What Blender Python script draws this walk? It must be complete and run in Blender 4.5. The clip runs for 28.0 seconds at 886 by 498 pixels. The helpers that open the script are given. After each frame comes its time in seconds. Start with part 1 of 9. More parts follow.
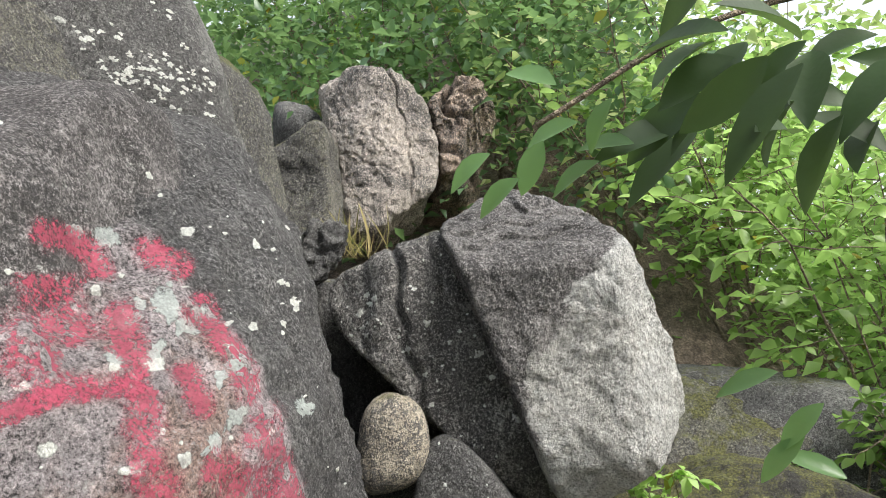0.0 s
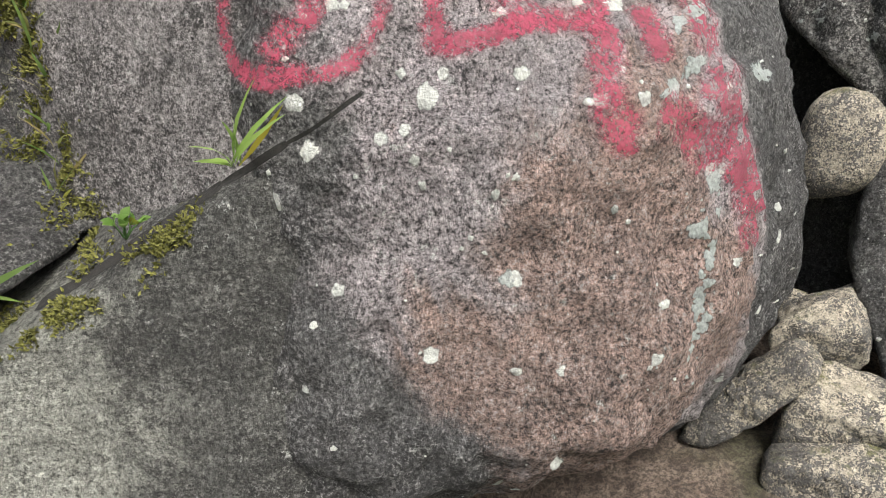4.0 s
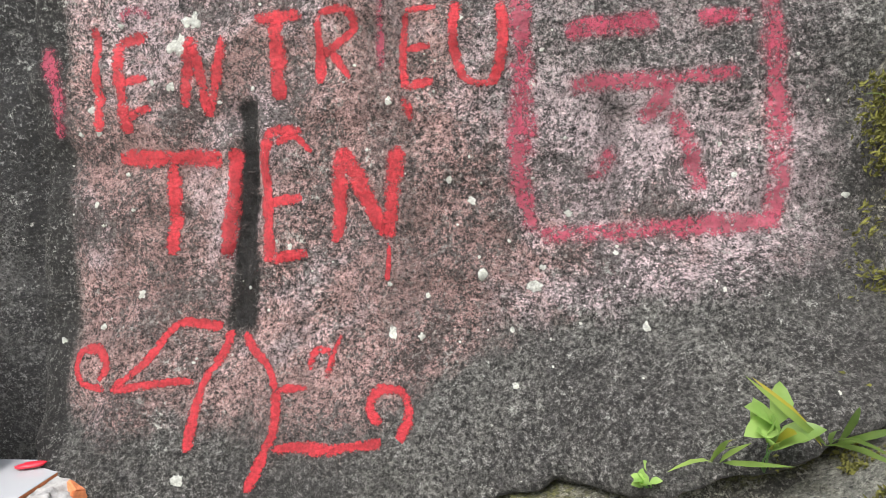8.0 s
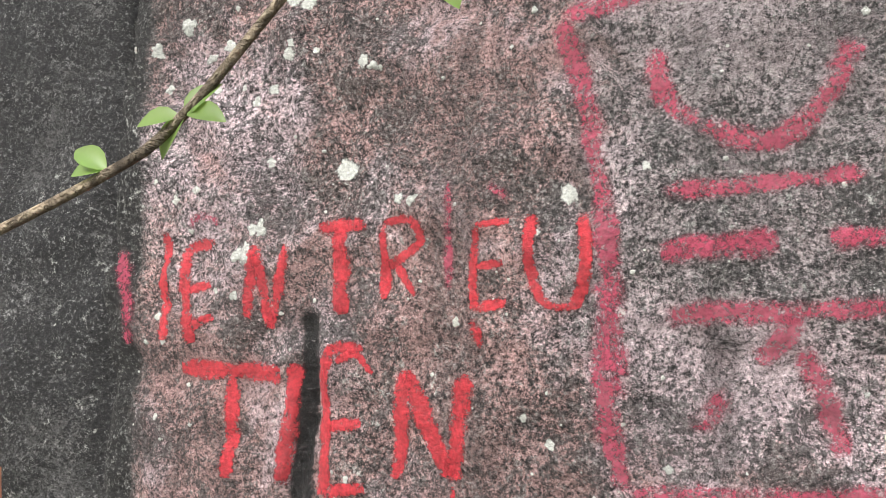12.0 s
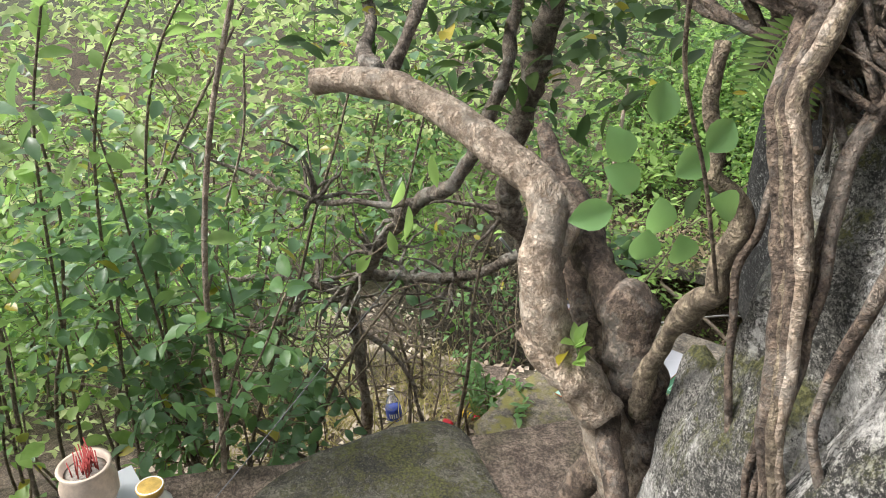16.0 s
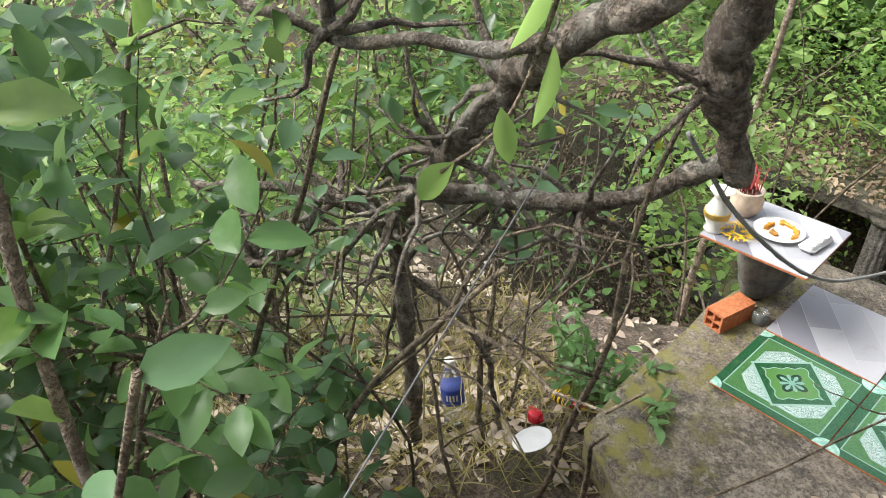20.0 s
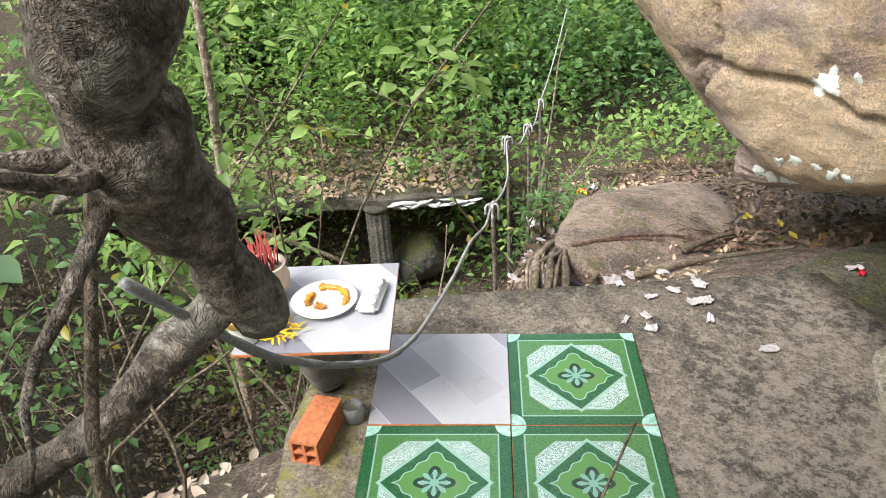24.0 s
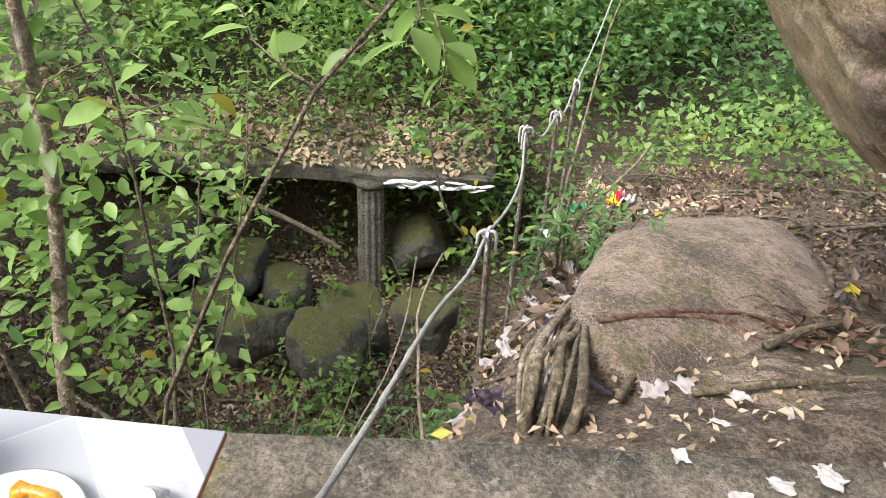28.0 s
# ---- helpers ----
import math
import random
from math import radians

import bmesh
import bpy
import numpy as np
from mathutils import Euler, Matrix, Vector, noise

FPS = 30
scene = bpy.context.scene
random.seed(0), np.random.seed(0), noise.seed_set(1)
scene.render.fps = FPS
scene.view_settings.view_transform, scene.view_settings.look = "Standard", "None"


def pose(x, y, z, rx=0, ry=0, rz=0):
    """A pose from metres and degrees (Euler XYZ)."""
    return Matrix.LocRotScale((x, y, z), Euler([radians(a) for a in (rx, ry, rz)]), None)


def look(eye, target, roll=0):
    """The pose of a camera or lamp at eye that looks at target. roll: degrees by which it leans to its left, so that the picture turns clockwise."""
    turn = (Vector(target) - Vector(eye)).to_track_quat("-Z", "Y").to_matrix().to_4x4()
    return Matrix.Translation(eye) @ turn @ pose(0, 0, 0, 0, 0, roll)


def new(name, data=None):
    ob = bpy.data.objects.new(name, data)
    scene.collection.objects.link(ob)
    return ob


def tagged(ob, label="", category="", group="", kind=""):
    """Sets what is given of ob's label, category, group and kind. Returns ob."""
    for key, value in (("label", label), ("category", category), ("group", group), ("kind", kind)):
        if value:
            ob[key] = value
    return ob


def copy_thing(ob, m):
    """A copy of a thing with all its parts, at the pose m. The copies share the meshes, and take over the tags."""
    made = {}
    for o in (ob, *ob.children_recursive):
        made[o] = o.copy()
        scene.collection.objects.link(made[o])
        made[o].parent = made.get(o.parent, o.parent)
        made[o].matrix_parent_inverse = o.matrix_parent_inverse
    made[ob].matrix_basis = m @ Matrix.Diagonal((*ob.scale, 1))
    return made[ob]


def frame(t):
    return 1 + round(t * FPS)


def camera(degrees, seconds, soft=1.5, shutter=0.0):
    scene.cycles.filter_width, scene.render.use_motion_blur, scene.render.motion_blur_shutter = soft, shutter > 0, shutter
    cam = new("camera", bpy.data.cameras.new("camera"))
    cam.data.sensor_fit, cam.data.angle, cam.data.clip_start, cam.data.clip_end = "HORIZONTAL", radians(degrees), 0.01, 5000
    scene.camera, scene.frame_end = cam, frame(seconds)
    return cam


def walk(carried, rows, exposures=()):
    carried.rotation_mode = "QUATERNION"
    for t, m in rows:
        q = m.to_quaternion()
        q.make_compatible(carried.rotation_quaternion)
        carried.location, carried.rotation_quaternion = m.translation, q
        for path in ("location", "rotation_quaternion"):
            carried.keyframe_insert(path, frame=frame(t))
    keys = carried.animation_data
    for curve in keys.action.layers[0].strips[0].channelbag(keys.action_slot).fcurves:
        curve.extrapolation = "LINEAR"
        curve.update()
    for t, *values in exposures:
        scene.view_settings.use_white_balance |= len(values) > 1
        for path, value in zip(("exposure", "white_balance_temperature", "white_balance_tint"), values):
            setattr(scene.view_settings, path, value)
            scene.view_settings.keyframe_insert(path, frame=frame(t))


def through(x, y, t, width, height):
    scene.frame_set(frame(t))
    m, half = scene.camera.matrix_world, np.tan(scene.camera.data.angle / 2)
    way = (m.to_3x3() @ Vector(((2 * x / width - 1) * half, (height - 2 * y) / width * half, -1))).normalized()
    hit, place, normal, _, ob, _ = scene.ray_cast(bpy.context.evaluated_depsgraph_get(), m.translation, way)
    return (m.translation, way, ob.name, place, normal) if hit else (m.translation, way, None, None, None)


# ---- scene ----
cam = camera(62.3, 28.0, soft=0.6)
PATH = [
    (0, (0.63, -0.421, 1.593), (2.569, 0.016, 1.816), -3.5),
    (0.5, (0.656, -0.413, 1.556), (2.606, 0.025, 1.628), -3.3),
    (1, (0.67, -0.411, 1.524), (2.619, 0.03, 1.446), -3.6),
    (1.5, (0.686, -0.413, 1.49), (2.62, 0.04, 1.259), -4.2),
    (2, (0.696, -0.413, 1.464), (2.601, 0.07, 1.093), -4.8),
    (2.5, (0.71, -0.415, 1.432), (2.569, 0.129, 0.933), -5.1),
    (3, (0.709, -0.405, 1.418), (2.496, 0.301, 0.863), -4.5),
    (3.5, (0.683, -0.363, 1.43), (2.327, 0.649, 0.909), -3.0),
    (4, (0.635, -0.308, 1.454), (2.057, 1.032, 1.024), -2.1),
    (4.5, (0.636, -0.315, 1.466), (1.743, 1.323, 1.162), -2.5),
    (6.5, (0.707, -0.329, 1.594), (0.92, 1.653, 1.426), -2.5),
    (7, (0.613, -0.267, 1.644), (0.691, 1.717, 1.408), -1.9),
    (7.5, (0.514, -0.207, 1.623), (0.48, 1.779, 1.387), -1.9),
    (8, (0.436, -0.174, 1.6), (0.298, 1.805, 1.346), -2.0),
    (8.5, (0.424, -0.125, 1.593), (0.191, 1.841, 1.309), -2.3),
    (9, (0.462, -0.024, 1.636), (0.122, 1.922, 1.325), -1.6),
    (9.5, (0.498, 0.025, 1.732), (0.11, 1.973, 1.501), 0.3),
    (10, (0.494, 0.039, 1.828), (0.17, 2.013, 1.848), 0.8),
    (10.5, (0.489, 0.044, 1.833), (0.215, 2.018, 1.994), 0.1),
    (11, (0.512, 0.042, 1.839), (0.198, 2.009, 2.013), -0.4),
    (11.5, (0.527, 0.028, 1.838), (0.141, 1.986, 1.977), -1.2),
    (13.5, (0.534, 0.042, 1.583), (-0.465, 1.709, 1.107), -0.9),
    (14, (0.448, 0.03, 1.549), (-0.714, 1.545, 0.953), 0.3),
    (14.5, (0.277, 0.009, 1.509), (-1.067, 1.311, 0.804), 1.5),
    (15, (0.12, -0.015, 1.477), (-1.416, 0.981, 0.671), 1.2),
    (15.5, (0.021, 0.039, 1.463), (-1.67, 0.66, 0.593), 0.3),
    (16, (-0.136, 0.06, 1.415), (-1.898, 0.43, 0.546), -1.0),
    (16.5, (-0.286, 0.118, 1.34), (-2.087, 0.354, 0.503), -1.6),
    (17, (-0.403, 0.192, 1.229), (-2.216, 0.24, 0.384), -1.7),
    (17.5, (-0.594, 0.215, 1.113), (-2.398, 0.12, 0.254), -0.9),
    (18, (-0.746, 0.222, 1.057), (-2.524, 0.029, 0.16), 0.7),
    (18.5, (-1.024, 0.162, 1.01), (-2.75, 0.131, 0.0), 7.0),
    (19, (-1.196, 0.077, 0.883), (-2.906, 0.167, -0.151), 1.8),
    (19.5, (-1.308, 0.088, 0.769), (-3.02, 0.235, -0.254), -0.4),
    (20, (-1.521, 0.117, 0.775), (-3.155, 0.374, -0.35), -0.2),
    (20.5, (-1.662, 0.111, 0.709), (-3.256, 0.478, -0.442), -1.5),
    (21, (-1.744, 0.112, 0.725), (-3.285, 0.562, -0.467), -2.1),
    (21.5, (-1.786, 0.141, 0.716), (-3.298, 0.665, -0.484), -2.3),
    (22, (-1.89, 0.197, 0.649), (-3.294, 0.983, -0.539), -1.4),
    (22.5, (-2.034, 0.255, 0.593), (-3.281, 1.327, -0.545), -2.1),
    (24.5, (-2.362, 0.805, 0.383), (-3.335, 2.183, -0.691), -2.8),
    (25, (-2.428, 1.005, 0.316), (-3.258, 2.428, -0.818), -2.6),
    (25.5, (-2.482, 1.163, 0.36), (-3.259, 2.616, -0.773), -3.1),
    (26, (-2.506, 1.256, 0.259), (-3.295, 2.721, -0.85), -1.5),
    (26.5, (-2.514, 1.367, 0.205), (-3.352, 2.792, -0.922), 1.1),
    (27, (-2.576, 1.39, 0.157), (-3.487, 2.733, -1.012), 2.4),
    (27.5, (-2.72, 1.498, 0.088), (-3.698, 2.79, -1.084), 2.7),
    (28, (-2.895, 1.636, 0.066), (-3.947, 2.901, -1.071), 2.8),
]
walk(cam, [(t, look(eye, target, roll)) for t, eye, target, roll in PATH], [(0.0, 1.10), (28.0, 1.10)])

# ---- world and light ----
world = bpy.data.worlds.new("sky")
scene.world = world
world.use_nodes = True
wn = world.node_tree.nodes
sky = wn.new("ShaderNodeTexSky")
sky.sky_type, sky.sun_disc = "NISHITA", False
sky.sun_elevation, sky.sun_rotation = radians(49), radians(199)
sky.air_density, sky.dust_density = 1.0, 7.0
wn["Background"].inputs["Strength"].default_value = 0.13
# thin white cloud over the whole sky
veil = wn.new("ShaderNodeMix")
veil.data_type = "RGBA"
veil.inputs["Factor"].default_value = 0.55
veil.inputs[7].default_value = (5.8, 6.1, 6.5, 1.0)
world.node_tree.links.new(sky.outputs["Color"], veil.inputs[6])
world.node_tree.links.new(veil.outputs[2], wn["Background"].inputs["Color"])

sun_data = bpy.data.lights.new("sun", "SUN")
sun_data.energy, sun_data.angle, sun_data.color = 2.7, radians(28), (1.0, 0.98, 0.95)
sun = new("sun", sun_data)
sun.matrix_world = look((-0.6, -1.70, 2.10), (0, 0, 0))


# ---- materials ----
def material(name):
    m = bpy.data.materials.new(name)
    m.use_nodes = True
    return m, m.node_tree.nodes, m.node_tree.links


class Mat:
    """Small helper to wire node materials."""

    def __init__(self, name, rough=0.8):
        self.m, self.n, self.l = material(name)
        self.bsdf = self.n["Principled BSDF"]
        self.bsdf.inputs["Roughness"].default_value = rough
        self.pos = self.n.new("ShaderNodeNewGeometry")

    def link(self, a, b):
        if isinstance(a, (int, float)):
            b.default_value = a
        elif isinstance(a, tuple):
            b.default_value = (*a, 1.0)
        else:
            self.l.new(a, b)

    def noise(self, scale, detail=3, rough=0.6, vec=None, dist=0.0):
        t = self.n.new("ShaderNodeTexNoise")
        t.inputs["Scale"].default_value, t.inputs["Detail"].default_value = scale, detail
        t.inputs["Roughness"].default_value, t.inputs["Distortion"].default_value = rough, dist
        self.l.new(vec or self.pos.outputs["Position"], t.inputs["Vector"])
        return t.outputs["Fac"]

    def voronoi(self, scale, vec=None, out="Distance", feature="F1"):
        t = self.n.new("ShaderNodeTexVoronoi")
        t.feature = feature
        t.inputs["Scale"].default_value = scale
        self.l.new(vec or self.pos.outputs["Position"], t.inputs["Vector"])
        return t.outputs[out]

    def ramp(self, fac, lo, hi, a=0.0, b=1.0):
        t = self.n.new("ShaderNodeMapRange")
        t.interpolation_type = "SMOOTHSTEP"
        self.link(fac, t.inputs["Value"])
        for key, v in (("From Min", lo), ("From Max", hi), ("To Min", a), ("To Max", b)):
            self.link(v, t.inputs[key])
        return t.outputs["Result"]

    def cells(self, scale):
        """One random value for each mineral grain."""
        t = self.n.new("ShaderNodeSeparateColor")
        self.l.new(self.voronoi(scale, out="Color"), t.inputs[0])
        return t.outputs[0]

    def math(self, op, a, b=0.0):
        t = self.n.new("ShaderNodeMath")
        t.operation = op
        self.link(a, t.inputs[0])
        self.link(b, t.inputs[1])
        return t.outputs[0]

    def mix(self, fac, a, b):
        t = self.n.new("ShaderNodeMix")
        t.data_type = "RGBA"
        self.link(fac, t.inputs["Factor"])
        self.link(a, t.inputs[6])
        self.link(b, t.inputs[7])
        return t.outputs[2]

    def scale(self, color, factor):
        t = self.n.new("ShaderNodeVectorMath")
        t.operation = "SCALE"
        self.link(color, t.inputs[0])
        self.link(factor, t.inputs["Scale"])
        return t.outputs[0]

    def axis(self, which):
        t = self.n.new("ShaderNodeSeparateXYZ")
        self.l.new(self.pos.outputs["Position"], t.inputs[0])
        return t.outputs["XYZ".index(which)]

    def up(self):
        t = self.n.new("ShaderNodeSeparateXYZ")
        self.l.new(self.pos.outputs["Normal"], t.inputs[0])
        return t.outputs[2]

    def scaled(self, x, y, z):
        t = self.n.new("ShaderNodeMapping")
        t.inputs["Scale"].default_value = (x, y, z)
        self.l.new(self.pos.outputs["Position"], t.inputs["Vector"])
        return t.outputs[0]

    def random(self):
        return self.n.new("ShaderNodeObjectInfo").outputs["Random"]

    def island(self):
        return self.pos.outputs["Random Per Island"]

    def attribute(self, name):
        t = self.n.new("ShaderNodeAttribute")
        t.attribute_name = name
        return t.outputs["Fac"]

    def bump(self, height, strength=0.4, distance=0.01):
        t = self.n.new("ShaderNodeBump")
        t.inputs["Strength"].default_value, t.inputs["Distance"].default_value = strength, distance
        self.l.new(height, t.inputs["Height"])
        self.l.new(t.outputs[0], self.bsdf.inputs["Normal"])

    def done(self, color, rough=None):
        self.link(color, self.bsdf.inputs["Base Color"])
        if rough is not None:
            self.link(rough, self.bsdf.inputs["Roughness"])
        return self.m


def granite(name, light=(0.30, 0.28, 0.26), dark=(0.070, 0.068, 0.066), stain=0.5, moss=0.0, lichen=0.5,
            pink=None, region=None, streak=0.0, soft=0.06, fresh=0.45, crust=0.0, second=None, speck=0.6, rough=0.020, wide=0.8, vary=0.58, grit_dark=0.7, grit_pale=0.7, coarse=0.55, warm=None, black=None):
    """Weathered granite: mineral grain, dark algae stains, pale lichen crust, moss on top faces."""
    k = Mat(name, 0.9)
    grain = k.noise(230, 2, 0.7)
    grit = k.noise(60, 6, 0.82)
    mottle = k.noise(15, 7, 0.75, dist=0.3)
    patch = k.noise(4.6, 8, 0.72, dist=0.4)
    broad = k.noise(1.4, 5, 0.65, dist=0.5)
    crystal, flake = k.cells(300), k.noise(125, 5, 0.85)
    tone = k.math("ADD", k.math("MULTIPLY", k.ramp(grain, 0.38, 0.62), 0.35), k.math("MULTIPLY", k.ramp(mottle, 0.41, 0.59), 0.35))
    tone = k.math("ADD", tone, k.math("MULTIPLY", crystal, 0.30))
    col = k.mix(tone, tuple(c * (1 - vary) for c in light), tuple(min(1, c * (1 + vary)) for c in light))
    if pink:
        base = k.mix(tone, tuple(c * (1 - vary) for c in pink), tuple(min(1, c * (1 + 1.1 * vary)) for c in pink))
        other = second or (0.25, 0.155, 0.125)
        warm = k.mix(k.ramp(k.math("ADD", k.noise(2.2, 6, 0.7, dist=0.6), warm(k) if warm else 0.0), 0.47, 0.60), base, k.mix(tone, tuple(c * (1 - vary) for c in other), tuple(c * (1 + vary) for c in other)))
        mask = region(k, patch)
        col = k.mix(mask, col, warm)
    f = k.math("ADD", k.math("MULTIPLY", patch, 1.2), k.math("MULTIPLY", broad, wide))
    f = k.math("ADD", f, k.math("ADD", k.math("MULTIPLY", mottle, 0.8), k.math("ADD", k.math("MULTIPLY", grit, 1.3), k.math("MULTIPLY", crystal, 0.3))))
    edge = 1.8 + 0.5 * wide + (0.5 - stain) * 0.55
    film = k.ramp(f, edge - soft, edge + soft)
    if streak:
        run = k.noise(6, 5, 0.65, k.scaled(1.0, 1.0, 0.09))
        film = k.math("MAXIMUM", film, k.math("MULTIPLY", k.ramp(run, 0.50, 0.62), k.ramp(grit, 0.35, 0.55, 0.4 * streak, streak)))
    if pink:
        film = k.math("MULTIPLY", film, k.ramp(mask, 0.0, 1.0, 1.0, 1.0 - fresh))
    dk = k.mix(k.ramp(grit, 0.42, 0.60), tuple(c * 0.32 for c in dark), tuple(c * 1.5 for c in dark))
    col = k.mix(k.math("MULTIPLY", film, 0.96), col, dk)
    if black:
        col = k.mix(k.math("MULTIPLY", black(k, patch), k.ramp(grit, 0.40, 0.60, 1.0, 0.80)), col, tuple(c * 0.25 for c in dark))
    # pits painted in as dark colour, and specks of pale feldspar
    col = k.mix(k.math("MULTIPLY", k.ramp(k.noise(27, 5, 0.8), 0.36, 0.30), 0.7), col, tuple(c * 0.35 for c in dark))
    col = k.mix(k.math("MULTIPLY", k.ramp(k.noise(95, 5, 0.85), 0.56, 0.62), speck), col, tuple(min(1, c * 1.9) for c in light))
    # single dark and pale crystals
    col = k.mix(k.ramp(flake, 0.40, 0.45, grit_dark, 0.0), col, tuple(c * 0.45 for c in dark))
    col = k.mix(k.math("MULTIPLY", k.ramp(flake, 0.55, 0.60), k.ramp(mottle, 0.42, 0.58, 0.3 * grit_pale, grit_pale)), col, tuple(min(1, c * 1.7 + 0.10) for c in light))
    if lichen:
        fleck = k.ramp(k.noise(34, 6, 0.85), 0.585, 0.64)
        where = k.ramp(k.noise(2.6, 4), 0.62 - 0.18 * lichen, 0.76 - 0.16 * lichen)
        col = k.mix(k.math("MULTIPLY", k.math("MULTIPLY", fleck, where), 0.8), col, (0.46, 0.47, 0.44))
    if crust:
        skin = k.math("ADD", k.math("MULTIPLY", k.noise(3.4, 7, 0.72, k.scaled(1.0, 1.0, 0.55)), 1.2), k.math("MULTIPLY", grit, 0.5))
        col = k.mix(k.ramp(skin, 0.93 - 0.2 * crust, 1.0 - 0.2 * crust, 0.0, 0.85), col, k.mix(k.ramp(grit, 0.4, 0.6), (0.36, 0.35, 0.33), (0.72, 0.71, 0.68)))
    if moss:
        m = k.math("ADD", k.math("MULTIPLY", k.up(), 0.55), k.math("MULTIPLY", k.noise(9, 5, 0.7), 0.9))
        m = k.ramp(k.math("ADD", m, k.math("MULTIPLY", k.math("SUBTRACT", grit, 0.5), 0.5)), 0.98 - 0.42 * moss, 1.24 - 0.42 * moss, 0.0, 0.92)
        green = k.mix(k.ramp(k.noise(120, 2), 0.35, 0.65), (0.045, 0.05, 0.012), (0.16, 0.16, 0.045))
        col = k.mix(m, col, green)
    # the grain darkens and lightens whatever grows on it
    rub = k.math("ADD", k.math("MULTIPLY", k.ramp(flake, 0.42, 0.58), 0.6), k.math("MULTIPLY", k.ramp(k.noise(48, 6, 0.85), 0.42, 0.58), 0.4))
    much = k.ramp(k.noise(2.7, 4, 0.6), 0.40, 0.60, 0.45 * coarse, coarse)
    col = k.scale(col, k.math("ADD", 1.0, k.math("MULTIPLY", k.math("SUBTRACT", k.math("MULTIPLY", rub, 2.0), 1.0), much)))
    h = k.math("ADD", k.math("MULTIPLY", grit, 0.8), k.math("ADD", k.math("MULTIPLY", mottle, 2.0), k.math("MULTIPLY", patch, 2.5)))
    k.bump(h, 1.0, rough)
    return k.done(col, k.ramp(grit, 0.3, 0.7, 0.78, 0.96))


def wall_region(k, patch):
    """Where the painted face is bare of black algae: its middle, above a slanting line."""
    x, z = k.axis("X"), k.axis("Z")
    line = k.math("ADD", k.ramp(x, 0.10, 0.60, 1.13, 1.34), k.ramp(x, 0.60, 1.0, 0.0, 0.08))
    low = k.math("SUBTRACT", k.math("ADD", z, k.math("MULTIPLY", patch, 0.35)), line)
    m = k.math("MULTIPLY", k.ramp(low, 0.12, 0.20), k.ramp(k.math("ADD", x, k.math("MULTIPLY", patch, 0.05)), -0.385, -0.33))
    m = k.math("MULTIPLY", m, k.ramp(k.math("ADD", x, k.math("MULTIPLY", patch, 0.2)), 1.05, 1.15, 1.0, 0.0))
    east = k.math("MULTIPLY", k.ramp(k.math("ADD", x, k.math("MULTIPLY", patch, 0.5)), 0.55, 0.85), k.ramp(z, 1.50, 1.85))
    return k.math("MULTIPLY", m, k.ramp(east, 0.0, 1.0, 1.0, 0.40))


def wall_black(k, patch):
    """Black algae down the west edge of the painted face, and the fissure's shade put into the colour."""
    x = k.math("ADD", k.axis("X"), k.math("MULTIPLY", patch, 0.07))
    west = k.math("MULTIPLY", k.ramp(x, -0.345, -0.365), k.ramp(x, -0.46, -0.40, 0.35, 1.0))
    z = k.axis("Z")
    mid = k.math("SUBTRACT", k.math("MULTIPLY", z, 0.06), 0.125)
    off = k.math("ABSOLUTE", k.math("ADD", k.math("SUBTRACT", k.axis("X"), mid), k.math("MULTIPLY", k.math("SUBTRACT", k.noise(11, 4, 0.7), 0.5), 0.05)))
    run = k.math("MULTIPLY", k.ramp(k.math("SUBTRACT", off, k.ramp(z, 1.50, 1.36, 0.0, 0.012)), 0.014, 0.020, 1.0, 0.0), k.math("MULTIPLY", k.ramp(z, 1.22, 1.30), k.ramp(z, 1.73, 1.70)))
    return k.math("MAXIMUM", west, run)


def wall_warm(k):
    """Brownish rock west of the square sign."""
    return k.ramp(k.axis("X"), 0.30, 0.65, 0.13, -0.12)


def boulder_warm(k):
    """Rust-brown middle of the boulder's front."""
    x, z = k.axis("X"), k.axis("Z")
    return k.ramp(k.math("ADD", k.math("ABSOLUTE", k.math("SUBTRACT", x, 1.65)), k.math("ABSOLUTE", k.math("SUBTRACT", z, 1.02))), 0.20, 0.60, 0.16, -0.10)


def boulder_region(k, patch):
    """The bare front of the boulder, between the dark corner and the dark flank."""
    x, z = k.axis("X"), k.axis("Z")
    w = k.math("MULTIPLY", patch, 0.16)
    west = k.math("ADD", k.math("SUBTRACT", x, k.ramp(z, 1.20, 0.75, 0.0, 0.22)), k.math("MULTIPLY", patch, 0.3))
    east = k.math("ADD", k.math("SUBTRACT", x, k.ramp(z, 1.46, 1.12, 0.0, 0.20)), w)
    m = k.math("MULTIPLY", k.ramp(west, 1.38, 1.46), k.ramp(east, 1.92, 1.96, 1.0, 0.0))
    return k.math("MULTIPLY", m, k.ramp(k.math("ADD", z, w), 1.80, 2.05, 1.0, 0.0))


def corner_region(k, patch):
    """Lichen-grey away from the crack's black eastern end."""
    return k.ramp(k.math("ADD", k.axis("X"), k.math("MULTIPLY", patch, 0.35)), 1.27, 1.16)


def orange_region(k, patch):
    return k.ramp(patch, 0.35, 0.6, 0.55, 1.0)


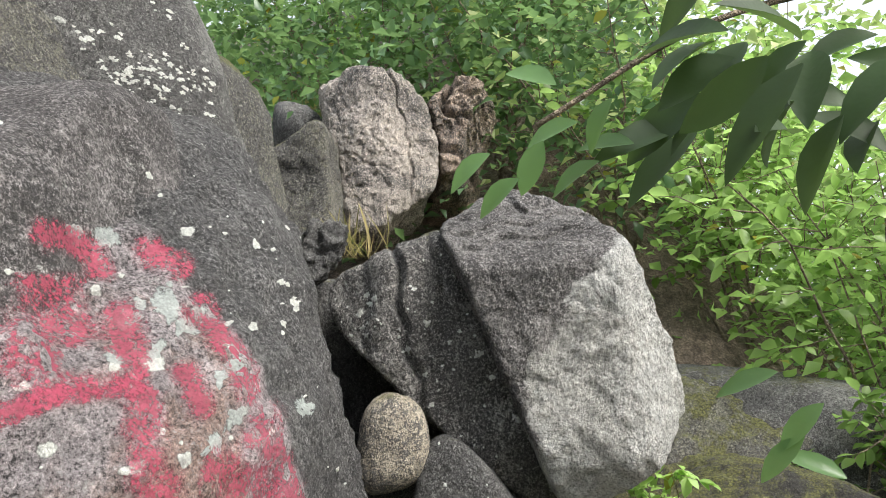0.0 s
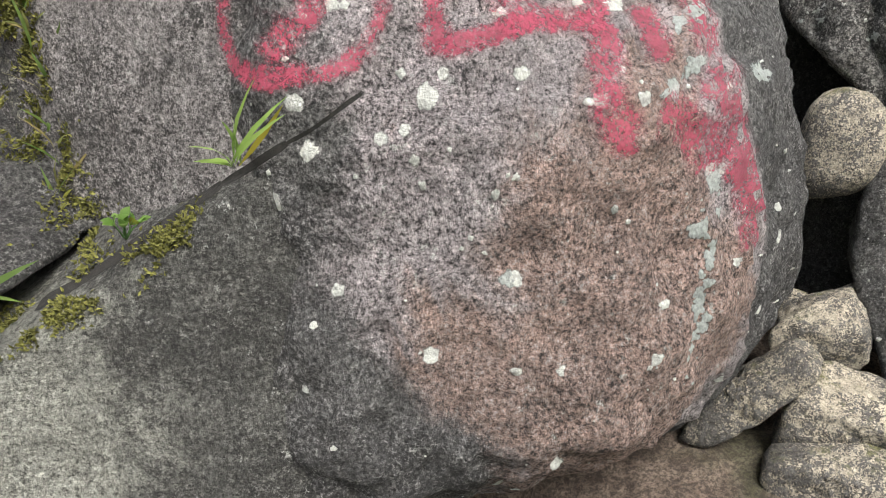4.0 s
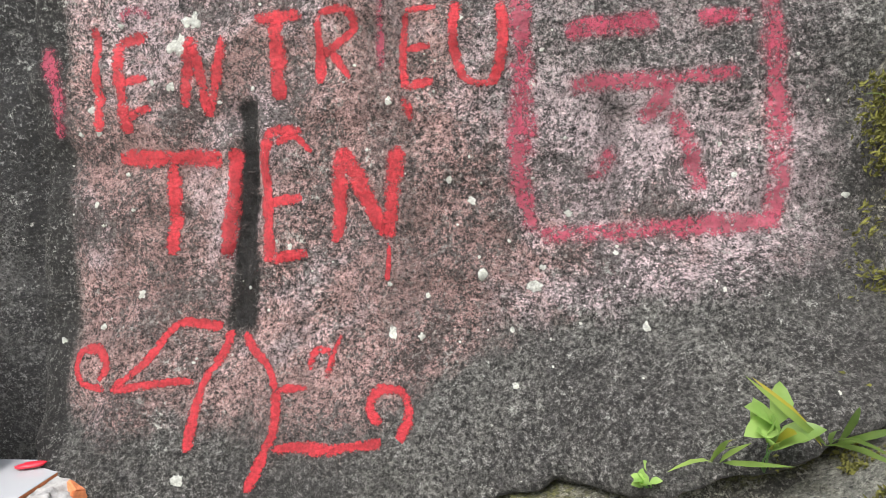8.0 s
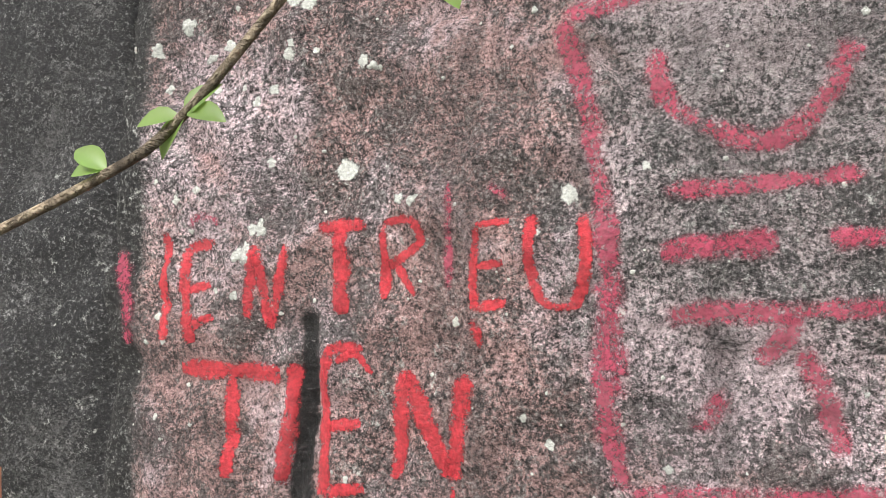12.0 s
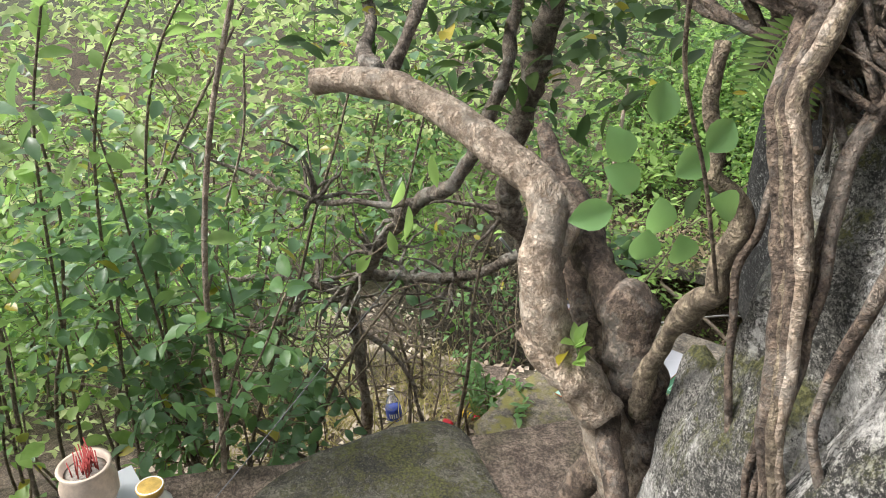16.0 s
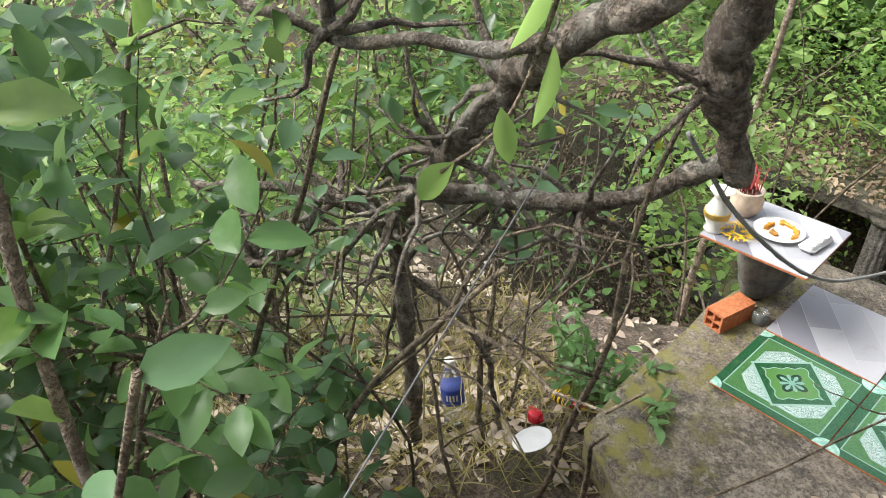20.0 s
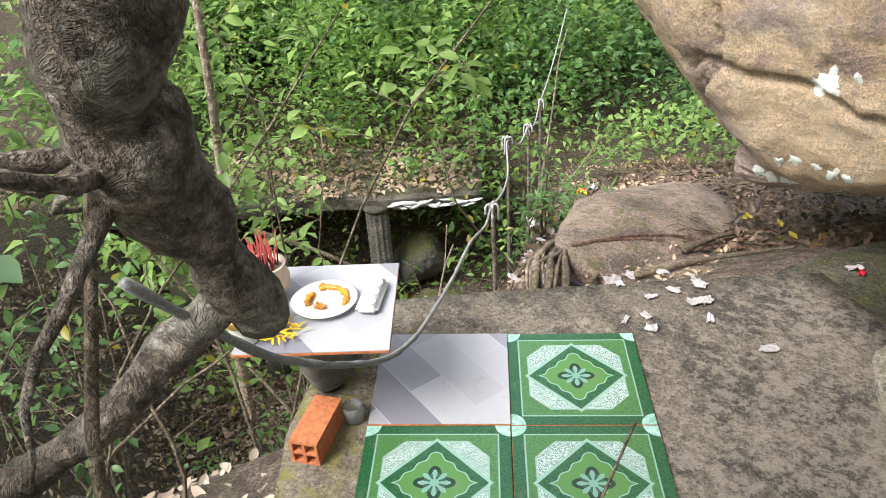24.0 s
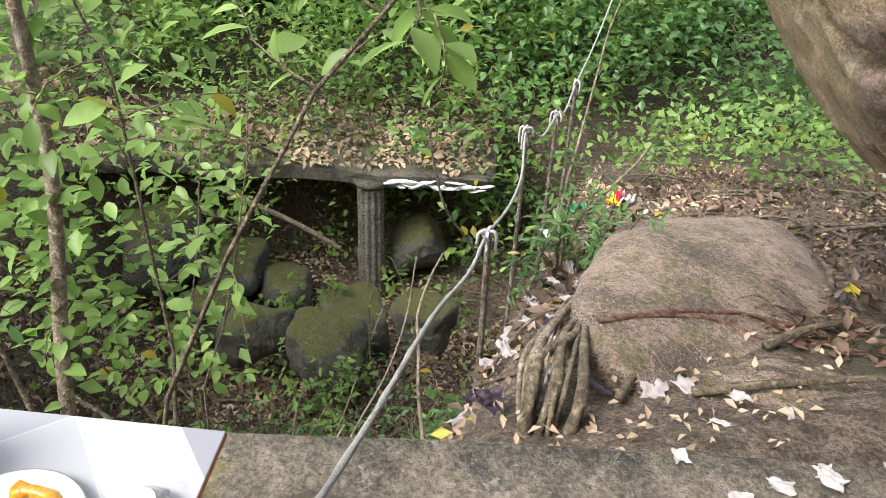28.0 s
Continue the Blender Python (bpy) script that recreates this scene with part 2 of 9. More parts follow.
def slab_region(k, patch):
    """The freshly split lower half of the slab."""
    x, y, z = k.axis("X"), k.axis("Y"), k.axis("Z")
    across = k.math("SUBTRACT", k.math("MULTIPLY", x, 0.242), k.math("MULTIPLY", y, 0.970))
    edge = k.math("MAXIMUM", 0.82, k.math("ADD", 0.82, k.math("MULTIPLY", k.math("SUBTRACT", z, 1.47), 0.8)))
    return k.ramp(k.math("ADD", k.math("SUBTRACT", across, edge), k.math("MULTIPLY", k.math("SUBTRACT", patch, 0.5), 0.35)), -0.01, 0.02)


# Low fresh keeps the algae film strong; its dark also stands in for shaded hollows.
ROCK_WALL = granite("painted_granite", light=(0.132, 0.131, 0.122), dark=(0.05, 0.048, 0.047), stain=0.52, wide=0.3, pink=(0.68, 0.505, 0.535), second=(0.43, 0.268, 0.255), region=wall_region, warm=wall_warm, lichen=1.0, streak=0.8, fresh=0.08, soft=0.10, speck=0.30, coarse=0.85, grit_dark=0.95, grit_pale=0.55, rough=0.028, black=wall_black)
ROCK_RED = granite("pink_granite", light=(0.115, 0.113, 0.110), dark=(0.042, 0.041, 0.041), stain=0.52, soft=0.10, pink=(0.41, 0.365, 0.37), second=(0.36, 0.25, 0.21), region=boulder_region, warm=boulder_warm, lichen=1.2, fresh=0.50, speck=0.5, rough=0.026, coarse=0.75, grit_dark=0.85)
ROCK_LOWER = granite("grey_green_granite", light=(0.34, 0.335, 0.28), dark=(0.06, 0.058, 0.05), stain=0.48, lichen=1.0, moss=0.30, speck=0.2, coarse=0.4, grit_pale=0.3, grit_dark=0.5)
ROCK_CORNER = granite("dark_olive_granite", light=(0.10, 0.10, 0.09), dark=(0.035, 0.034, 0.031), pink=(0.34, 0.345, 0.30), second=(0.27, 0.275, 0.21), region=corner_region, fresh=0.35, stain=0.56, soft=0.12, lichen=1.3, moss=0.1, coarse=0.5, grit_pale=0.35, streak=0.5)
ROCK_GREY = granite("grey_brown_granite", light=(0.235, 0.22, 0.215), dark=(0.05, 0.047, 0.045), stain=0.56, soft=0.11, lichen=1.0, coarse=0.45, grit_pale=0.4, streak=0.4)
ROCK_DARK = granite("dark_granite", light=(0.245, 0.245, 0.23), stain=0.70, lichen=1.1, moss=0.12, speck=0.2, coarse=0.4, grit_pale=0.3, grit_dark=0.5)
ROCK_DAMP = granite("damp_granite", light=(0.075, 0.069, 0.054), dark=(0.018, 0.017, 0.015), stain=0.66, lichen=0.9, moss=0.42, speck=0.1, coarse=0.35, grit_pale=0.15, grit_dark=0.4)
ROCK_WET = granite("wet_granite", light=(0.19, 0.175, 0.135), dark=(0.042, 0.039, 0.031), stain=0.60, lichen=0.6, moss=0.22, speck=0.1, coarse=0.3, grit_pale=0.15, grit_dark=0.3, wide=1.4)
ROCK_MOSSY = granite("mossy_granite", light=(0.17, 0.165, 0.13), stain=0.64, lichen=0.6, moss=0.65, speck=0.4)
ROCK_SLAB = granite("grey_granite", light=(0.29, 0.28, 0.26), dark=(0.05, 0.048, 0.046), stain=0.62, lichen=1.5, soft=0.08, moss=0.1)
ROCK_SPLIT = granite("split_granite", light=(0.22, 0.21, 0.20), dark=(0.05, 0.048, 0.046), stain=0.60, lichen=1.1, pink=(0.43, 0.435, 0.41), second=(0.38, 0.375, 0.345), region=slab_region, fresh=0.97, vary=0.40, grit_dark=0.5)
ROCK_PALE = granite("pale_granite", light=(0.46, 0.41, 0.36), stain=0.47, lichen=0.9, soft=0.08, grit_dark=0.35, coarse=0.35)
ROCK_SMALL = granite("fieldstone_granite", light=(0.46, 0.41, 0.32), stain=0.40, lichen=0.4, moss=0.12, rough=0.012, coarse=0.2, grit_pale=0.15, grit_dark=0.25, speck=0.2)
ROCK_BLACK = granite("algae_black_granite", light=(0.082, 0.081, 0.08), dark=(0.016, 0.016, 0.017), stain=0.72, lichen=1.1, streak=0.9, speck=0.15)
ROCK_ORANGE = granite("ochre_granite", light=(0.50, 0.46, 0.40), dark=(0.12, 0.095, 0.08), stain=0.30, pink=(0.67, 0.49, 0.32), second=(0.40, 0.275, 0.245), region=orange_region, lichen=0.4, speck=0.1, rough=0.014, vary=0.32, grit_dark=0.2, grit_pale=0.3, coarse=0.22)
ROCK_WHITE = granite("lichen_white_granite", light=(0.30, 0.29, 0.26), dark=(0.035, 0.035, 0.032), stain=0.62, lichen=0.9, moss=0.55, streak=0.5, crust=0.5, coarse=0.35, grit_dark=0.4)
ROCK_CRUST = granite("white_crusted_granite", light=(0.27, 0.26, 0.235), dark=(0.04, 0.04, 0.036), stain=0.52, lichen=0.9, moss=0.95, crust=0.36, streak=0.5, coarse=0.35, grit_dark=0.4)
ROCK_GROUND = granite("trodden_granite", light=(0.21, 0.185, 0.15), dark=(0.045, 0.042, 0.037), stain=0.54, lichen=0.4, moss=0.18, speck=0.3, coarse=0.35, grit_pale=0.3, grit_dark=0.4)
ROCK_PATH = granite("worn_pink_granite", light=(0.37, 0.275, 0.22), dark=(0.10, 0.08, 0.068), stain=0.40, lichen=0.2, moss=0.1, speck=0.2, rough=0.012, vary=0.35, grit_dark=0.35, grit_pale=0.3, coarse=0.3)


def earth_material():
    k = Mat("leaf_litter_earth", 0.95)
    bend = k.n.new("ShaderNodeVectorMath")
    k.l.new(k.pos.outputs["Position"], bend.inputs[0])
    k.l.new(k.noise(60, 3), bend.inputs[1])
    bend.inputs[2].default_value = (1, 1, 1)
    scrap = k.voronoi(46, bend.outputs[0], out="Color")
    tint = k.n.new("ShaderNodeSeparateColor")
    k.l.new(scrap, tint.inputs[0])
    a = k.mix(k.ramp(k.noise(14, 5, 0.7), 0.35, 0.65), (0.13, 0.096, 0.074), (0.46, 0.36, 0.285))
    a = k.mix(k.ramp(tint.outputs[0], 0.50, 0.75, 0.0, 0.6), a, k.mix(tint.outputs[1], (0.17, 0.10, 0.065), (0.42, 0.33, 0.26)))
    a = k.mix(k.ramp(k.noise(2.2, 4), 0.52, 0.68, 0.0, 0.7), a, (0.085, 0.095, 0.035))
    x, y = k.axis("X"), k.axis("Y")
    far = k.math("SQRT", k.math("ADD", k.math("POWER", k.math("ADD", x, 1.0), 2.0), k.math("POWER", k.math("SUBTRACT", y, 1.5), 2.0)))
    grass = k.mix(k.ramp(k.noise(2.3, 7, 0.8), 0.4, 0.6), (0.020, 0.030, 0.010), (0.075, 0.085, 0.03))
    a = k.mix(k.ramp(k.math("ADD", far, k.math("MULTIPLY", k.noise(0.9, 4), 4.0)), 10.5, 13.0), a, grass)
    a = k.mix(k.ramp(k.noise(85, 6, 0.85), 0.44, 0.56, 0.75, 0.0), a, (0.045, 0.036, 0.028))
    # The soil turns darker brown towards the bottom of the ravine.
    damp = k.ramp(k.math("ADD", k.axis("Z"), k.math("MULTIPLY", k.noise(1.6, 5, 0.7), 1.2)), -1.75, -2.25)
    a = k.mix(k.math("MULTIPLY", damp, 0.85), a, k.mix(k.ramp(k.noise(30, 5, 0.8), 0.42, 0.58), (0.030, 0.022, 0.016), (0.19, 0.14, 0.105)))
    k.bump(k.noise(45, 6, 0.8), 1.0, 0.04)
    return k.done(a)


def concrete_material():
    k = Mat("weathered_concrete", 0.92)
    fine = k.noise(90, 4, 0.75)
    big = k.noise(4.5, 6, 0.7)
    c = k.mix(k.ramp(fine, 0.3, 0.7), (0.085, 0.073, 0.056), (0.26, 0.22, 0.17))
    c = k.mix(k.ramp(big, 0.44, 0.60), c, k.mix(k.ramp(fine, 0.35, 0.65), (0.035, 0.032, 0.028), (0.11, 0.098, 0.082)))
    x, y = k.axis("X"), k.axis("Y")
    edge = k.math("ADD", k.math("MULTIPLY", x, -0.45), k.math("MULTIPLY", y, -0.35))
    c = k.mix(k.math("MULTIPLY", k.ramp(k.math("ADD", k.noise(21, 7, 0.85), k.ramp(x, -3.0, -2.5, -0.02, 0.04)), 0.50, 0.58), 0.6), c, (0.37, 0.325, 0.265))
    c = k.mix(k.ramp(k.noise(70, 5, 0.85), 0.42, 0.37, 0.0, 0.8), c, (0.03, 0.027, 0.024))
    green = k.math("MULTIPLY", k.ramp(k.math("ADD", edge, k.math("MULTIPLY", big, 0.9)), 1.32, 1.5), k.ramp(k.noise(16, 4), 0.4, 0.62))
    c = k.mix(k.math("MULTIPLY", green, 0.85), c, (0.20, 0.185, 0.045))
    k.bump(k.math("ADD", fine, k.math("MULTIPLY", k.noise(14, 4), 1.5)), 0.7, 0.012)
    return k.done(c)


def leaf_material(name, dark, bright, gloss=0.35, through=0.45):
    k = Mat(name, gloss)
    r = k.island()
    c = k.mix(r, dark, bright)
    c = k.mix(k.ramp(k.noise(35, 2), 0.4, 0.7), c, tuple(v * 0.75 for v in bright))
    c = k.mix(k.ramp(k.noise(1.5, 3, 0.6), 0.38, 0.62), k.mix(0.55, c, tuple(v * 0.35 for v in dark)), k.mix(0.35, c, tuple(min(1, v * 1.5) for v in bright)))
    old = k.math("GREATER_THAN", k.math("FRACT", k.math("MULTIPLY", r, 37.7)), 0.988)
    c = k.mix(old, c, (0.36, 0.30, 0.03))
    k.bump(k.noise(60, 2), 0.25, 0.004)
    k.done(c)
    tr = k.n.new("ShaderNodeBsdfTranslucent")
    k.link(k.mix(0.5, c, (0.28, 0.44, 0.13)), tr.inputs["Color"])
    mx = k.n.new("ShaderNodeMixShader")
    mx.inputs[0].default_value = through
    k.l.new(k.bsdf.outputs[0], mx.inputs[1])
    k.l.new(tr.outputs[0], mx.inputs[2])
    k.l.new(mx.outputs[0], k.n["Material Output"].inputs["Surface"])
    return k.m


def bark_material(name, light, dark, pale=0.0):
    k = Mat(name, 0.9)
    g = k.noise(38, 5, 0.7)
    c = k.mix(k.ramp(g, 0.40, 0.60), dark, light)
    c = k.mix(k.ramp(k.noise(7, 6, 0.75), 0.50, 0.66, 0.0, 0.7), c, tuple(v * 0.6 for v in dark))
    c = k.mix(k.ramp(k.noise(120, 5, 0.8), 0.44, 0.38, 0.0, 0.7), c, tuple(v * 0.35 for v in dark))
    ridge = k.noise(24, 5, 0.75, dist=0.8)
    c = k.mix(k.ramp(k.math("ABSOLUTE", k.math("SUBTRACT", ridge, 0.5)), 0.0, 0.03, 0.5, 0.0), c, tuple(v * 0.4 for v in dark))
    if pale:
        c = k.mix(k.math("MULTIPLY", k.ramp(k.noise(9, 6, 0.75), 0.50, 0.60), pale), c, (0.46, 0.44, 0.39))
    k.bump(k.math("ADD", k.math("ADD", g, k.noise(110, 3)), k.math("MULTIPLY", k.ramp(k.math("ABSOLUTE", k.math("SUBTRACT", ridge, 0.5)), 0.0, 0.06), 0.4)), 1.0, 0.011)
    return k.done(c)


def plain(name, color, rough=0.6, vary=0.2, scale=30, metal=0.0, bump=0.15):
    k = Mat(name, rough)
    k.bsdf.inputs["Metallic"].default_value = metal
    n = k.noise(scale, 4, 0.65)
    c = k.mix(k.ramp(n, 0.3, 0.7), tuple(v * (1 - vary) for v in color), tuple(min(1, v * (1 + vary)) for v in color))
    k.bump(k.noise(scale * 4, 3), bump, 0.003)
    return k.done(c)


def paint_material(name, color, cover=0.5):
    """Old brushed paint on rough stone: thin at the stroke's edge, worn off the high grains."""
    k = Mat(name, 0.75)
    edge = k.attribute("cover")
    fine = k.math("MULTIPLY", k.math("SUBTRACT", k.noise(75, 6, 0.88), 0.5), 3.0)
    wide = k.math("MULTIPLY", k.math("SUBTRACT", k.noise(13, 6, 0.75), 0.5), 2.4)
    v = k.math("ADD", k.math("MULTIPLY", edge, 0.9), k.math("ADD", fine, wide))
    solid = k.ramp(v, 0.50 - 0.6 * cover, 1.30 - 0.6 * cover, 0.0, 0.52 + 0.38 * cover)
    tone = k.math("ADD", k.math("MULTIPLY", k.ramp(k.noise(150, 3), 0.35, 0.65), 0.5), k.math("MULTIPLY", k.ramp(k.noise(15, 5, 0.7), 0.36, 0.64), 0.5))
    c = k.mix(tone, tuple(v * 0.66 for v in color), tuple(min(1, v * 1.25) for v in color))
    k.bump(k.math("ADD", k.noise(60, 6, 0.82), k.math("MULTIPLY", k.noise(15, 7, 0.75), 2.2)), 1.0, 0.018)
    k.done(c)
    clear = k.n.new("ShaderNodeBsdfTransparent")
    mx = k.n.new("ShaderNodeMixShader")
    k.l.new(solid, mx.inputs[0])
    k.l.new(clear.outputs[0], mx.inputs[1])
    k.l.new(k.bsdf.outputs[0], mx.inputs[2])
    k.l.new(mx.outputs[0], k.n["Material Output"].inputs["Surface"])
    return k.m


EARTH = earth_material()
CONCRETE = concrete_material()
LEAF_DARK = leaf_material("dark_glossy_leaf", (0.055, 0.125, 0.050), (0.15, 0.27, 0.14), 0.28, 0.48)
# Shaded copy of the leaf: the dark of backlit leaves is in its colour.
LEAF_SHADE = leaf_material("shade_toned_leaf", (0.018, 0.048, 0.012), (0.045, 0.10, 0.022), 0.6, 0.25)
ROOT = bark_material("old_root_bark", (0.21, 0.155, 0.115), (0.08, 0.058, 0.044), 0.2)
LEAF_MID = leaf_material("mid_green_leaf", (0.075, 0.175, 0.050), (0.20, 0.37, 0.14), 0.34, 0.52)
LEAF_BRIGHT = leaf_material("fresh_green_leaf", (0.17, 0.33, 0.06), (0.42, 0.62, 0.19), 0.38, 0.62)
# Haze and sunlight on far leaves are put into this pale colour.
LEAF_FAR = leaf_material("haze_lightened_leaf", (0.40, 0.54, 0.18), (0.70, 0.82, 0.38), 0.6, 0.5)
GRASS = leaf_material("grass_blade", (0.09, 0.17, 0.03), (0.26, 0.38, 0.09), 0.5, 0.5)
STRAW = leaf_material("dry_grass_blade", (0.32, 0.24, 0.09), (0.52, 0.42, 0.18), 0.7, 0.4)
DEAD = leaf_material("dead_brown_leaf", (0.24, 0.14, 0.085), (0.58, 0.44, 0.33), 0.8, 0.2)
DEAD_DARK = leaf_material("wet_dead_leaf", (0.035, 0.024, 0.018), (0.17, 0.105, 0.075), 0.5, 0.1)
# Dry tan litter made paler: the open slope's light is put into its colour.
DEAD_PALE = leaf_material("lightened_tan_leaf", (0.42, 0.30, 0.22), (0.74, 0.60, 0.50), 0.8, 0.15)
BARK = bark_material("pale_bark", (0.49, 0.40, 0.315), (0.29, 0.22, 0.16), 0.3)
BARK_DARK = bark_material("dark_bark", (0.30, 0.25, 0.20), (0.12, 0.095, 0.075), 0.5)
TWIG = bark_material("twig_bark", (0.32, 0.26, 0.18), (0.15, 0.115, 0.08))
RED = paint_material("red_paint", (0.70, 0.040, 0.060), 0.92)
PINK_RED = paint_material("faded_red_paint", (0.57, 0.08, 0.15), 0.44)
BLACK = paint_material("black_fissure_shade", (0.012, 0.011, 0.011), 0.9)
LICHEN = paint_material("white_lichen", (0.74, 0.76, 0.71), 1.2)
LICHEN_GREEN = paint_material("grey_green_lichen", (0.52, 0.57, 0.54), 1.1)


# ---- mesh helpers ----
class Soup:
    """Collects vertices and faces of one part."""

    def __init__(self):
        self.v, self.f, self.count = [], [], 0

    def add(self, verts, faces):
        self.v.append(np.asarray(verts, float).reshape(-1, 3))
        self.f.extend([tuple(i + self.count for i in f) for f in faces])
        self.count += len(self.v[-1])

    def tube(self, points, radii, sides=7, bumpy=0.0):
        """A tapered tube along points, closed at both ends."""
        p = np.asarray(points, float)
        r = np.asarray(radii, float) * np.ones(len(p))
        d = np.gradient(p, axis=0)
        d /= np.linalg.norm(d, axis=1, keepdims=True) + 1e-9
        ref = np.array([0.0, 0.0, 1.0]) if abs(d[:, 2]).mean() < 0.8 else np.array([1.0, 0.0, 0.0])
        u = np.cross(d, ref)
        u /= np.linalg.norm(u, axis=1, keepdims=True) + 1e-9
        w = np.cross(d, u)
        a = np.arange(sides) * 2 * math.pi / sides
        rr = r[:, None] * (1 + bumpy * np.sin(a[None] * 3 + np.arange(len(p))[:, None] * 0.9) + bumpy * np.sin(a[None] * 2 - np.arange(len(p))[:, None] * 1.7))
        ring = p[:, None] + rr[..., None] * (np.cos(a)[None, :, None] * u[:, None] + np.sin(a)[None, :, None] * w[:, None])
        n, s = len(p), sides
        faces = [(i * s + j, i * s + (j + 1) % s, (i + 1) * s + (j + 1) % s, (i + 1) * s + j) for i in range(n - 1) for j in range(s)]
        faces += [tuple(range(s))[::-1], tuple((n - 1) * s + j for j in range(s))]
        self.add(ring.reshape(-1, 3), faces)

    def leaves(self, base, along, normal, length, width, fold=0.18, droop=0.2, simple=False, fine=False):
        """Many leaves at once: arrays of base point, direction, normal, length and width."""
        base, along, normal = (np.asarray(x, float).reshape(-1, 3) for x in (base, along, normal))
        n = len(base)
        if n == 0:
            return
        along = along / (np.linalg.norm(along, axis=1, keepdims=True) + 1e-9)
        side = np.cross(along, normal)
        side /= np.linalg.norm(side, axis=1, keepdims=True) + 1e-9
        up = np.cross(side, along)
        L = (np.ones(n) * length)[:, None]
        W = (np.ones(n) * width)[:, None]
        if simple:
            quad = np.stack([base, base + along * L * 0.45 - side * W * 0.5 + up * W * fold, base + along * L * 0.5 - up * L * droop * 0.25, base + along * L * 0.45 + side * W * 0.5 + up * W * fold, base + along * L - up * L * droop], 1)
            start = self.count
            self.v.append(quad.reshape(-1, 3))
            self.f.extend([tuple(start + 5 * k + i for i in c) for k in range(n) for c in ((0, 2, 1), (0, 3, 2), (1, 2, 4), (2, 3, 4))])
            self.count += 5 * n
            return
        rows = []
        profile = ((0.0, 0.03), (0.12, 0.24), (0.28, 0.43), (0.48, 0.5), (0.68, 0.43), (0.85, 0.25), (0.95, 0.10)) if fine else ((0.0, 0.04), (0.28, 0.42), (0.58, 0.5), (0.85, 0.26))
        for t, s in profile:
            mid = base + along * L * t - up * L * droop * t * t
            edge = side * W * s
            lift = up * W * fold * s * 2
            rows += [mid - edge + lift, mid, mid + edge + lift]
        rows.append(base + along * L - up * L * droop)
        verts = np.stack(rows, 1)
        q, last = 3 * len(profile) + 1, 3 * len(profile) - 3
        cell = []
        for i in range(len(profile) - 1):
            a, b = 3 * i, 3 * i + 3
            cell += [(a, a + 1, b + 1, b), (a + 1, a + 2, b + 2, b + 1)]
        cell += [(last, last + 1, last + 3), (last + 1, last + 2, last + 3)]
        start = self.count
        self.v.append(verts.reshape(-1, 3))
        self.f.extend([tuple(start + q * k + i for i in c) for k in range(n) for c in cell])
        self.count += q * n

    def mesh(self, name, smooth=True):
        me = bpy.data.meshes.new(name)
        me.from_pydata(np.concatenate(self.v).tolist(), [], self.f)
        if smooth:
            me.shade_smooth()
        me.update()
        return me


def part(name, geo, mat, parent=None, label="", smooth=True):
    """Links a bmesh, soup or mesh as one object under a thing or a part."""
    if isinstance(geo, Soup):
        me = geo.mesh(name, smooth)
    elif isinstance(geo, bmesh.types.BMesh):
        me = bpy.data.meshes.new(name)
        geo.to_mesh(me)
        geo.free()
        if smooth:
            me.shade_smooth()
    else:
        me = geo
    if mat and not me.materials:
        me.materials.append(mat)
    ob = new(name, me)
    if parent:
        ob.parent = parent
    return tagged(ob, label) if label else ob


def thing(name, m, label, category, group="", kind=""):
    """An Empty at a thing's base."""
    ob = new(name)
    ob.matrix_world = m
    ob.empty_display_size = 0.1
    return tagged(ob, label, category, group, kind)


def box(sx, sy, sz, bevel=0.0, at=(0, 0, 0), segments=2):
    bm = bmesh.new()
    bmesh.ops.create_cube(bm, size=1, matrix=Matrix.Translation(at) @ Matrix.Diagonal((sx, sy, sz, 1)))
    if bevel:
        bmesh.ops.bevel(bm, geom=bm.edges[:], offset=bevel, segments=segments, affect="EDGES")
    return bm


def lathe(profile, sides=28, at=(0, 0, 0)):
    """A turned shape from (radius, height) pairs."""
    s = Soup()
    a = np.arange(sides) * 2 * math.pi / sides
    ring = [np.stack([r * np.cos(a) + at[0], r * np.sin(a) + at[1], np.full(sides, z + at[2])], 1) for r, z in profile]
    n = len(profile)
    f = [(i * sides + j, i * sides + (j + 1) % sides, (i + 1) * sides + (j + 1) % sides, (i + 1) * sides + j) for i in range(n - 1) for j in range(sides)]
    f += [tuple(range(sides))[::-1], tuple((n - 1) * sides + j for j in range(sides))]
    s.add(np.concatenate(ring), f)
    return s


ICO = {}


def sphere_dirs(sub):
    if sub not in ICO:
        bm = bmesh.new()
        bmesh.ops.create_icosphere(bm, subdivisions=sub, radius=1)
        ICO[sub] = (np.array([v.co[:] for v in bm.verts]), [tuple(v.index for v in f.verts) for f in bm.faces])
        bm.free()
    return ICO[sub]


def rough_offsets(p, seed, amp, size, octaves=5):
    out = np.empty(len(p))
    q = p / size + seed * 17.31
    for i, c in enumerate(q.tolist()):
        out[i] = noise.fractal(c, 0.9, 2.1, octaves)
    return out * amp


TREES = {}


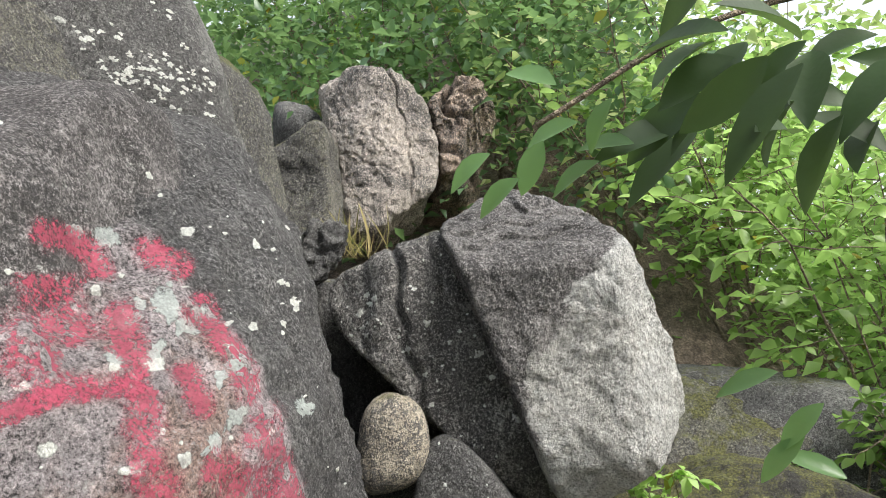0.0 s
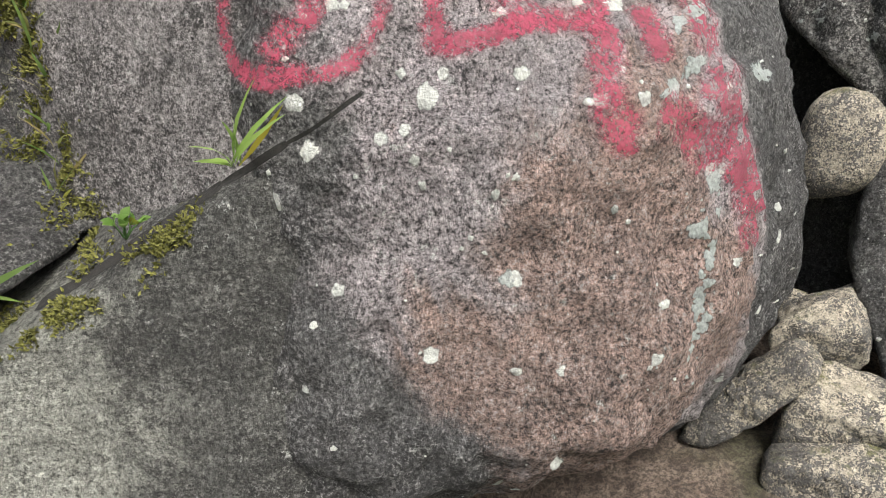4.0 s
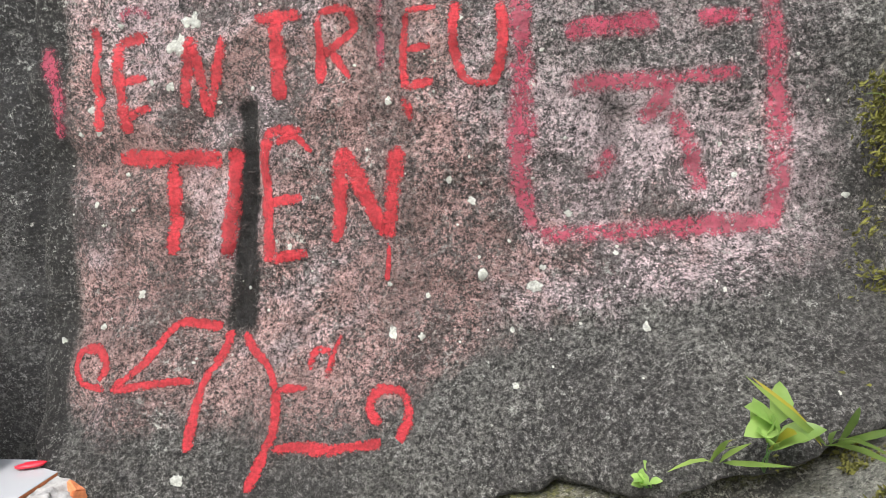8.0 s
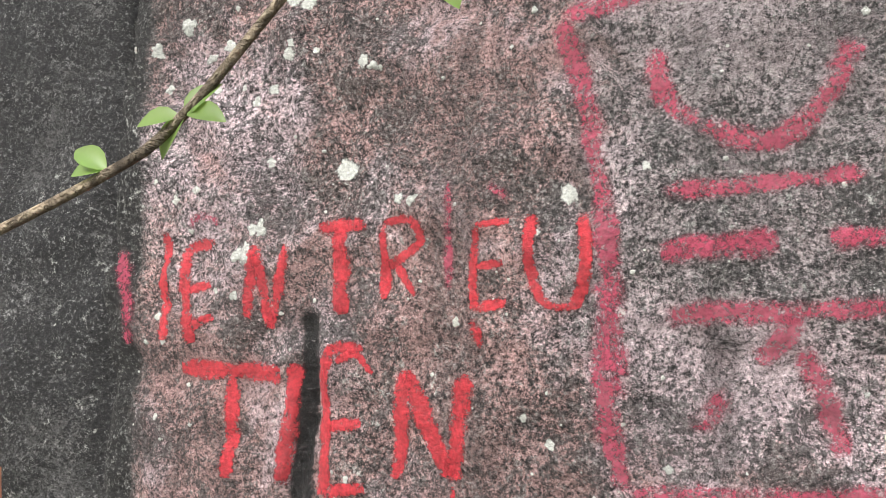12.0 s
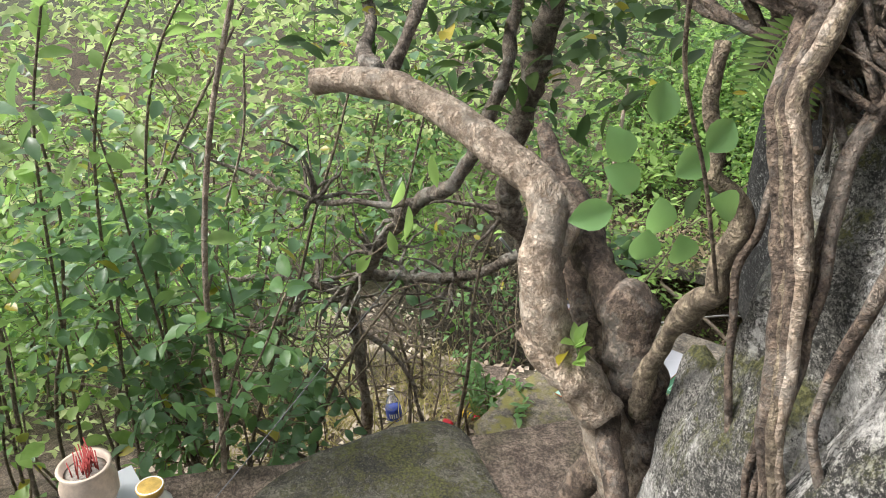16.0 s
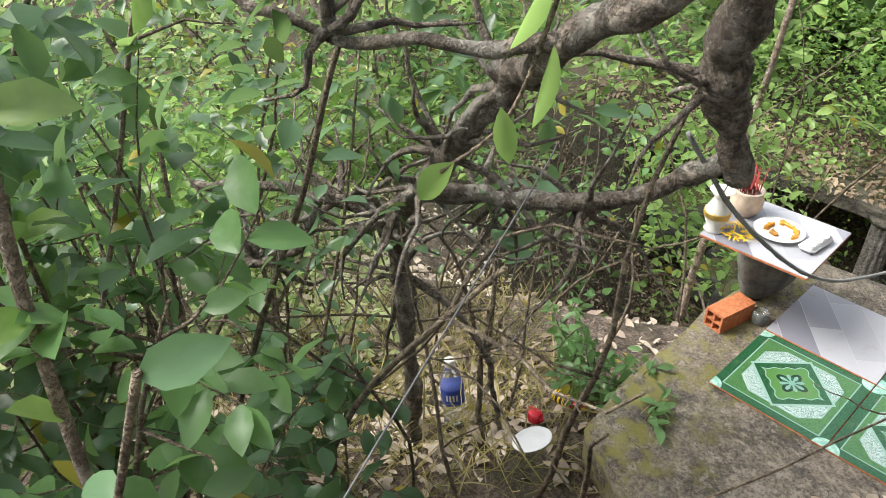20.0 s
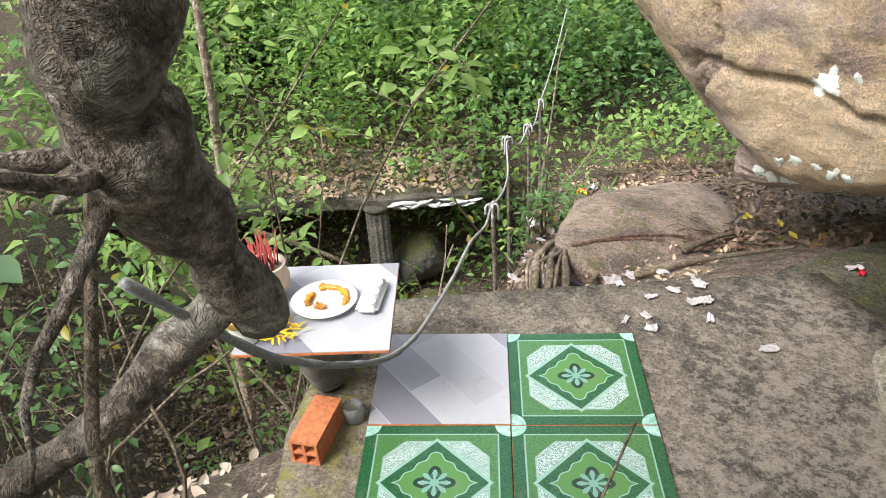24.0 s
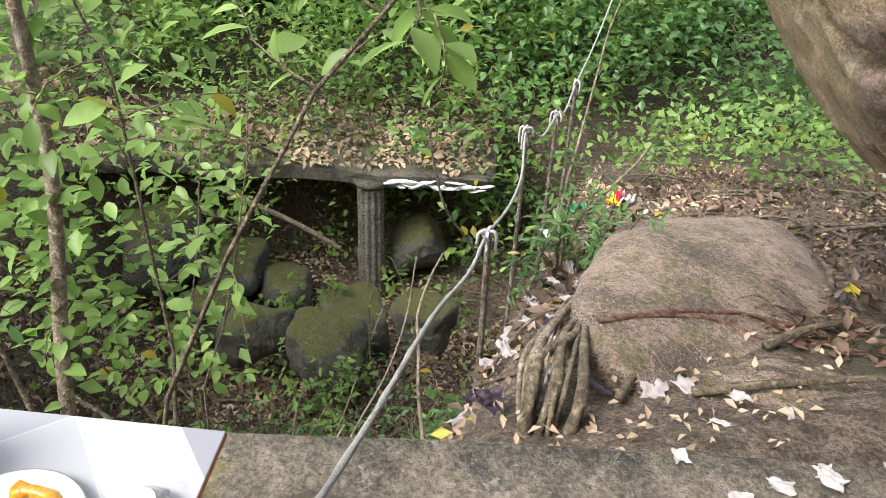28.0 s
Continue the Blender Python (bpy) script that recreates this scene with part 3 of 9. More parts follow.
def rock_mesh(name, centre, planes, k=9.0, sub=5, amp=0.03, size=0.5, seed=1, warp=None, fine=0.006):
    """A boulder round centre, bounded by planes given as (point, normal), with rounded edges and an uneven face."""
    dirs, faces = sphere_dirs(sub)
    c = np.array(centre, float)
    g = np.zeros(len(dirs))
    for p, n in planes:
        n = np.array(n, float)
        n /= np.linalg.norm(n)
        d = max((np.array(p) - c) @ n, 0.02)
        g += np.maximum(dirs @ n / d, 0) ** k
    r = 1 / g ** (1 / k)
    v = c + dirs * r[:, None]
    v += dirs * rough_offsets(v, seed, amp, size)[:, None]
    if fine:
        v += dirs * rough_offsets(v, seed + 3, fine, size * 0.16, 4)[:, None]
    if warp:
        v = warp(v)
    s = Soup()
    s.add(v, faces)
    return s


def boulder(name, geo, mat, label, category="boulder", group="", kind=""):
    from mathutils.bvhtree import BVHTree
    verts = np.concatenate(geo.v)
    ob = part(name, geo, mat)
    TREES[ob.name] = BVHTree.FromPolygons(verts.tolist(), geo.f)
    return tagged(ob, label, category, group, kind)


def stone(name, at, half, rz, mat, label, cuts=(), k=4.0, sub=4, amp=0.08, seed=1, tilt=(0, 0), group="", category="stone", chips=7):
    """A loose stone: a rounded block of that half size, turned and tilted, with local cuts (normal, distance)."""
    dirs, faces = sphere_dirs(sub)
    g = np.zeros(len(dirs))
    rng = random.Random(seed)
    chips = [((rng.gauss(0, 1), rng.gauss(0, 1), rng.gauss(0, 1)), rng.uniform(0.72, 0.98)) for _ in range(chips)]
    for n, d in [*chips, ((1, 0, 0), 1), ((-1, 0, 0), 1), ((0, 1, 0), 1), ((0, -1, 0), 1), ((0, 0, 1), 1), ((0, 0, -1), 1), *cuts]:
        n = np.array(n, float)
        n /= np.linalg.norm(n)
        g += np.maximum(dirs @ n / d, 0) ** k
    v = dirs / (g ** (1 / k))[:, None]
    v += dirs * rough_offsets(v, seed, amp, 0.9)[:, None]
    v += dirs * rough_offsets(v, seed + 5, amp * 0.35, 0.16, 4)[:, None]
    v *= np.array(half)
    m = np.array(pose(0, 0, 0, tilt[0], tilt[1], rz).to_3x3())
    v = v @ m.T + np.array(at)
    s = Soup()
    s.add(v, faces)
    return boulder(name, s, mat, label, category, group)


def block(name, depth, half, outline, mat, label, k=22, sub=6, amp=0.018, size=0.3, seed=1, fronts=(), grooves=(), group="", category="boulder", fine=0.006, taper=0.12):
    """An angular stone: its outline in (right, up) metres across the view along AWAY, its half thickness, extra front faces
    as (right, away, up) point and normal, and grooves from (right, up) to (right, up) with width and depth."""
    rng = random.Random(seed)
    c2 = np.mean(outline, axis=0)
    world_ = lambda r, a, u: RIGHT * r + AWAY * a + np.array([0, 0, u])
    planes = []
    for (r0, u0), (r1, u1) in zip(outline, list(outline[1:]) + [outline[0]]):
        n = np.array([u0 - u1, r1 - r0])
        n /= np.linalg.norm(n)
        mid = np.array([(r0 + r1) / 2, (u0 + u1) / 2])
        if n @ (mid - c2) < 0:
            n = -n
        planes.append((world_(mid[0], depth, mid[1]), world_(n[0], rng.uniform(-taper, taper), n[1])))
    planes.append((world_(c2[0], depth - half, c2[1]), world_(rng.uniform(-0.1, 0.1), -1, rng.uniform(0.0, 0.15))))
    planes.append((world_(c2[0], depth + half, c2[1]), world_(0, 1, 0)))
    for p, n in fronts:
        planes.append((world_(*p), world_(*n)))

    def carve(v):
        r, u = v @ RIGHT, v[:, 2]
        out = v.copy()
        for r0, u0, r1, u1, wid, deep in grooves:
            d = np.array([r1 - r0, u1 - u0])
            ln = np.linalg.norm(d)
            d /= ln
            s_ = (r - r0) * d[0] + (u - u0) * d[1]
            off = -(r - r0) * d[1] + (u - u0) * d[0] + 0.012 * np.sin(s_ * 31)
            out += (AWAY * 0.9 + np.array([0, 0, -0.3])) * (deep * np.exp(-((off / wid) ** 2)) * ramp(-0.03, 0.03, s_) * ramp(ln + 0.03, ln - 0.03, s_))[:, None]
        return out

    geo = rock_mesh(name, world_(c2[0], depth, c2[1]), planes, k, sub, amp, size, seed, carve if grooves else None, fine)
    return boulder(name, geo, mat, label, category, group)


RIGHT, AWAY = np.array([0.2419, -0.9703, 0.0]), np.array([0.9703, 0.2419, 0.0])


def hull_planes(points):
    """The faces of the convex hull of points, as (point, normal)."""
    bm = bmesh.new()
    for q in points:
        bm.verts.new(q)
    bmesh.ops.convex_hull(bm, input=bm.verts[:])
    bm.normal_update()
    mid = sum((v.co for v in bm.verts), Vector()) / len(bm.verts)
    out = [(f.verts[0].co.copy(), f.normal * (1 if f.normal.dot(f.verts[0].co - mid) > 0 else -1)) for f in bm.faces]
    bm.free()
    return mid, out


def onto(rock, p, d):
    """Where the ray from p along d meets a rock: place and normal."""
    hit, nrm, _, _ = TREES[rock.name].ray_cast(Vector(p), Vector(d).normalized())
    return hit, nrm


def plane_frame(origin, facing):
    """Right and up of a flat sheet that is looked at along facing."""
    f = Vector(facing).normalized()
    right = f.cross(Vector((0, 0, 1))).normalized()
    return Vector(origin), right, right.cross(f).normalized(), f


def spline(pts, step=0.02):
    """A smooth line through 2D or 3D points."""
    p = np.array(pts, float)
    if len(p) < 3:
        n = max(2, int(np.linalg.norm(p[-1] - p[0]) / step) + 1)
        return p[0] + (p[-1] - p[0]) * np.linspace(0, 1, n)[:, None]
    q = np.concatenate([[2 * p[0] - p[1]], p, [2 * p[-1] - p[-2]]])
    out = []
    for i in range(1, len(q) - 2):
        n = max(2, int(np.linalg.norm(q[i + 1] - q[i]) / step) + 1)
        t = np.linspace(0, 1, n, endpoint=False)[:, None]
        out.append(0.5 * (2 * q[i] + (q[i + 1] - q[i - 1]) * t + (2 * q[i - 1] - 5 * q[i] + 4 * q[i + 1] - q[i + 2]) * t**2 + (3 * q[i] - q[i - 1] - 3 * q[i + 1] + q[i + 2]) * t**3))
    return np.concatenate(out + [p[-1:]])


def stroke(name, rocks, sheet, lines, width, mat, lift=0.004, smooth=True, seed=0, parent=None, label=""):
    """Brush strokes laid on rock: lines in a flat sheet's metres, pressed onto the rock behind it."""
    o, right, up, f = sheet
    rng = random.Random(seed)
    verts, faces, cover = [], [], []
    for item in lines:
        wid = width
        if isinstance(item[0], (int, float)):
            wid, item = item[0], item[1]
        p = spline(item, 0.015) if smooth else np.concatenate([spline(item[i : i + 2], 0.015) for i in range(len(item) - 1)])
        d = np.gradient(p, axis=0)
        d /= np.linalg.norm(d, axis=1, keepdims=True) + 1e-9
        side = np.stack([-d[:, 1], d[:, 0]], 1)
        last = None
        for i, (q, s) in enumerate(zip(p, side)):
            w = wid * (1.3 if mat is PINK_RED else 0.92) * (1 + 0.4 * noise.noise((q[0] * 14, q[1] * 14, seed)))
            if i in (0, len(p) - 1):
                w *= 0.7
            row = []
            for a, c in ((-0.68, 0.0), (-0.32, 0.8), (0.0, 1.0), (0.32, 0.8), (0.68, 0.0)):
                e = q + s * w * a
                place = o + right * e[0] + up * e[1] - f * 1.0
                best = None
                for rock in rocks:
                    hit, nrm = onto(rock, place, f)
                    if hit and (best is None or (hit - place).length < (best - place).length):
                        best = hit
                if best is None:
                    row = None
                    break
                row.append(best - f * lift)
                cover.append(c if 0 < i < len(p) - 1 else c * 0.5) if row else None
            if row is None:
                cover = cover[: len(verts)]
                last = None
                continue
            start = len(verts)
            verts += [r[:] for r in row]
            if last is not None and all((verts[last + j][0] - verts[start + j][0]) ** 2 + (verts[last + j][1] - verts[start + j][1]) ** 2 < 0.01 for j in range(5)):
                faces += [(last + j, last + j + 1, start + j + 1, start + j) for j in range(4)]
            last = start
    me = bpy.data.meshes.new(name)
    me.from_pydata(verts, [], faces)
    at = me.attributes.new("cover", "FLOAT", "POINT")
    at.data.foreach_set("value", cover)
    me.shade_smooth()
    me.materials.append(mat)
    ob = new(name, me)
    ob.visible_shadow = False
    if parent:
        ob.parent = parent
    return tagged(ob, label) if label else ob


def lichen_spots(name, rocks, sheet, spots, mat, label, seed=0, lift=0.0025, ragged=0.4):
    """Crusts of lichen: irregular thin discs pressed onto rock; spots are (right, up, radius)."""
    o, right, up, f = sheet
    s = Soup()
    for n, (a, b, r) in enumerate(spots):
        ring = []
        tall = 1 + 0.5 * noise.noise((a * 9, b * 9, seed + 2))
        for scale in (0.0, 0.55, 1.0):
            for j in range(18 if scale else 1):
                t = j * 2 * math.pi / 18
                rr = r * scale * (1 + ragged * noise.noise((a * 31 + 1.3 * math.cos(t), b * 31 + 1.3 * math.sin(t), seed)) * (1.5 if scale == 1.0 else 0.6))
                place = o + right * (a + rr * math.cos(t)) + up * (b + rr * math.sin(t) * tall) - f * 1.0
                best = None
                for rock in rocks:
                    hit, nrm = onto(rock, place, f)
                    if hit and (best is None or (hit - place).length < (best - place).length):
                        best = hit
                ring.append(None if best is None else best - f * (lift if scale < 1 else 0.0003))
        if any(q is None for q in ring) or max((q - ring[0]).length for q in ring) > r * 3.5:
            continue
        faces = [(0, 1 + j, 1 + (j + 1) % 18) for j in range(18)]
        faces += [(1 + j, 19 + j, 19 + (j + 1) % 18, 1 + (j + 1) % 18) for j in range(18)]
        s.add([q[:] for q in ring], faces)
    if s.count:
        ob = part(name, s, mat, rocks[0])
        at = ob.data.attributes.new("cover", "FLOAT", "POINT")
        at.data.foreach_set("value", ([1.3] + [1.1] * 18 + [0.0] * 18) * (s.count // 37))
        return tagged(ob, label, kind="stuff")


def scatter(rng, n, x0, x1, y0, y1, r0, r1):
    return [(rng.uniform(x0, x1), rng.uniform(y0, y1), r0 + (r1 - r0) * rng.random() ** 2.5) for _ in range(n)]


# ---- ground ----
def ramp(a, b, t):
    t = np.clip((t - a) / (b - a), 0, 1)
    return t * t * (3 - 2 * t)


def ground_height(x, y):
    """The hillside: high by the painted rocks, a shelf by the tree, then falling into the ravine."""
    x, y = np.asarray(x, float), np.asarray(y, float)
    high = 0.22 + 0.12 * np.clip(x - 0.7, -1.2, 2.6) + 0.25 * np.clip(y + 0.1, 0, 1.0) - 0.10 * np.clip(-1.4 - y, 0, 30)
    high = high + 0.72 * np.clip(x - 3.5, 0, 9) * ramp(-2.6, -0.3, y) + 0.10 * np.clip(x - 3.5, 0, 3)
    shelf = -0.42 - 0.12 * np.clip(-0.8 - y, 0, 6)
    z = shelf + (high - shelf) * ramp(-0.65, 0.55, x)
    west = -1.33 - 0.30 * np.clip(-3.3 - x, 0, 9) + 0.04 * np.clip(y, -9, 9)
    z = z + (west - z) * ramp(-2.25, -2.75, x)
    out = -0.81 * (x + 3.4) + 0.59 * (y - 2.3)
    side = 0.59 * (x + 3.4) + 0.81 * (y - 2.3)
    gully = -1.5 - 1.35 * np.clip(out, 0, 2.3) - 0.09 * np.clip(out - 2.3, 0, 3.0) + 1.30 * ramp(6.3, 6.9, out)
    path = -1.2 - 0.42 * np.clip(out, 0, 5.7)
    lip = -0.35 + 0.55 * np.clip(out, 0, 5.5)
    slope = gully + (path - gully) * ramp(-0.25, 0.35, side - lip) + 0.16 * np.clip(out - 6.9, 0, 60)
    z = z + (slope - z) * ramp(-0.3, 0.4, out) * ramp(-3.2, -1.6, side)
    z = np.where((x < -1.6) & (y > 1.6) & (out < 0.4), np.minimum(z, -1.25), z)
    z = z - 0.35 * np.exp(-(((x - 1.6) / 0.45) ** 2) - ((y - 0.62) / 0.35) ** 2)
    far = np.hypot(x + 1.0, y - 1.0)
    z = z + 0.12 * np.clip(far - 14, 0, 40) * ramp(-2.0, -6.0, x)
    return z


def ground_z(x, y):
    return float(ground_height(x, y))


def build_ground():
    a = np.concatenate([-np.geomspace(3000, 12.2, 22), np.arange(-12, 7.01, 0.12), np.geomspace(7.3, 3000, 22)])
    b = np.concatenate([-np.geomspace(3000, 5.2, 22), np.arange(-5, 12.01, 0.12), np.geomspace(12.3, 3000, 22)])
    X, Y = np.meshgrid(a, b, indexing="ij")
    Z = ground_height(np.clip(X, -60, 40), np.clip(Y, -50, 60))
    flat = np.stack([X, Y, Z], -1).reshape(-1, 3)
    near = (abs(flat[:, 0]) < 14) & (abs(flat[:, 1]) < 14)
    off = np.zeros(len(flat))
    off[near] = rough_offsets(flat[near], 4, 0.06, 0.8, 5)
    flat[:, 2] += off
    n, m = X.shape
    s = Soup()
    s.add(flat, [(i * m + j, (i + 1) * m + j, (i + 1) * m + j + 1, i * m + j + 1) for i in range(n - 1) for j in range(m - 1)])
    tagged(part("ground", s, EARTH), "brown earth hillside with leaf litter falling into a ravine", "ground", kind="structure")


build_ground()

# ---- the painted rocks ----
HOLLOWS = ((0.315, 1.365, 0.07, 0.035, 0.035), (0.41, 1.54, 0.05, 0.04, 0.022), (0.59, 1.49, 0.05, 0.028, 0.022), (0.65, 1.655, 0.04, 0.035, 0.018), (0.345, 1.48, 0.045, 0.05, 0.014), (0.53, 1.59, 0.05, 0.03, 0.014), (0.17, 1.52, 0.04, 0.06, 0.012), (-0.20, 1.50, 0.06, 0.05, 0.014), (-0.28, 1.36, 0.05, 0.04, 0.012), (0.78, 1.56, 0.06, 0.04, 0.016))


def flare(v):
    out = v.copy()
    face = ramp(1.9, 1.3, v[:, 1])
    east = ramp(0.35, 1.0, v[:, 0])
    out[:, 1] -= face * ((0.33 + 0.2 * east) * np.clip(1.3 - v[:, 2], 0, 0.5) + 0.75 * east * np.clip(1.46 - v[:, 2], 0, 0.5))
    # the fissure through the lettering
    mid = -0.022 + 0.012 * np.sin(v[:, 2] * 17) - 0.06 * (1.72 - v[:, 2])
    span = ramp(1.22, 1.34, v[:, 2]) * ramp(1.74, 1.68, v[:, 2])
    out[:, 1] += 0.035 * face * span * np.exp(-(((v[:, 0] - mid) / 0.016) ** 2))
    # small hollows and a broken lip in the face
    for x, z, wide, tall, deep in HOLLOWS:
        out[:, 1] += deep * face * np.exp(-(((v[:, 0] - x) / wide) ** 2) - np.where(v[:, 2] > z, (v[:, 2] - z) / (0.35 * tall), (v[:, 2] - z) / tall) ** 2)
    return out


wall_rock = boulder("painted_boulder", rock_mesh("painted_boulder", (0.35, 2.4, 1.75), [
    ((0, 1.19, 1.6), (-0.09, -1, 0.12)), ((-0.47, 1.3, 1.6), (-1, -0.12, 0.02)), ((1.45, 1.5, 1.6), (1, 0, 0)),
    ((0, 2, 3.1), (0, -0.2, 1)), ((0.83, 0.9, 1.092), (0.168, 0, -0.986)), ((0.83, 0.9, 1.140), (0.33, 0, -0.94)), ((0, 3.6, 1.6), (0, 1, 0))],
    k=40, sub=7, amp=0.036, size=0.50, seed=2, warp=flare, fine=0.022), ROCK_WALL,
    "tall pinkish grey granite face with red painted letters", "boulder")

red_boulder = boulder("boulder", rock_mesh("boulder", (1.75, 1.1, 1.2), [
    ((1.37, 0.40, 1.2), (-0.67, -0.74, 0.05)), ((1.9, 0.185, 1.2), (0.03, -1, 0.0)), ((2.08, 0.185, 1.74), (0.351, -0.889, 0.295)),
    ((2.14, 0.028, 1.287), (0.341, -0.912, 0.227)), ((2.107, 0.033, 1.05), (0.243, -0.907, -0.344)), ((2.03, 0.18, 0.85), (0.111, -0.792, -0.6)),
    ((1.95, 0.33, 0.72), (-0.24, -0.404, -0.883)), ((2.55, 0.203, 1.206), (0.80, -0.58, 0.10)),
    ((1.70, 0.40, 1.72), (-0.30, -0.66, 0.66)), ((2.0, 1.0, 2.25), (0, 0, 1)),
    ((1.75, 1.9, 1.2), (0, 1, 0)), ((1.33, 1.2, 1.2), (-1, 0.2, 0)), ((2.62, 1.1, 1.2), (1, 0.2, 0)), ((1.75, 1.1, 0.3), (0, 0, -1))],
    k=17, sub=7, amp=0.040, size=0.5, seed=7, fine=0.022), ROCK_RED,
    "huge rounded pinkish granite boulder daubed with faded red paint", "boulder")

yin_rock = boulder("boulder", rock_mesh("boulder", (1.75, 1.2, 1.62), [
    ((1.24, 0.60, 1.5), (-0.67, -0.74, 0.10)), ((1.09, 0.965, 1.6), (-0.93, -0.37, 0.02)), ((1.2, 0.6, 1.360), (0.573, 0.0, -0.82)),
    ((1.09, 1.0, 1.68), (-0.55, -0.12, 0.80)), ((1.75, 0.45, 1.8), (0, -1, 0.2)), ((2.1, 1.2, 1.6), (1, 0, 0)), ((1.7, 2.0, 1.6), (0, 1, 0)), ((1.7, 1.2, 2.15), (0, 0, 1))],
    k=30, sub=6, amp=0.016, size=0.5, seed=11, fine=0.010), ROCK_GREY,
    "dark granite block over a crack, painted with a red circle", "boulder")

lower_rock = boulder("boulder", rock_mesh("boulder", (0.55, 1.6, 0.6), [
    ((0.1, 0.94, 0.85), (-0.13, -0.99, 0.10)), ((0.83, 0.86, 1.118), (-0.22, -0.02, 0.975)), ((-0.075, 1.2, 0.6), (-1, -0.1, 0)),
    ((1.3, 1.5, 0.7), (1, 0, 0)), ((0.7, 1.5, 0.05), (0, 0, -1)), ((0.7, 2.4, 0.7), (0, 1, 0))],
    k=22, sub=6, amp=0.02, size=0.5, seed=15, fine=0.008), ROCK_LOWER,
    "dark mossy granite block under the painted face", "boulder")
corner_rock = boulder("boulder", rock_mesh("boulder", (1.25, 1.2, 0.75), [
    ((1.15, 0.62, 1.0), (-0.56, -0.82, 0.06)), ((1.2, 0.6, 1.326), (-0.573, 0.0, 0.82)), ((0.80, 1.2, 0.6), (-1, 0, 0)),
    ((1.42, 0.5, 0.8), (1, -0.25, 0)), ((1.2, 1.2, 0.05), (0, 0, -1)), ((1.2, 1.9, 0.7), (0, 1, 0))],
    k=44, sub=6, amp=0.018, size=0.5, seed=16, fine=0.008), ROCK_CORNER,
    "dark granite corner block below the crack", "boulder")

boulder("boulder", rock_mesh("boulder", (2.1, 2.2, 2.2), [
    ((1.3, 1.12, 2.0), (-0.25, -1, 0.15)), ((1.0, 2, 2), (-1, 0, 0)), ((3.2, 2, 2), (1, 0, 0)), ((2, 3.4, 2), (0, 1, 0)), ((2, 2, 3.0), (0, -0.3, 1)), ((2, 2, 1.0), (0, 0, -1))],
    k=14, sub=5, amp=0.03, size=0.6, seed=19), ROCK_MOSSY,
    "grey granite boulder leaning behind the painted block", "boulder")

upper_rock = boulder("boulder", rock_mesh("boulder", (2.55, 1.7, 2.1), [
    ((2.49, 0.80, 2.25), (-0.42, -0.9, 0.10)), ((2.84, 0.75, 2.3), (0.72, -0.60, 0.30)), ((2.5, 1.5, 3.5), (0, 0, 1)), ((3.2, 1.7, 2), (1, 0.2, 0.2)),
    ((2.5, 2.8, 2), (0, 1, 0)), ((1.6, 1.7, 2), (-1, 0, 0)), ((2.5, 1.7, 0.8), (0, 0, -1))],
    k=12, sub=6, amp=0.035, size=0.5, seed=23), ROCK_DARK,
    "steep dark granite boulder with white lichen flecks", "boulder")

# ---- the stones beside the boulder; local axes: right, away, up ----
VIEW = -76
stone("boulder", (2.82, 0.255, 1.245), (0.118, 0.12, 0.172), VIEW, ROCK_SMALL, "smooth round grey stone wedged between two boulders", k=2.8, sub=5, amp=0.04, seed=31, tilt=(0, 8), category="boulder", chips=2)
wedge = block("boulder", 2.76, 0.20, [(0.455, 0.982), (0.510, 1.255), (0.585, 1.292), (0.655, 1.245), (0.825, 1.015), (0.915, 0.82), (0.895, 0.725), (0.80, 0.665), (0.688, 0.630), (0.57, 0.672), (0.50, 0.85)], ROCK_DARK,
              "dark wedge-shaped boulder with a white lichen spot", k=20, seed=33, fronts=(((0.70, 2.58, 1.0), (-0.35, -0.9, 0.28)), ((0.72, 2.58, 0.9), (0.45, -0.85, 0.2))))
slab_left = block("boulder", 3.08, 0.28, [(0.221, 1.75), (0.268, 1.83), (0.384, 1.875), (0.60, 1.945), (0.68, 1.86), (0.80, 1.47), (0.95, 1.06), (0.90, 0.97), (0.78, 1.05), (0.55, 1.30), (0.264, 1.57)], ROCK_SLAB,
                  "grooved dark granite slab with lichen flecks", k=30, sub=7, seed=37, amp=0.020, taper=0.05, fronts=(((0.45, 2.83, 1.86), (-0.1, -0.72, 0.7)), ((0.30, 2.87, 1.6), (-0.55, -0.85, 0.1)), ((0.70, 2.81, 1.20), (0.1, -0.85, -0.45))),
                  grooves=((0.455, 1.95, 0.475, 1.60, 0.012, 0.045), (0.475, 1.60, 0.56, 1.20, 0.014, 0.04), (0.36, 1.86, 0.35, 1.55, 0.018, 0.02), (0.57, 1.92, 0.62, 1.60, 0.010, 0.02)))
# Two added filler blocks; their dark stands in for the shaded gaps.
block("boulder", 3.42, 0.16, [(-0.05, 1.80), (0.25, 1.82), (0.62, 1.45), (0.64, 0.85), (0.05, 0.85)], ROCK_DARK, "added dark block that fills the gap behind the round stone", k=14, sub=5, seed=39)
block("boulder", 3.16, 0.22, [(0.50, 1.45), (0.62, 1.6), (0.92, 1.5), (0.97, 1.05), (0.80, 0.95), (0.60, 1.15)], ROCK_DARK, "added dark block standing in for the shadow under the slabs", k=14, sub=5, seed=38)
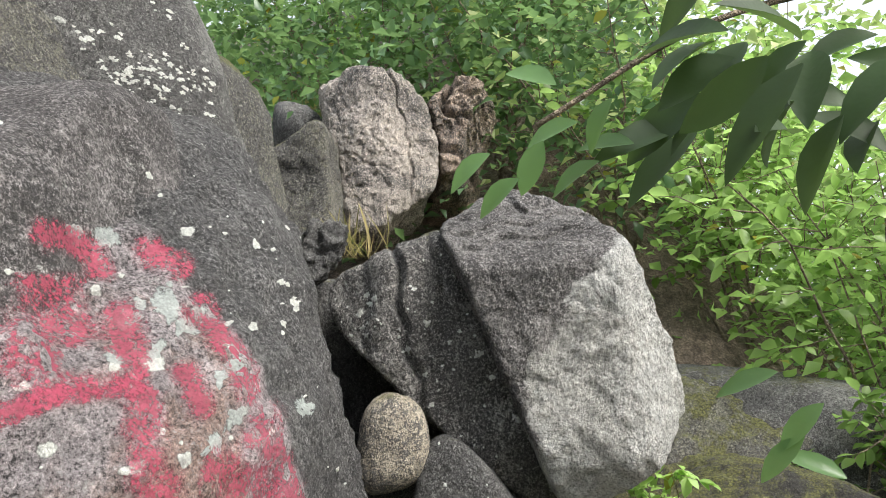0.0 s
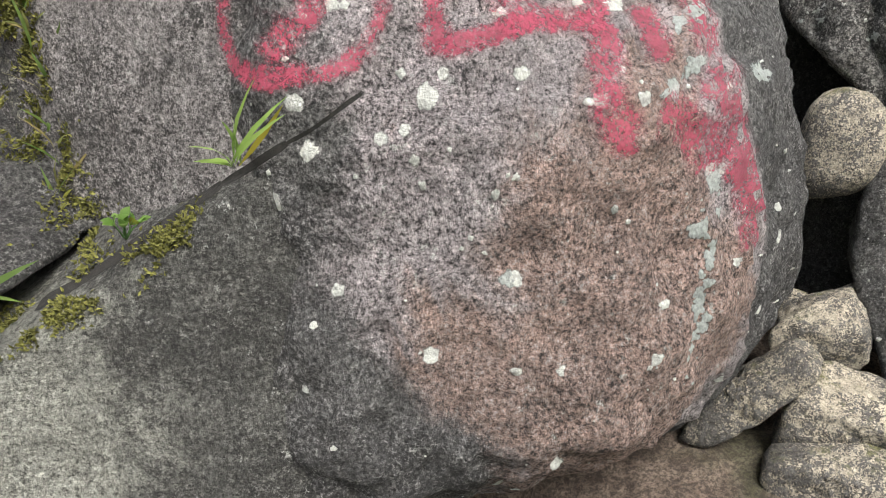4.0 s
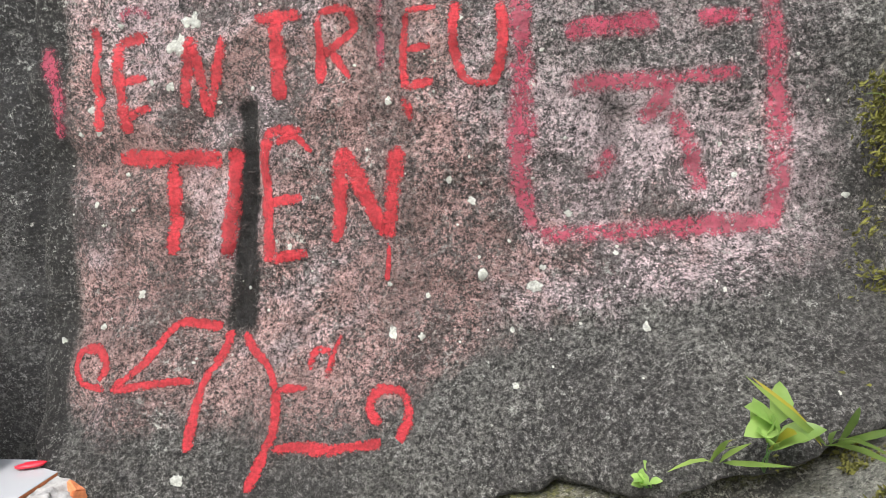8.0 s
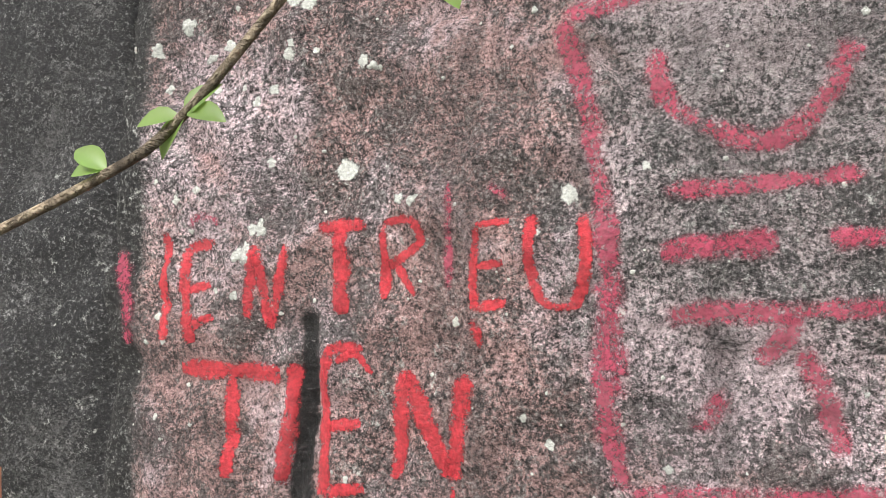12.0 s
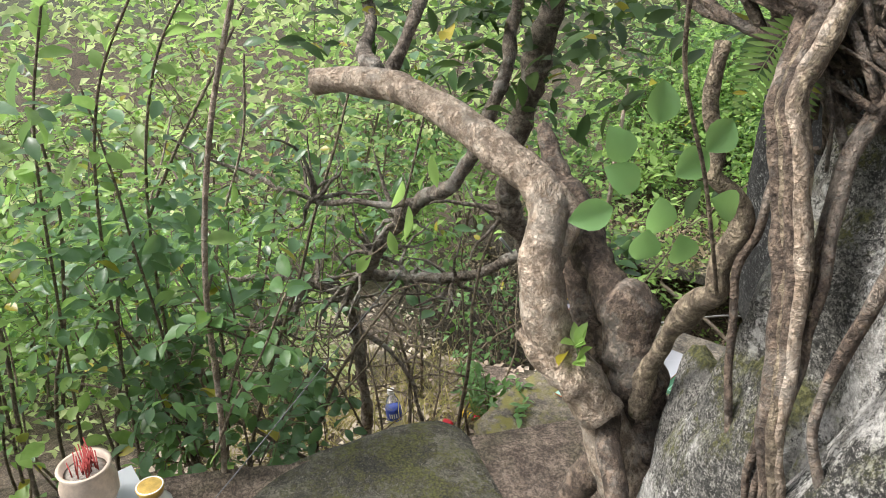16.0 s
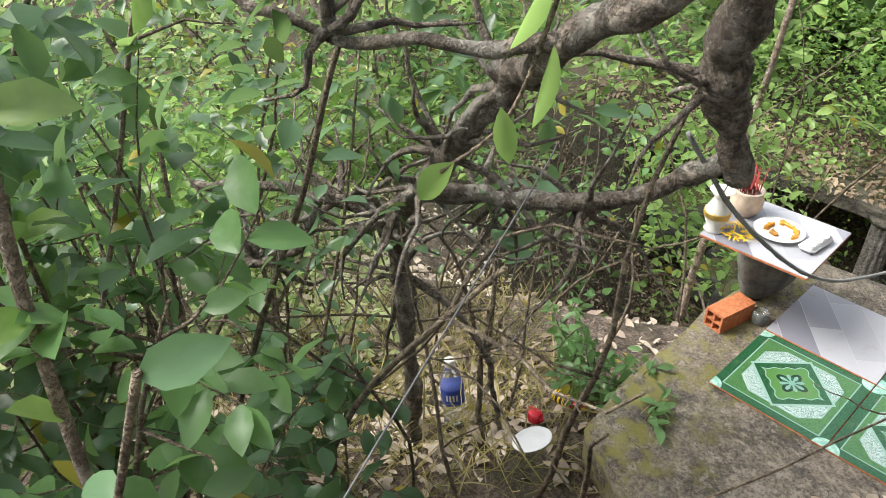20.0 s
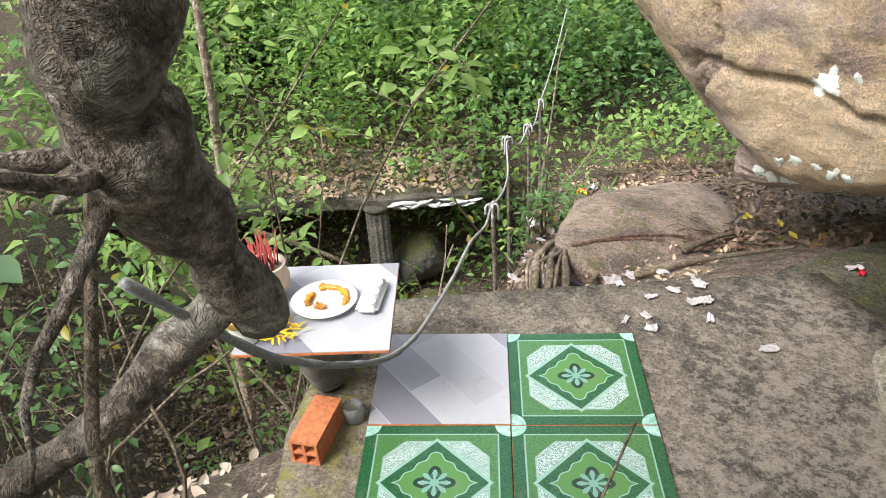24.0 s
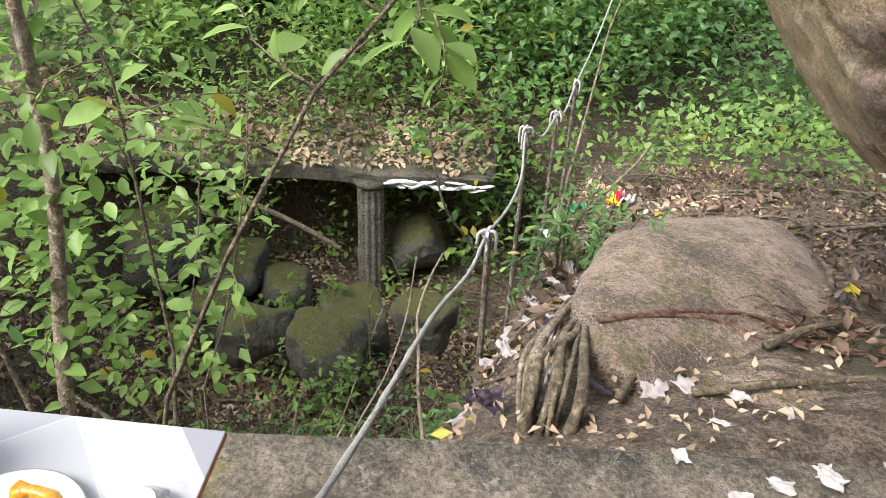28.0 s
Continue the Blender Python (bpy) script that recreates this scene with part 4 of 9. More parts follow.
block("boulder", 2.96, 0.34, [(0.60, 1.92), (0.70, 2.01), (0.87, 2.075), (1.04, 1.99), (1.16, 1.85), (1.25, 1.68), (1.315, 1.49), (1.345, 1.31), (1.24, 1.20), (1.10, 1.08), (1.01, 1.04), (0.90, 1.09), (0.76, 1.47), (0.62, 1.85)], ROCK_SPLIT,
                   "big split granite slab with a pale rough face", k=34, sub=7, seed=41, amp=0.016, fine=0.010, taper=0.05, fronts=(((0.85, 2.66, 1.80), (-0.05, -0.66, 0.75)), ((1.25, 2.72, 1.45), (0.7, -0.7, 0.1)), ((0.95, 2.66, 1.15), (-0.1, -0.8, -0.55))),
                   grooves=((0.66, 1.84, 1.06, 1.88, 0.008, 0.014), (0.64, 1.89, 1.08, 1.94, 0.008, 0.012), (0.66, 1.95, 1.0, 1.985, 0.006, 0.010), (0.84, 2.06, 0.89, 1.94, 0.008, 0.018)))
block("boulder", 4.75, 0.40, [(-0.01, 3.04), (0.09, 3.10), (0.205, 3.15), (0.42, 3.10), (0.575, 2.93), (0.66, 2.60), (0.57, 2.30), (0.30, 2.10), (0.05, 2.15), (0.01, 2.52)], ROCK_PALE,
      "pale cracked granite boulder standing on the slope", k=26, sub=7, seed=43, amp=0.03, fine=0.014, size=0.25, taper=0.25, fronts=(((0.2, 4.38, 2.7), (-0.5, -0.8, 0.2)), ((0.5, 4.40, 2.6), (0.5, -0.8, 0.15))), grooves=((0.40, 3.10, 0.50, 2.62, 0.008, 0.022), (0.05, 2.62, 0.40, 2.45, 0.008, 0.016), (0.50, 2.62, 0.50, 2.30, 0.010, 0.03)))
block("boulder", 4.95, 0.40, [(0.53, 3.135), (0.62, 3.12), (0.74, 3.08), (0.79, 3.10), (0.846, 3.155), (1.0, 3.14), (1.07, 3.09), (1.005, 2.90), (0.90, 2.40), (0.60, 2.36)], granite("brown_granite", light=(0.36, 0.28, 0.22), stain=0.45, lichen=0.5),
      "brownish craggy boulder beside the pale one", k=22, sub=7, seed=47, amp=0.05, fine=0.02, size=0.22, taper=0.25, grooves=((0.79, 3.15, 0.70, 2.85, 0.02, 0.09), (0.70, 2.85, 0.95, 2.75, 0.02, 0.06), (0.62, 2.65, 0.9, 2.5, 0.02, 0.06)))
stone("boulder", (4.75, 1.33, 2.70), (0.19, 0.25, 0.33), VIEW, ROCK_DARK, "dark grey boulder in the shade of the slope", k=6, seed=49, category="boulder")
block("boulder", 4.45, 0.30, [(-0.26, 2.50), (-0.12, 2.66), (0.0, 2.72), (0.13, 2.60), (0.16, 2.05), (-0.25, 2.05)], ROCK_MOSSY, "mossy dark boulder at the foot of the pale one", k=22, sub=6, seed=50, amp=0.03, taper=0.3)
block("stone", 3.20, 0.09, [(0.10, 1.86), (0.105, 1.965), (0.16, 2.01), (0.215, 2.035), (0.265, 1.97), (0.25, 1.90), (0.20, 1.84), (0.14, 1.79)], ROCK_DARK, "small knobbly lichen-spotted stone on the ledge", k=12, sub=5, amp=0.04, size=0.08, seed=51, category="stone", grooves=((0.11, 1.93, 0.26, 1.90, 0.014, 0.03), (0.2, 2.04, 0.17, 1.93, 0.012, 0.025)))
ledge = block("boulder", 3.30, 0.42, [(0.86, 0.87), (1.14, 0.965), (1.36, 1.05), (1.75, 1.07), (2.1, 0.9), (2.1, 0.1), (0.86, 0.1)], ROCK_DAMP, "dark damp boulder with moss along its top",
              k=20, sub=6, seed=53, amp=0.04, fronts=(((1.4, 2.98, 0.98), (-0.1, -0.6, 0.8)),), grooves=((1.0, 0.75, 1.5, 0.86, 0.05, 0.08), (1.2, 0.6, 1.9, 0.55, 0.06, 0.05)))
block("boulder", 3.75, 0.40, [(1.05, 1.0), (1.25, 1.36), (1.5, 1.38), (2.0, 1.25), (2.4, 0.9), (2.3, 0.2), (1.0, 0.2)], ROCK_MOSSY, "mossy sloping shelf of rock above the damp boulder", k=14, sub=6, seed=54, amp=0.06, fronts=(((1.4, 3.45, 1.15), (0, -0.6, 0.8)),))
stone("boulder", (4.15, -1.2, 0.95), (0.75, 0.5, 0.42), VIEW, ROCK_DARK, "sloping dark boulder under the bushes", cuts=(((0.55, 0, 0.83), 0.75),), k=7, sub=5, amp=0.06, seed=55, category="boulder")

PILE = "stones of the pile"
block("stone", 2.60, 0.11, [(0.292, 0.791), (0.320, 0.838), (0.384, 0.878), (0.478, 0.914), (0.532, 0.824), (0.534, 0.752), (0.50, 0.708), (0.414, 0.698), (0.315, 0.742)], ROCK_SMALL, "angular pale stone wedged in the pile",
      k=22, sub=5, amp=0.012, size=0.12, seed=61, group=PILE, category="stone", fronts=(((0.42, 2.51, 0.86), (0, -0.6, 0.8)), ((0.42, 2.50, 0.76), (0.1, -0.9, -0.35))))
block("stone", 2.42, 0.07, [(0.10, 0.540), (0.125, 0.605), (0.22, 0.69), (0.318, 0.82), (0.39, 0.806), (0.434, 0.764), (0.378, 0.69), (0.295, 0.606), (0.177, 0.520)], ROCK_SMALL, "long pale stone leaning on the boulder",
      k=18, sub=5, amp=0.012, size=0.12, seed=63, group=PILE, category="stone", fronts=(((0.26, 2.37, 0.69), (-0.4, -0.7, 0.6)),))
block("stone", 2.43, 0.08, [(0.322, 0.542), (0.362, 0.682), (0.442, 0.769), (0.545, 0.744), (0.668, 0.698), (0.679, 0.650), (0.634, 0.606), (0.508, 0.575), (0.383, 0.528)], ROCK_SMALL, "broad cream-topped angular stone in the pile",
      k=24, sub=5, amp=0.012, size=0.12, seed=65, group=PILE, category="stone", fronts=(((0.5, 2.37, 0.68), (0.1, -0.5, 0.85)), ((0.5, 2.35, 0.63), (0.05, -0.9, -0.4))))
block("stone", 2.32, 0.07, [(0.302, 0.535), (0.345, 0.584), (0.453, 0.615), (0.568, 0.620), (0.643, 0.577), (0.669, 0.508), (0.63, 0.40), (0.388, 0.42), (0.305, 0.505)], ROCK_SMALL, "flat rounded lichen-grey stone at the foot of the pile",
      k=12, sub=5, amp=0.012, size=0.15, seed=67, group=PILE, category="stone", fronts=(((0.5, 2.26, 0.57), (0, -0.6, 0.8)),))
block("stone", 2.50, 0.11, [(0.606, 0.546), (0.655, 0.616), (0.81, 0.712), (0.985, 0.707), (1.063, 0.66), (1.06, 0.58), (1.0, 0.46), (0.868, 0.40), (0.657, 0.40)], ROCK_DARK, "dark flat-topped stone with a white patch",
      k=18, sub=5, amp=0.015, size=0.15, seed=69, group=PILE, category="stone", fronts=(((0.8, 2.40, 0.64), (-0.15, -0.6, 0.8)),))
block("stone", 2.75, 0.10, [(0.665, 0.66), (0.72, 0.715), (0.79, 0.705), (0.80, 0.635), (0.74, 0.55), (0.67, 0.55)], ROCK_DARK, "small dark stone beside the tile", k=14, sub=4, amp=0.012, size=0.12, seed=75, group=PILE, category="stone")
stone("stone", (2.72, 0.33, 0.84), (0.045, 0.05, 0.045), VIEW, ROCK_SMALL, "small tan stone wedged in the gap", k=6, amp=0.08, seed=71, group=PILE, chips=3)
stone("stone", (2.78, -0.06, 0.62), (0.075, 0.07, 0.055), VIEW, ROCK_DARK, "small dark stone under the wedge boulder", k=6, amp=0.08, seed=73, group=PILE, chips=3)
stone("boulder", (3.25, 0.45, 0.75), (0.30, 0.30, 0.45), VIEW, ROCK_DARK, "dark boulder filling the gap behind the stones", k=5, seed=77, category="boulder")

# trodden rock underfoot by the boulder
stone("rock_outcrop", (1.75, -0.55, 0.25), (0.95, 0.85, 0.22), VIEW + 40, ROCK_GROUND, "flat trodden bedrock stained with moss and earth", k=6, sub=6, amp=0.04, seed=79, category="rock", chips=0)

# ---- by the little altar ----
boulder("boulder", rock_mesh("boulder", (-0.75, 1.35, 0.4), [
    ((-0.55, 0.80, 0.8), (0.15, -0.93, 0.33)), ((-0.075, 0.95, 0.6), (0.97, -0.2, 0.1)), ((-0.26, 0.95, 0.945), (0.22, -0.25, 0.9)), ((-0.6, 1.0, 0.985), (0.05, -0.2, 1)), ((-0.90, 0.86, 0.6), (-0.9, -0.35, 0.2)),
    ((-0.75, 2.2, 0.4), (0, 1, 0)), ((-0.75, 1.3, -0.6), (0, 0, -1))], k=10, sub=6, amp=0.05, size=0.4, seed=83), ROCK_WHITE,
    "mossy granite boulder streaked white, under a tile altar", "boulder")
boulder("boulder", rock_mesh("boulder", (-1.0, 2.1, 1.7), [
    ((-0.6, 1.235, 1.6), (0.02, -1, 0.08)), ((-0.43, 1.5, 1.6), (1, 0.1, 0)), ((-2.0, 2, 1.5), (-1, -0.3, 0)), ((-1, 3, 1.5), (0, 1, 0)), ((-1, 2, 3.4), (0, 0, 1)), ((-1, 2, 0.3), (0, 0, -1))],
    k=14, sub=6, amp=0.04, size=0.5, seed=87), ROCK_BLACK, "black algae-stained granite boulder behind the altar", "boulder")
boulder("boulder", rock_mesh("boulder", (-1.15, 1.35, 0.75), [
    ((-0.85, 0.89, 1.1), (0.05, -0.97, 0.17)), ((-1.0, 1.2, 1.36), (0, -0.3, 1)), ((-1.19, 0.9, 0.7), (-1, -0.3, 0.15)), ((-0.62, 1.2, 1.0), (1, -0.2, 0.1)),
    ((-1.1, 2.0, 0.7), (0, 1, 0)), ((-1.1, 1.3, -0.5), (0, 0, -1))], k=9, sub=6, amp=0.05, size=0.4, seed=91), ROCK_CRUST, "mossy boulder gripped by tree roots", "boulder")
stone("boulder", (-1.09, 0.83, 0.30), (0.19, 0.15, 0.42), 0, ROCK_CRUST, "white-crusted boulder between the roots", k=6, sub=5, amp=0.07, seed=93, category="boulder")
stone("boulder", (-1.23, 0.86, 0.16), (0.13, 0.11, 0.42), 10, ROCK_CRUST, "small mossy boulder beside the roots", k=6, sub=5, amp=0.07, seed=94, category="boulder")
stone("rock_outcrop", (-1.30, -0.20, -0.76), (1.10, 0.92, 0.40), 4, ROCK_WET, "flat damp granite shelf that one stands on", cuts=(((-0.6, -0.5, 0.75), 0.98),), k=9, sub=6, amp=0.03, seed=95, category="rock", chips=0)

# ---- the concrete terrace ----
def terrace():
    bm = bmesh.new()
    ring = [(-3.08, 0.80), (-2.2, 0.95), (-1.7, 2.3), (-2.55, 3.15), (-3.35, 2.52), (-3.9, 2.05), (-3.62, 1.52)]
    top = [bm.verts.new((x, y, -1.042)) for x, y in ring]
    bm.faces.new(top)
    out = bmesh.ops.extrude_face_region(bm, geom=bm.faces[:])
    bmesh.ops.translate(bm, verts=[v for v in out["geom"] if isinstance(v, bmesh.types.BMVert)], vec=(0, 0, -0.16))
    bmesh.ops.recalc_face_normals(bm, faces=bm.faces[:])
    bmesh.ops.bevel(bm, geom=bm.edges[:], offset=0.018, segments=3, affect="EDGES")
    bmesh.ops.triangulate(bm, faces=bm.faces[:])
    bmesh.ops.subdivide_edges(bm, edges=[e for e in bm.edges if e.calc_length() > 0.12], cuts=6, use_grid_fill=True)
    for v in bm.verts:
        v.co.z += 0.006 * noise.noise(v.co * 4)
        v.co += Vector((1, 1, 0)) * 0.03 * noise.noise(v.co * 3)
    tagged(part("terrace", bm, CONCRETE), "rough weathered concrete terrace with mossy edge", "pavement", kind="structure")


terrace()
def cracks(v):
    """Joints that run round the ochre boulder, and its ledge."""
    out = v.copy()
    c = np.array([-2.2, 4.0, 0.0])
    way = v - c
    way /= np.linalg.norm(way, axis=1, keepdims=True)
    wave = np.array([noise.fractal((q * 2.3).tolist(), 0.8, 2.1, 4) for q in v]) * 0.09
    for n, d, wid, deep in (((0.12, 0.1, 1.0), -0.80, 0.016, 0.06), ((1.0, 0.15, 0.35), -1.98, 0.014, 0.05), ((0.95, -0.2, -0.30), -3.42, 0.012, 0.05)):
        n = np.array(n) / np.linalg.norm(n)
        off = v @ n - (d if n[2] < 0.9 else d + 0.1 * 3.4) + wave
        out -= way * (deep * np.exp(-((off / wid) ** 2)))[:, None]
    low = ramp(-0.80, -0.86, v[:, 2] + wave)
    out -= way * (0.05 * low)[:, None]
    return out


orange_boulder = boulder("boulder", rock_mesh("boulder", (-2.2, 4.0, 0.0), [
    ((-2.68, 3.09, -0.37), (-0.08, -0.95, -0.28)), ((-3.25, 3.20, -0.43), (-0.58, -0.45, -0.68)), ((-3.02, 3.36, -0.76), (-0.676, -0.448, -0.585)), ((-2.76, 3.44, -0.916), (0.02, -0.472, -0.882)), ((-2.41, 3.48, -0.872), (0.29, -0.444, -0.848)),
    ((-2.7, 3.02, 0.2), (-0.2, -0.97, 0.12)), ((-3.45, 3.3, 0.0), (-0.8, -0.6, 0.05)), ((-2.0, 3.15, -0.3), (0.45, -0.85, -0.25)),
    ((-2.3, 4, 0.9), (0, 0, 1)), ((-1.3, 4, 0), (1, 0, 0)), ((-2.3, 5, 0), (0, 1, 0)), ((-3.6, 4.6, 0), (-0.9, 0.4, 0)), ((-2.3, 4.4, -1.15), (0, 0, -1))], k=30, sub=7, amp=0.022, size=0.6, seed=101, warp=cracks, fine=0.014), ROCK_ORANGE,
    "huge ochre granite boulder with cracks and white spots", "boulder")
ochre_ledge = stone("rock_ledge", (-2.42, 3.78, -0.80), (0.60, 0.46, 0.12), -4, ROCK_ORANGE, "ochre granite ledge split from the boulder above it", k=7, sub=6, amp=0.05, seed=109, tilt=(0, -6), category="rock", chips=4)
stone("rock_outcrop", (-2.22, 3.02, -1.26), (1.05, 0.72, 0.26), 30, ROCK_WET, "smooth sloping bedrock beside the terrace", k=8, sub=6, amp=0.07, seed=103, tilt=(3, 0), category="rock", chips=5)
stone("stone", (-2.12, 2.66, -1.03), (0.20, 0.17, 0.055), 20, ROCK_SMALL, "pale rounded stone lying at the terrace's edge", k=5, sub=5, amp=0.06, seed=113, chips=3)
stone("rock_outcrop", (-3.45, 4.12, -1.74), (0.66, 1.0, 0.22), 20, ROCK_PATH, "worn pinkish bedrock on the path", k=9, sub=6, amp=0.06, seed=105, tilt=(-9, 7), category="rock", chips=6)
stone("rock_outcrop", (-3.02, 3.32, -1.52), (0.50, 0.40, 0.22), 35, ROCK_PATH, "low ridge of bedrock between path and terrace", k=8, sub=6, amp=0.12, seed=107, tilt=(-6, 4), category="rock", chips=6)


# ---- tiles, altars and what lies on them ----
def tile_coords(k):
    t = k.n.new("ShaderNodeTexCoord")
    s = k.n.new("ShaderNodeSeparateXYZ")
    k.l.new(t.outputs["Object"], s.inputs[0])
    return s.outputs[0], s.outputs[1], t.outputs["Object"]


def band(k, v, lo, hi, soft=0.0015):
    return k.math("MULTIPLY", k.ramp(v, lo - soft, lo + soft), k.ramp(v, hi - soft, hi + soft, 1.0, 0.0))


def green_tile_material():
    k = Mat("green_patterned_glaze", 0.16)
    x, y, vec = tile_coords(k)
    ax, ay = k.math("ABSOLUTE", x), k.math("ABSOLUTE", y)
    m, d = k.math("MAXIMUM", ax, ay), k.math("ADD", ax, ay)
    dark = k.mix(k.ramp(k.noise(160, 2, vec=vec), 0.4, 0.6), (0.012, 0.070, 0.028), (0.025, 0.115, 0.045))
    mid = k.mix(k.ramp(k.noise(220, 2, vec=vec), 0.4, 0.6), (0.045, 0.135, 0.045), (0.075, 0.20, 0.065))
    pale = (0.24, 0.40, 0.34)
    speck = k.mix(k.ramp(k.noise(330, 2, 0.8, vec=vec), 0.46, 0.54), (0.10, 0.20, 0.17), (0.50, 0.62, 0.58))
    c = k.mix(k.ramp(m, 0.166, 0.169), mid, dark)
    c = k.mix(band(k, m, 0.164, 0.168), c, pale)
    inner = k.math("MULTIPLY", k.ramp(m, 0.139, 0.141, 1.0, 0.0), k.ramp(d, 0.225, 0.23, 1.0, 0.0))
    c = k.mix(inner, c, speck)
    c = k.mix(k.math("MULTIPLY", band(k, m, 0.138, 0.142), k.ramp(d, 0.225, 0.23, 1.0, 0.0)), c, pale)
    c = k.mix(k.ramp(d, 0.148, 0.151, 1.0, 0.0), c, dark)
    c = k.mix(band(k, d, 0.140, 0.152), c, pale)
    wave = k.math("ADD", d, k.math("MULTIPLY", k.math("SINE", k.math("MULTIPLY", k.math("SUBTRACT", ax, ay), 95.0)), 0.005))
    c = k.mix(k.ramp(wave, 0.104, 0.106, 1.0, 0.0), c, (0.080, 0.21, 0.055))
    c = k.mix(band(k, wave, 0.102, 0.107), c, pale)
    r = k.math("SQRT", k.math("ADD", k.math("MULTIPLY", x, x), k.math("MULTIPLY", y, y)))
    ang = k.math("ARCTAN2", y, x)
    petal = k.math("ADD", 0.040, k.math("MULTIPLY", k.math("COSINE", k.math("MULTIPLY", ang, 4.0)), 0.013))
    c = k.mix(k.ramp(k.math("SUBTRACT", r, petal), 0.001, 0.003, 1.0, 0.0), c, (0.008, 0.035, 0.018))
    petal2 = k.math("ADD", 0.033, k.math("MULTIPLY", k.math("COSINE", k.math("MULTIPLY", ang, 8.0)), 0.009))
    c = k.mix(k.ramp(k.math("SUBTRACT", r, petal2), 0.0, 0.002, 1.0, 0.0), c, (0.17, 0.33, 0.27))
    vein = band(k, k.math("ABSOLUTE", k.math("SINE", k.math("MULTIPLY", ang, 4.0))), 0.75, 1.1, 0.05)
    c = k.mix(k.math("MULTIPLY", vein, band(k, r, 0.012, 0.030, 0.002)), c, (0.03, 0.10, 0.06))
    cx, cy = k.math("SUBTRACT", 0.2, ax), k.math("SUBTRACT", 0.2, ay)
    rc = k.math("SQRT", k.math("ADD", k.math("MULTIPLY", cx, cx), k.math("MULTIPLY", cy, cy)))
    c = k.mix(k.ramp(rc, 0.040, 0.043, 1.0, 0.0), c, k.mix(k.ramp(k.noise(60, 3, vec=vec), 0.35, 0.65), (0.20, 0.42, 0.34), (0.42, 0.64, 0.55)))
    dirt = k.ramp(k.noise(26, 5, 0.7, vec=vec), 0.55, 0.75)
    c = k.mix(k.math("MULTIPLY", dirt, 0.35), c, (0.20, 0.17, 0.12))
    return k.done(c, k.ramp(dirt, 0.0, 1.0, 0.28, 0.6))


def plank_tile_material():
    k = Mat("white_and_grey_plank_glaze", 0.18)
    k.bsdf.inputs["Specular IOR Level"].default_value = 0.3
    x, y, vec = tile_coords(k)
    turn = k.n.new("ShaderNodeMapping")
    turn.inputs["Rotation"].default_value = (0, 0, radians(52))
    k.l.new(vec, turn.inputs["Vector"])
    br = k.n.new("ShaderNodeTexBrick")
    br.offset, br.inputs["Scale"].default_value = 0.5, 1.0
    br.inputs["Brick Width"].default_value, br.inputs["Row Height"].default_value = 0.33, 0.115
    br.inputs["Mortar Size"].default_value, br.inputs["Bias"].default_value = 0.0012, 0.0
    br.inputs["Color1"].default_value, br.inputs["Color2"].default_value = (0.44, 0.45, 0.48, 1), (0.19, 0.19, 0.23, 1)
    br.inputs["Mortar"].default_value = (0.46, 0.46, 0.48, 1)
    k.l.new(turn.outputs[0], br.inputs["Vector"])
    dirt = k.ramp(k.noise(13, 6, 0.75, vec=vec), 0.56, 0.76)
    speck = k.ramp(k.noise(120, 3, 0.8, vec=vec), 0.66, 0.72)
    c = k.mix(k.math("MULTIPLY", k.math("MAXIMUM", dirt, speck), 0.45), br.outputs["Color"], (0.24, 0.20, 0.13))
    return k.done(c, k.ramp(dirt, 0.0, 1.0, 0.34, 0.6))


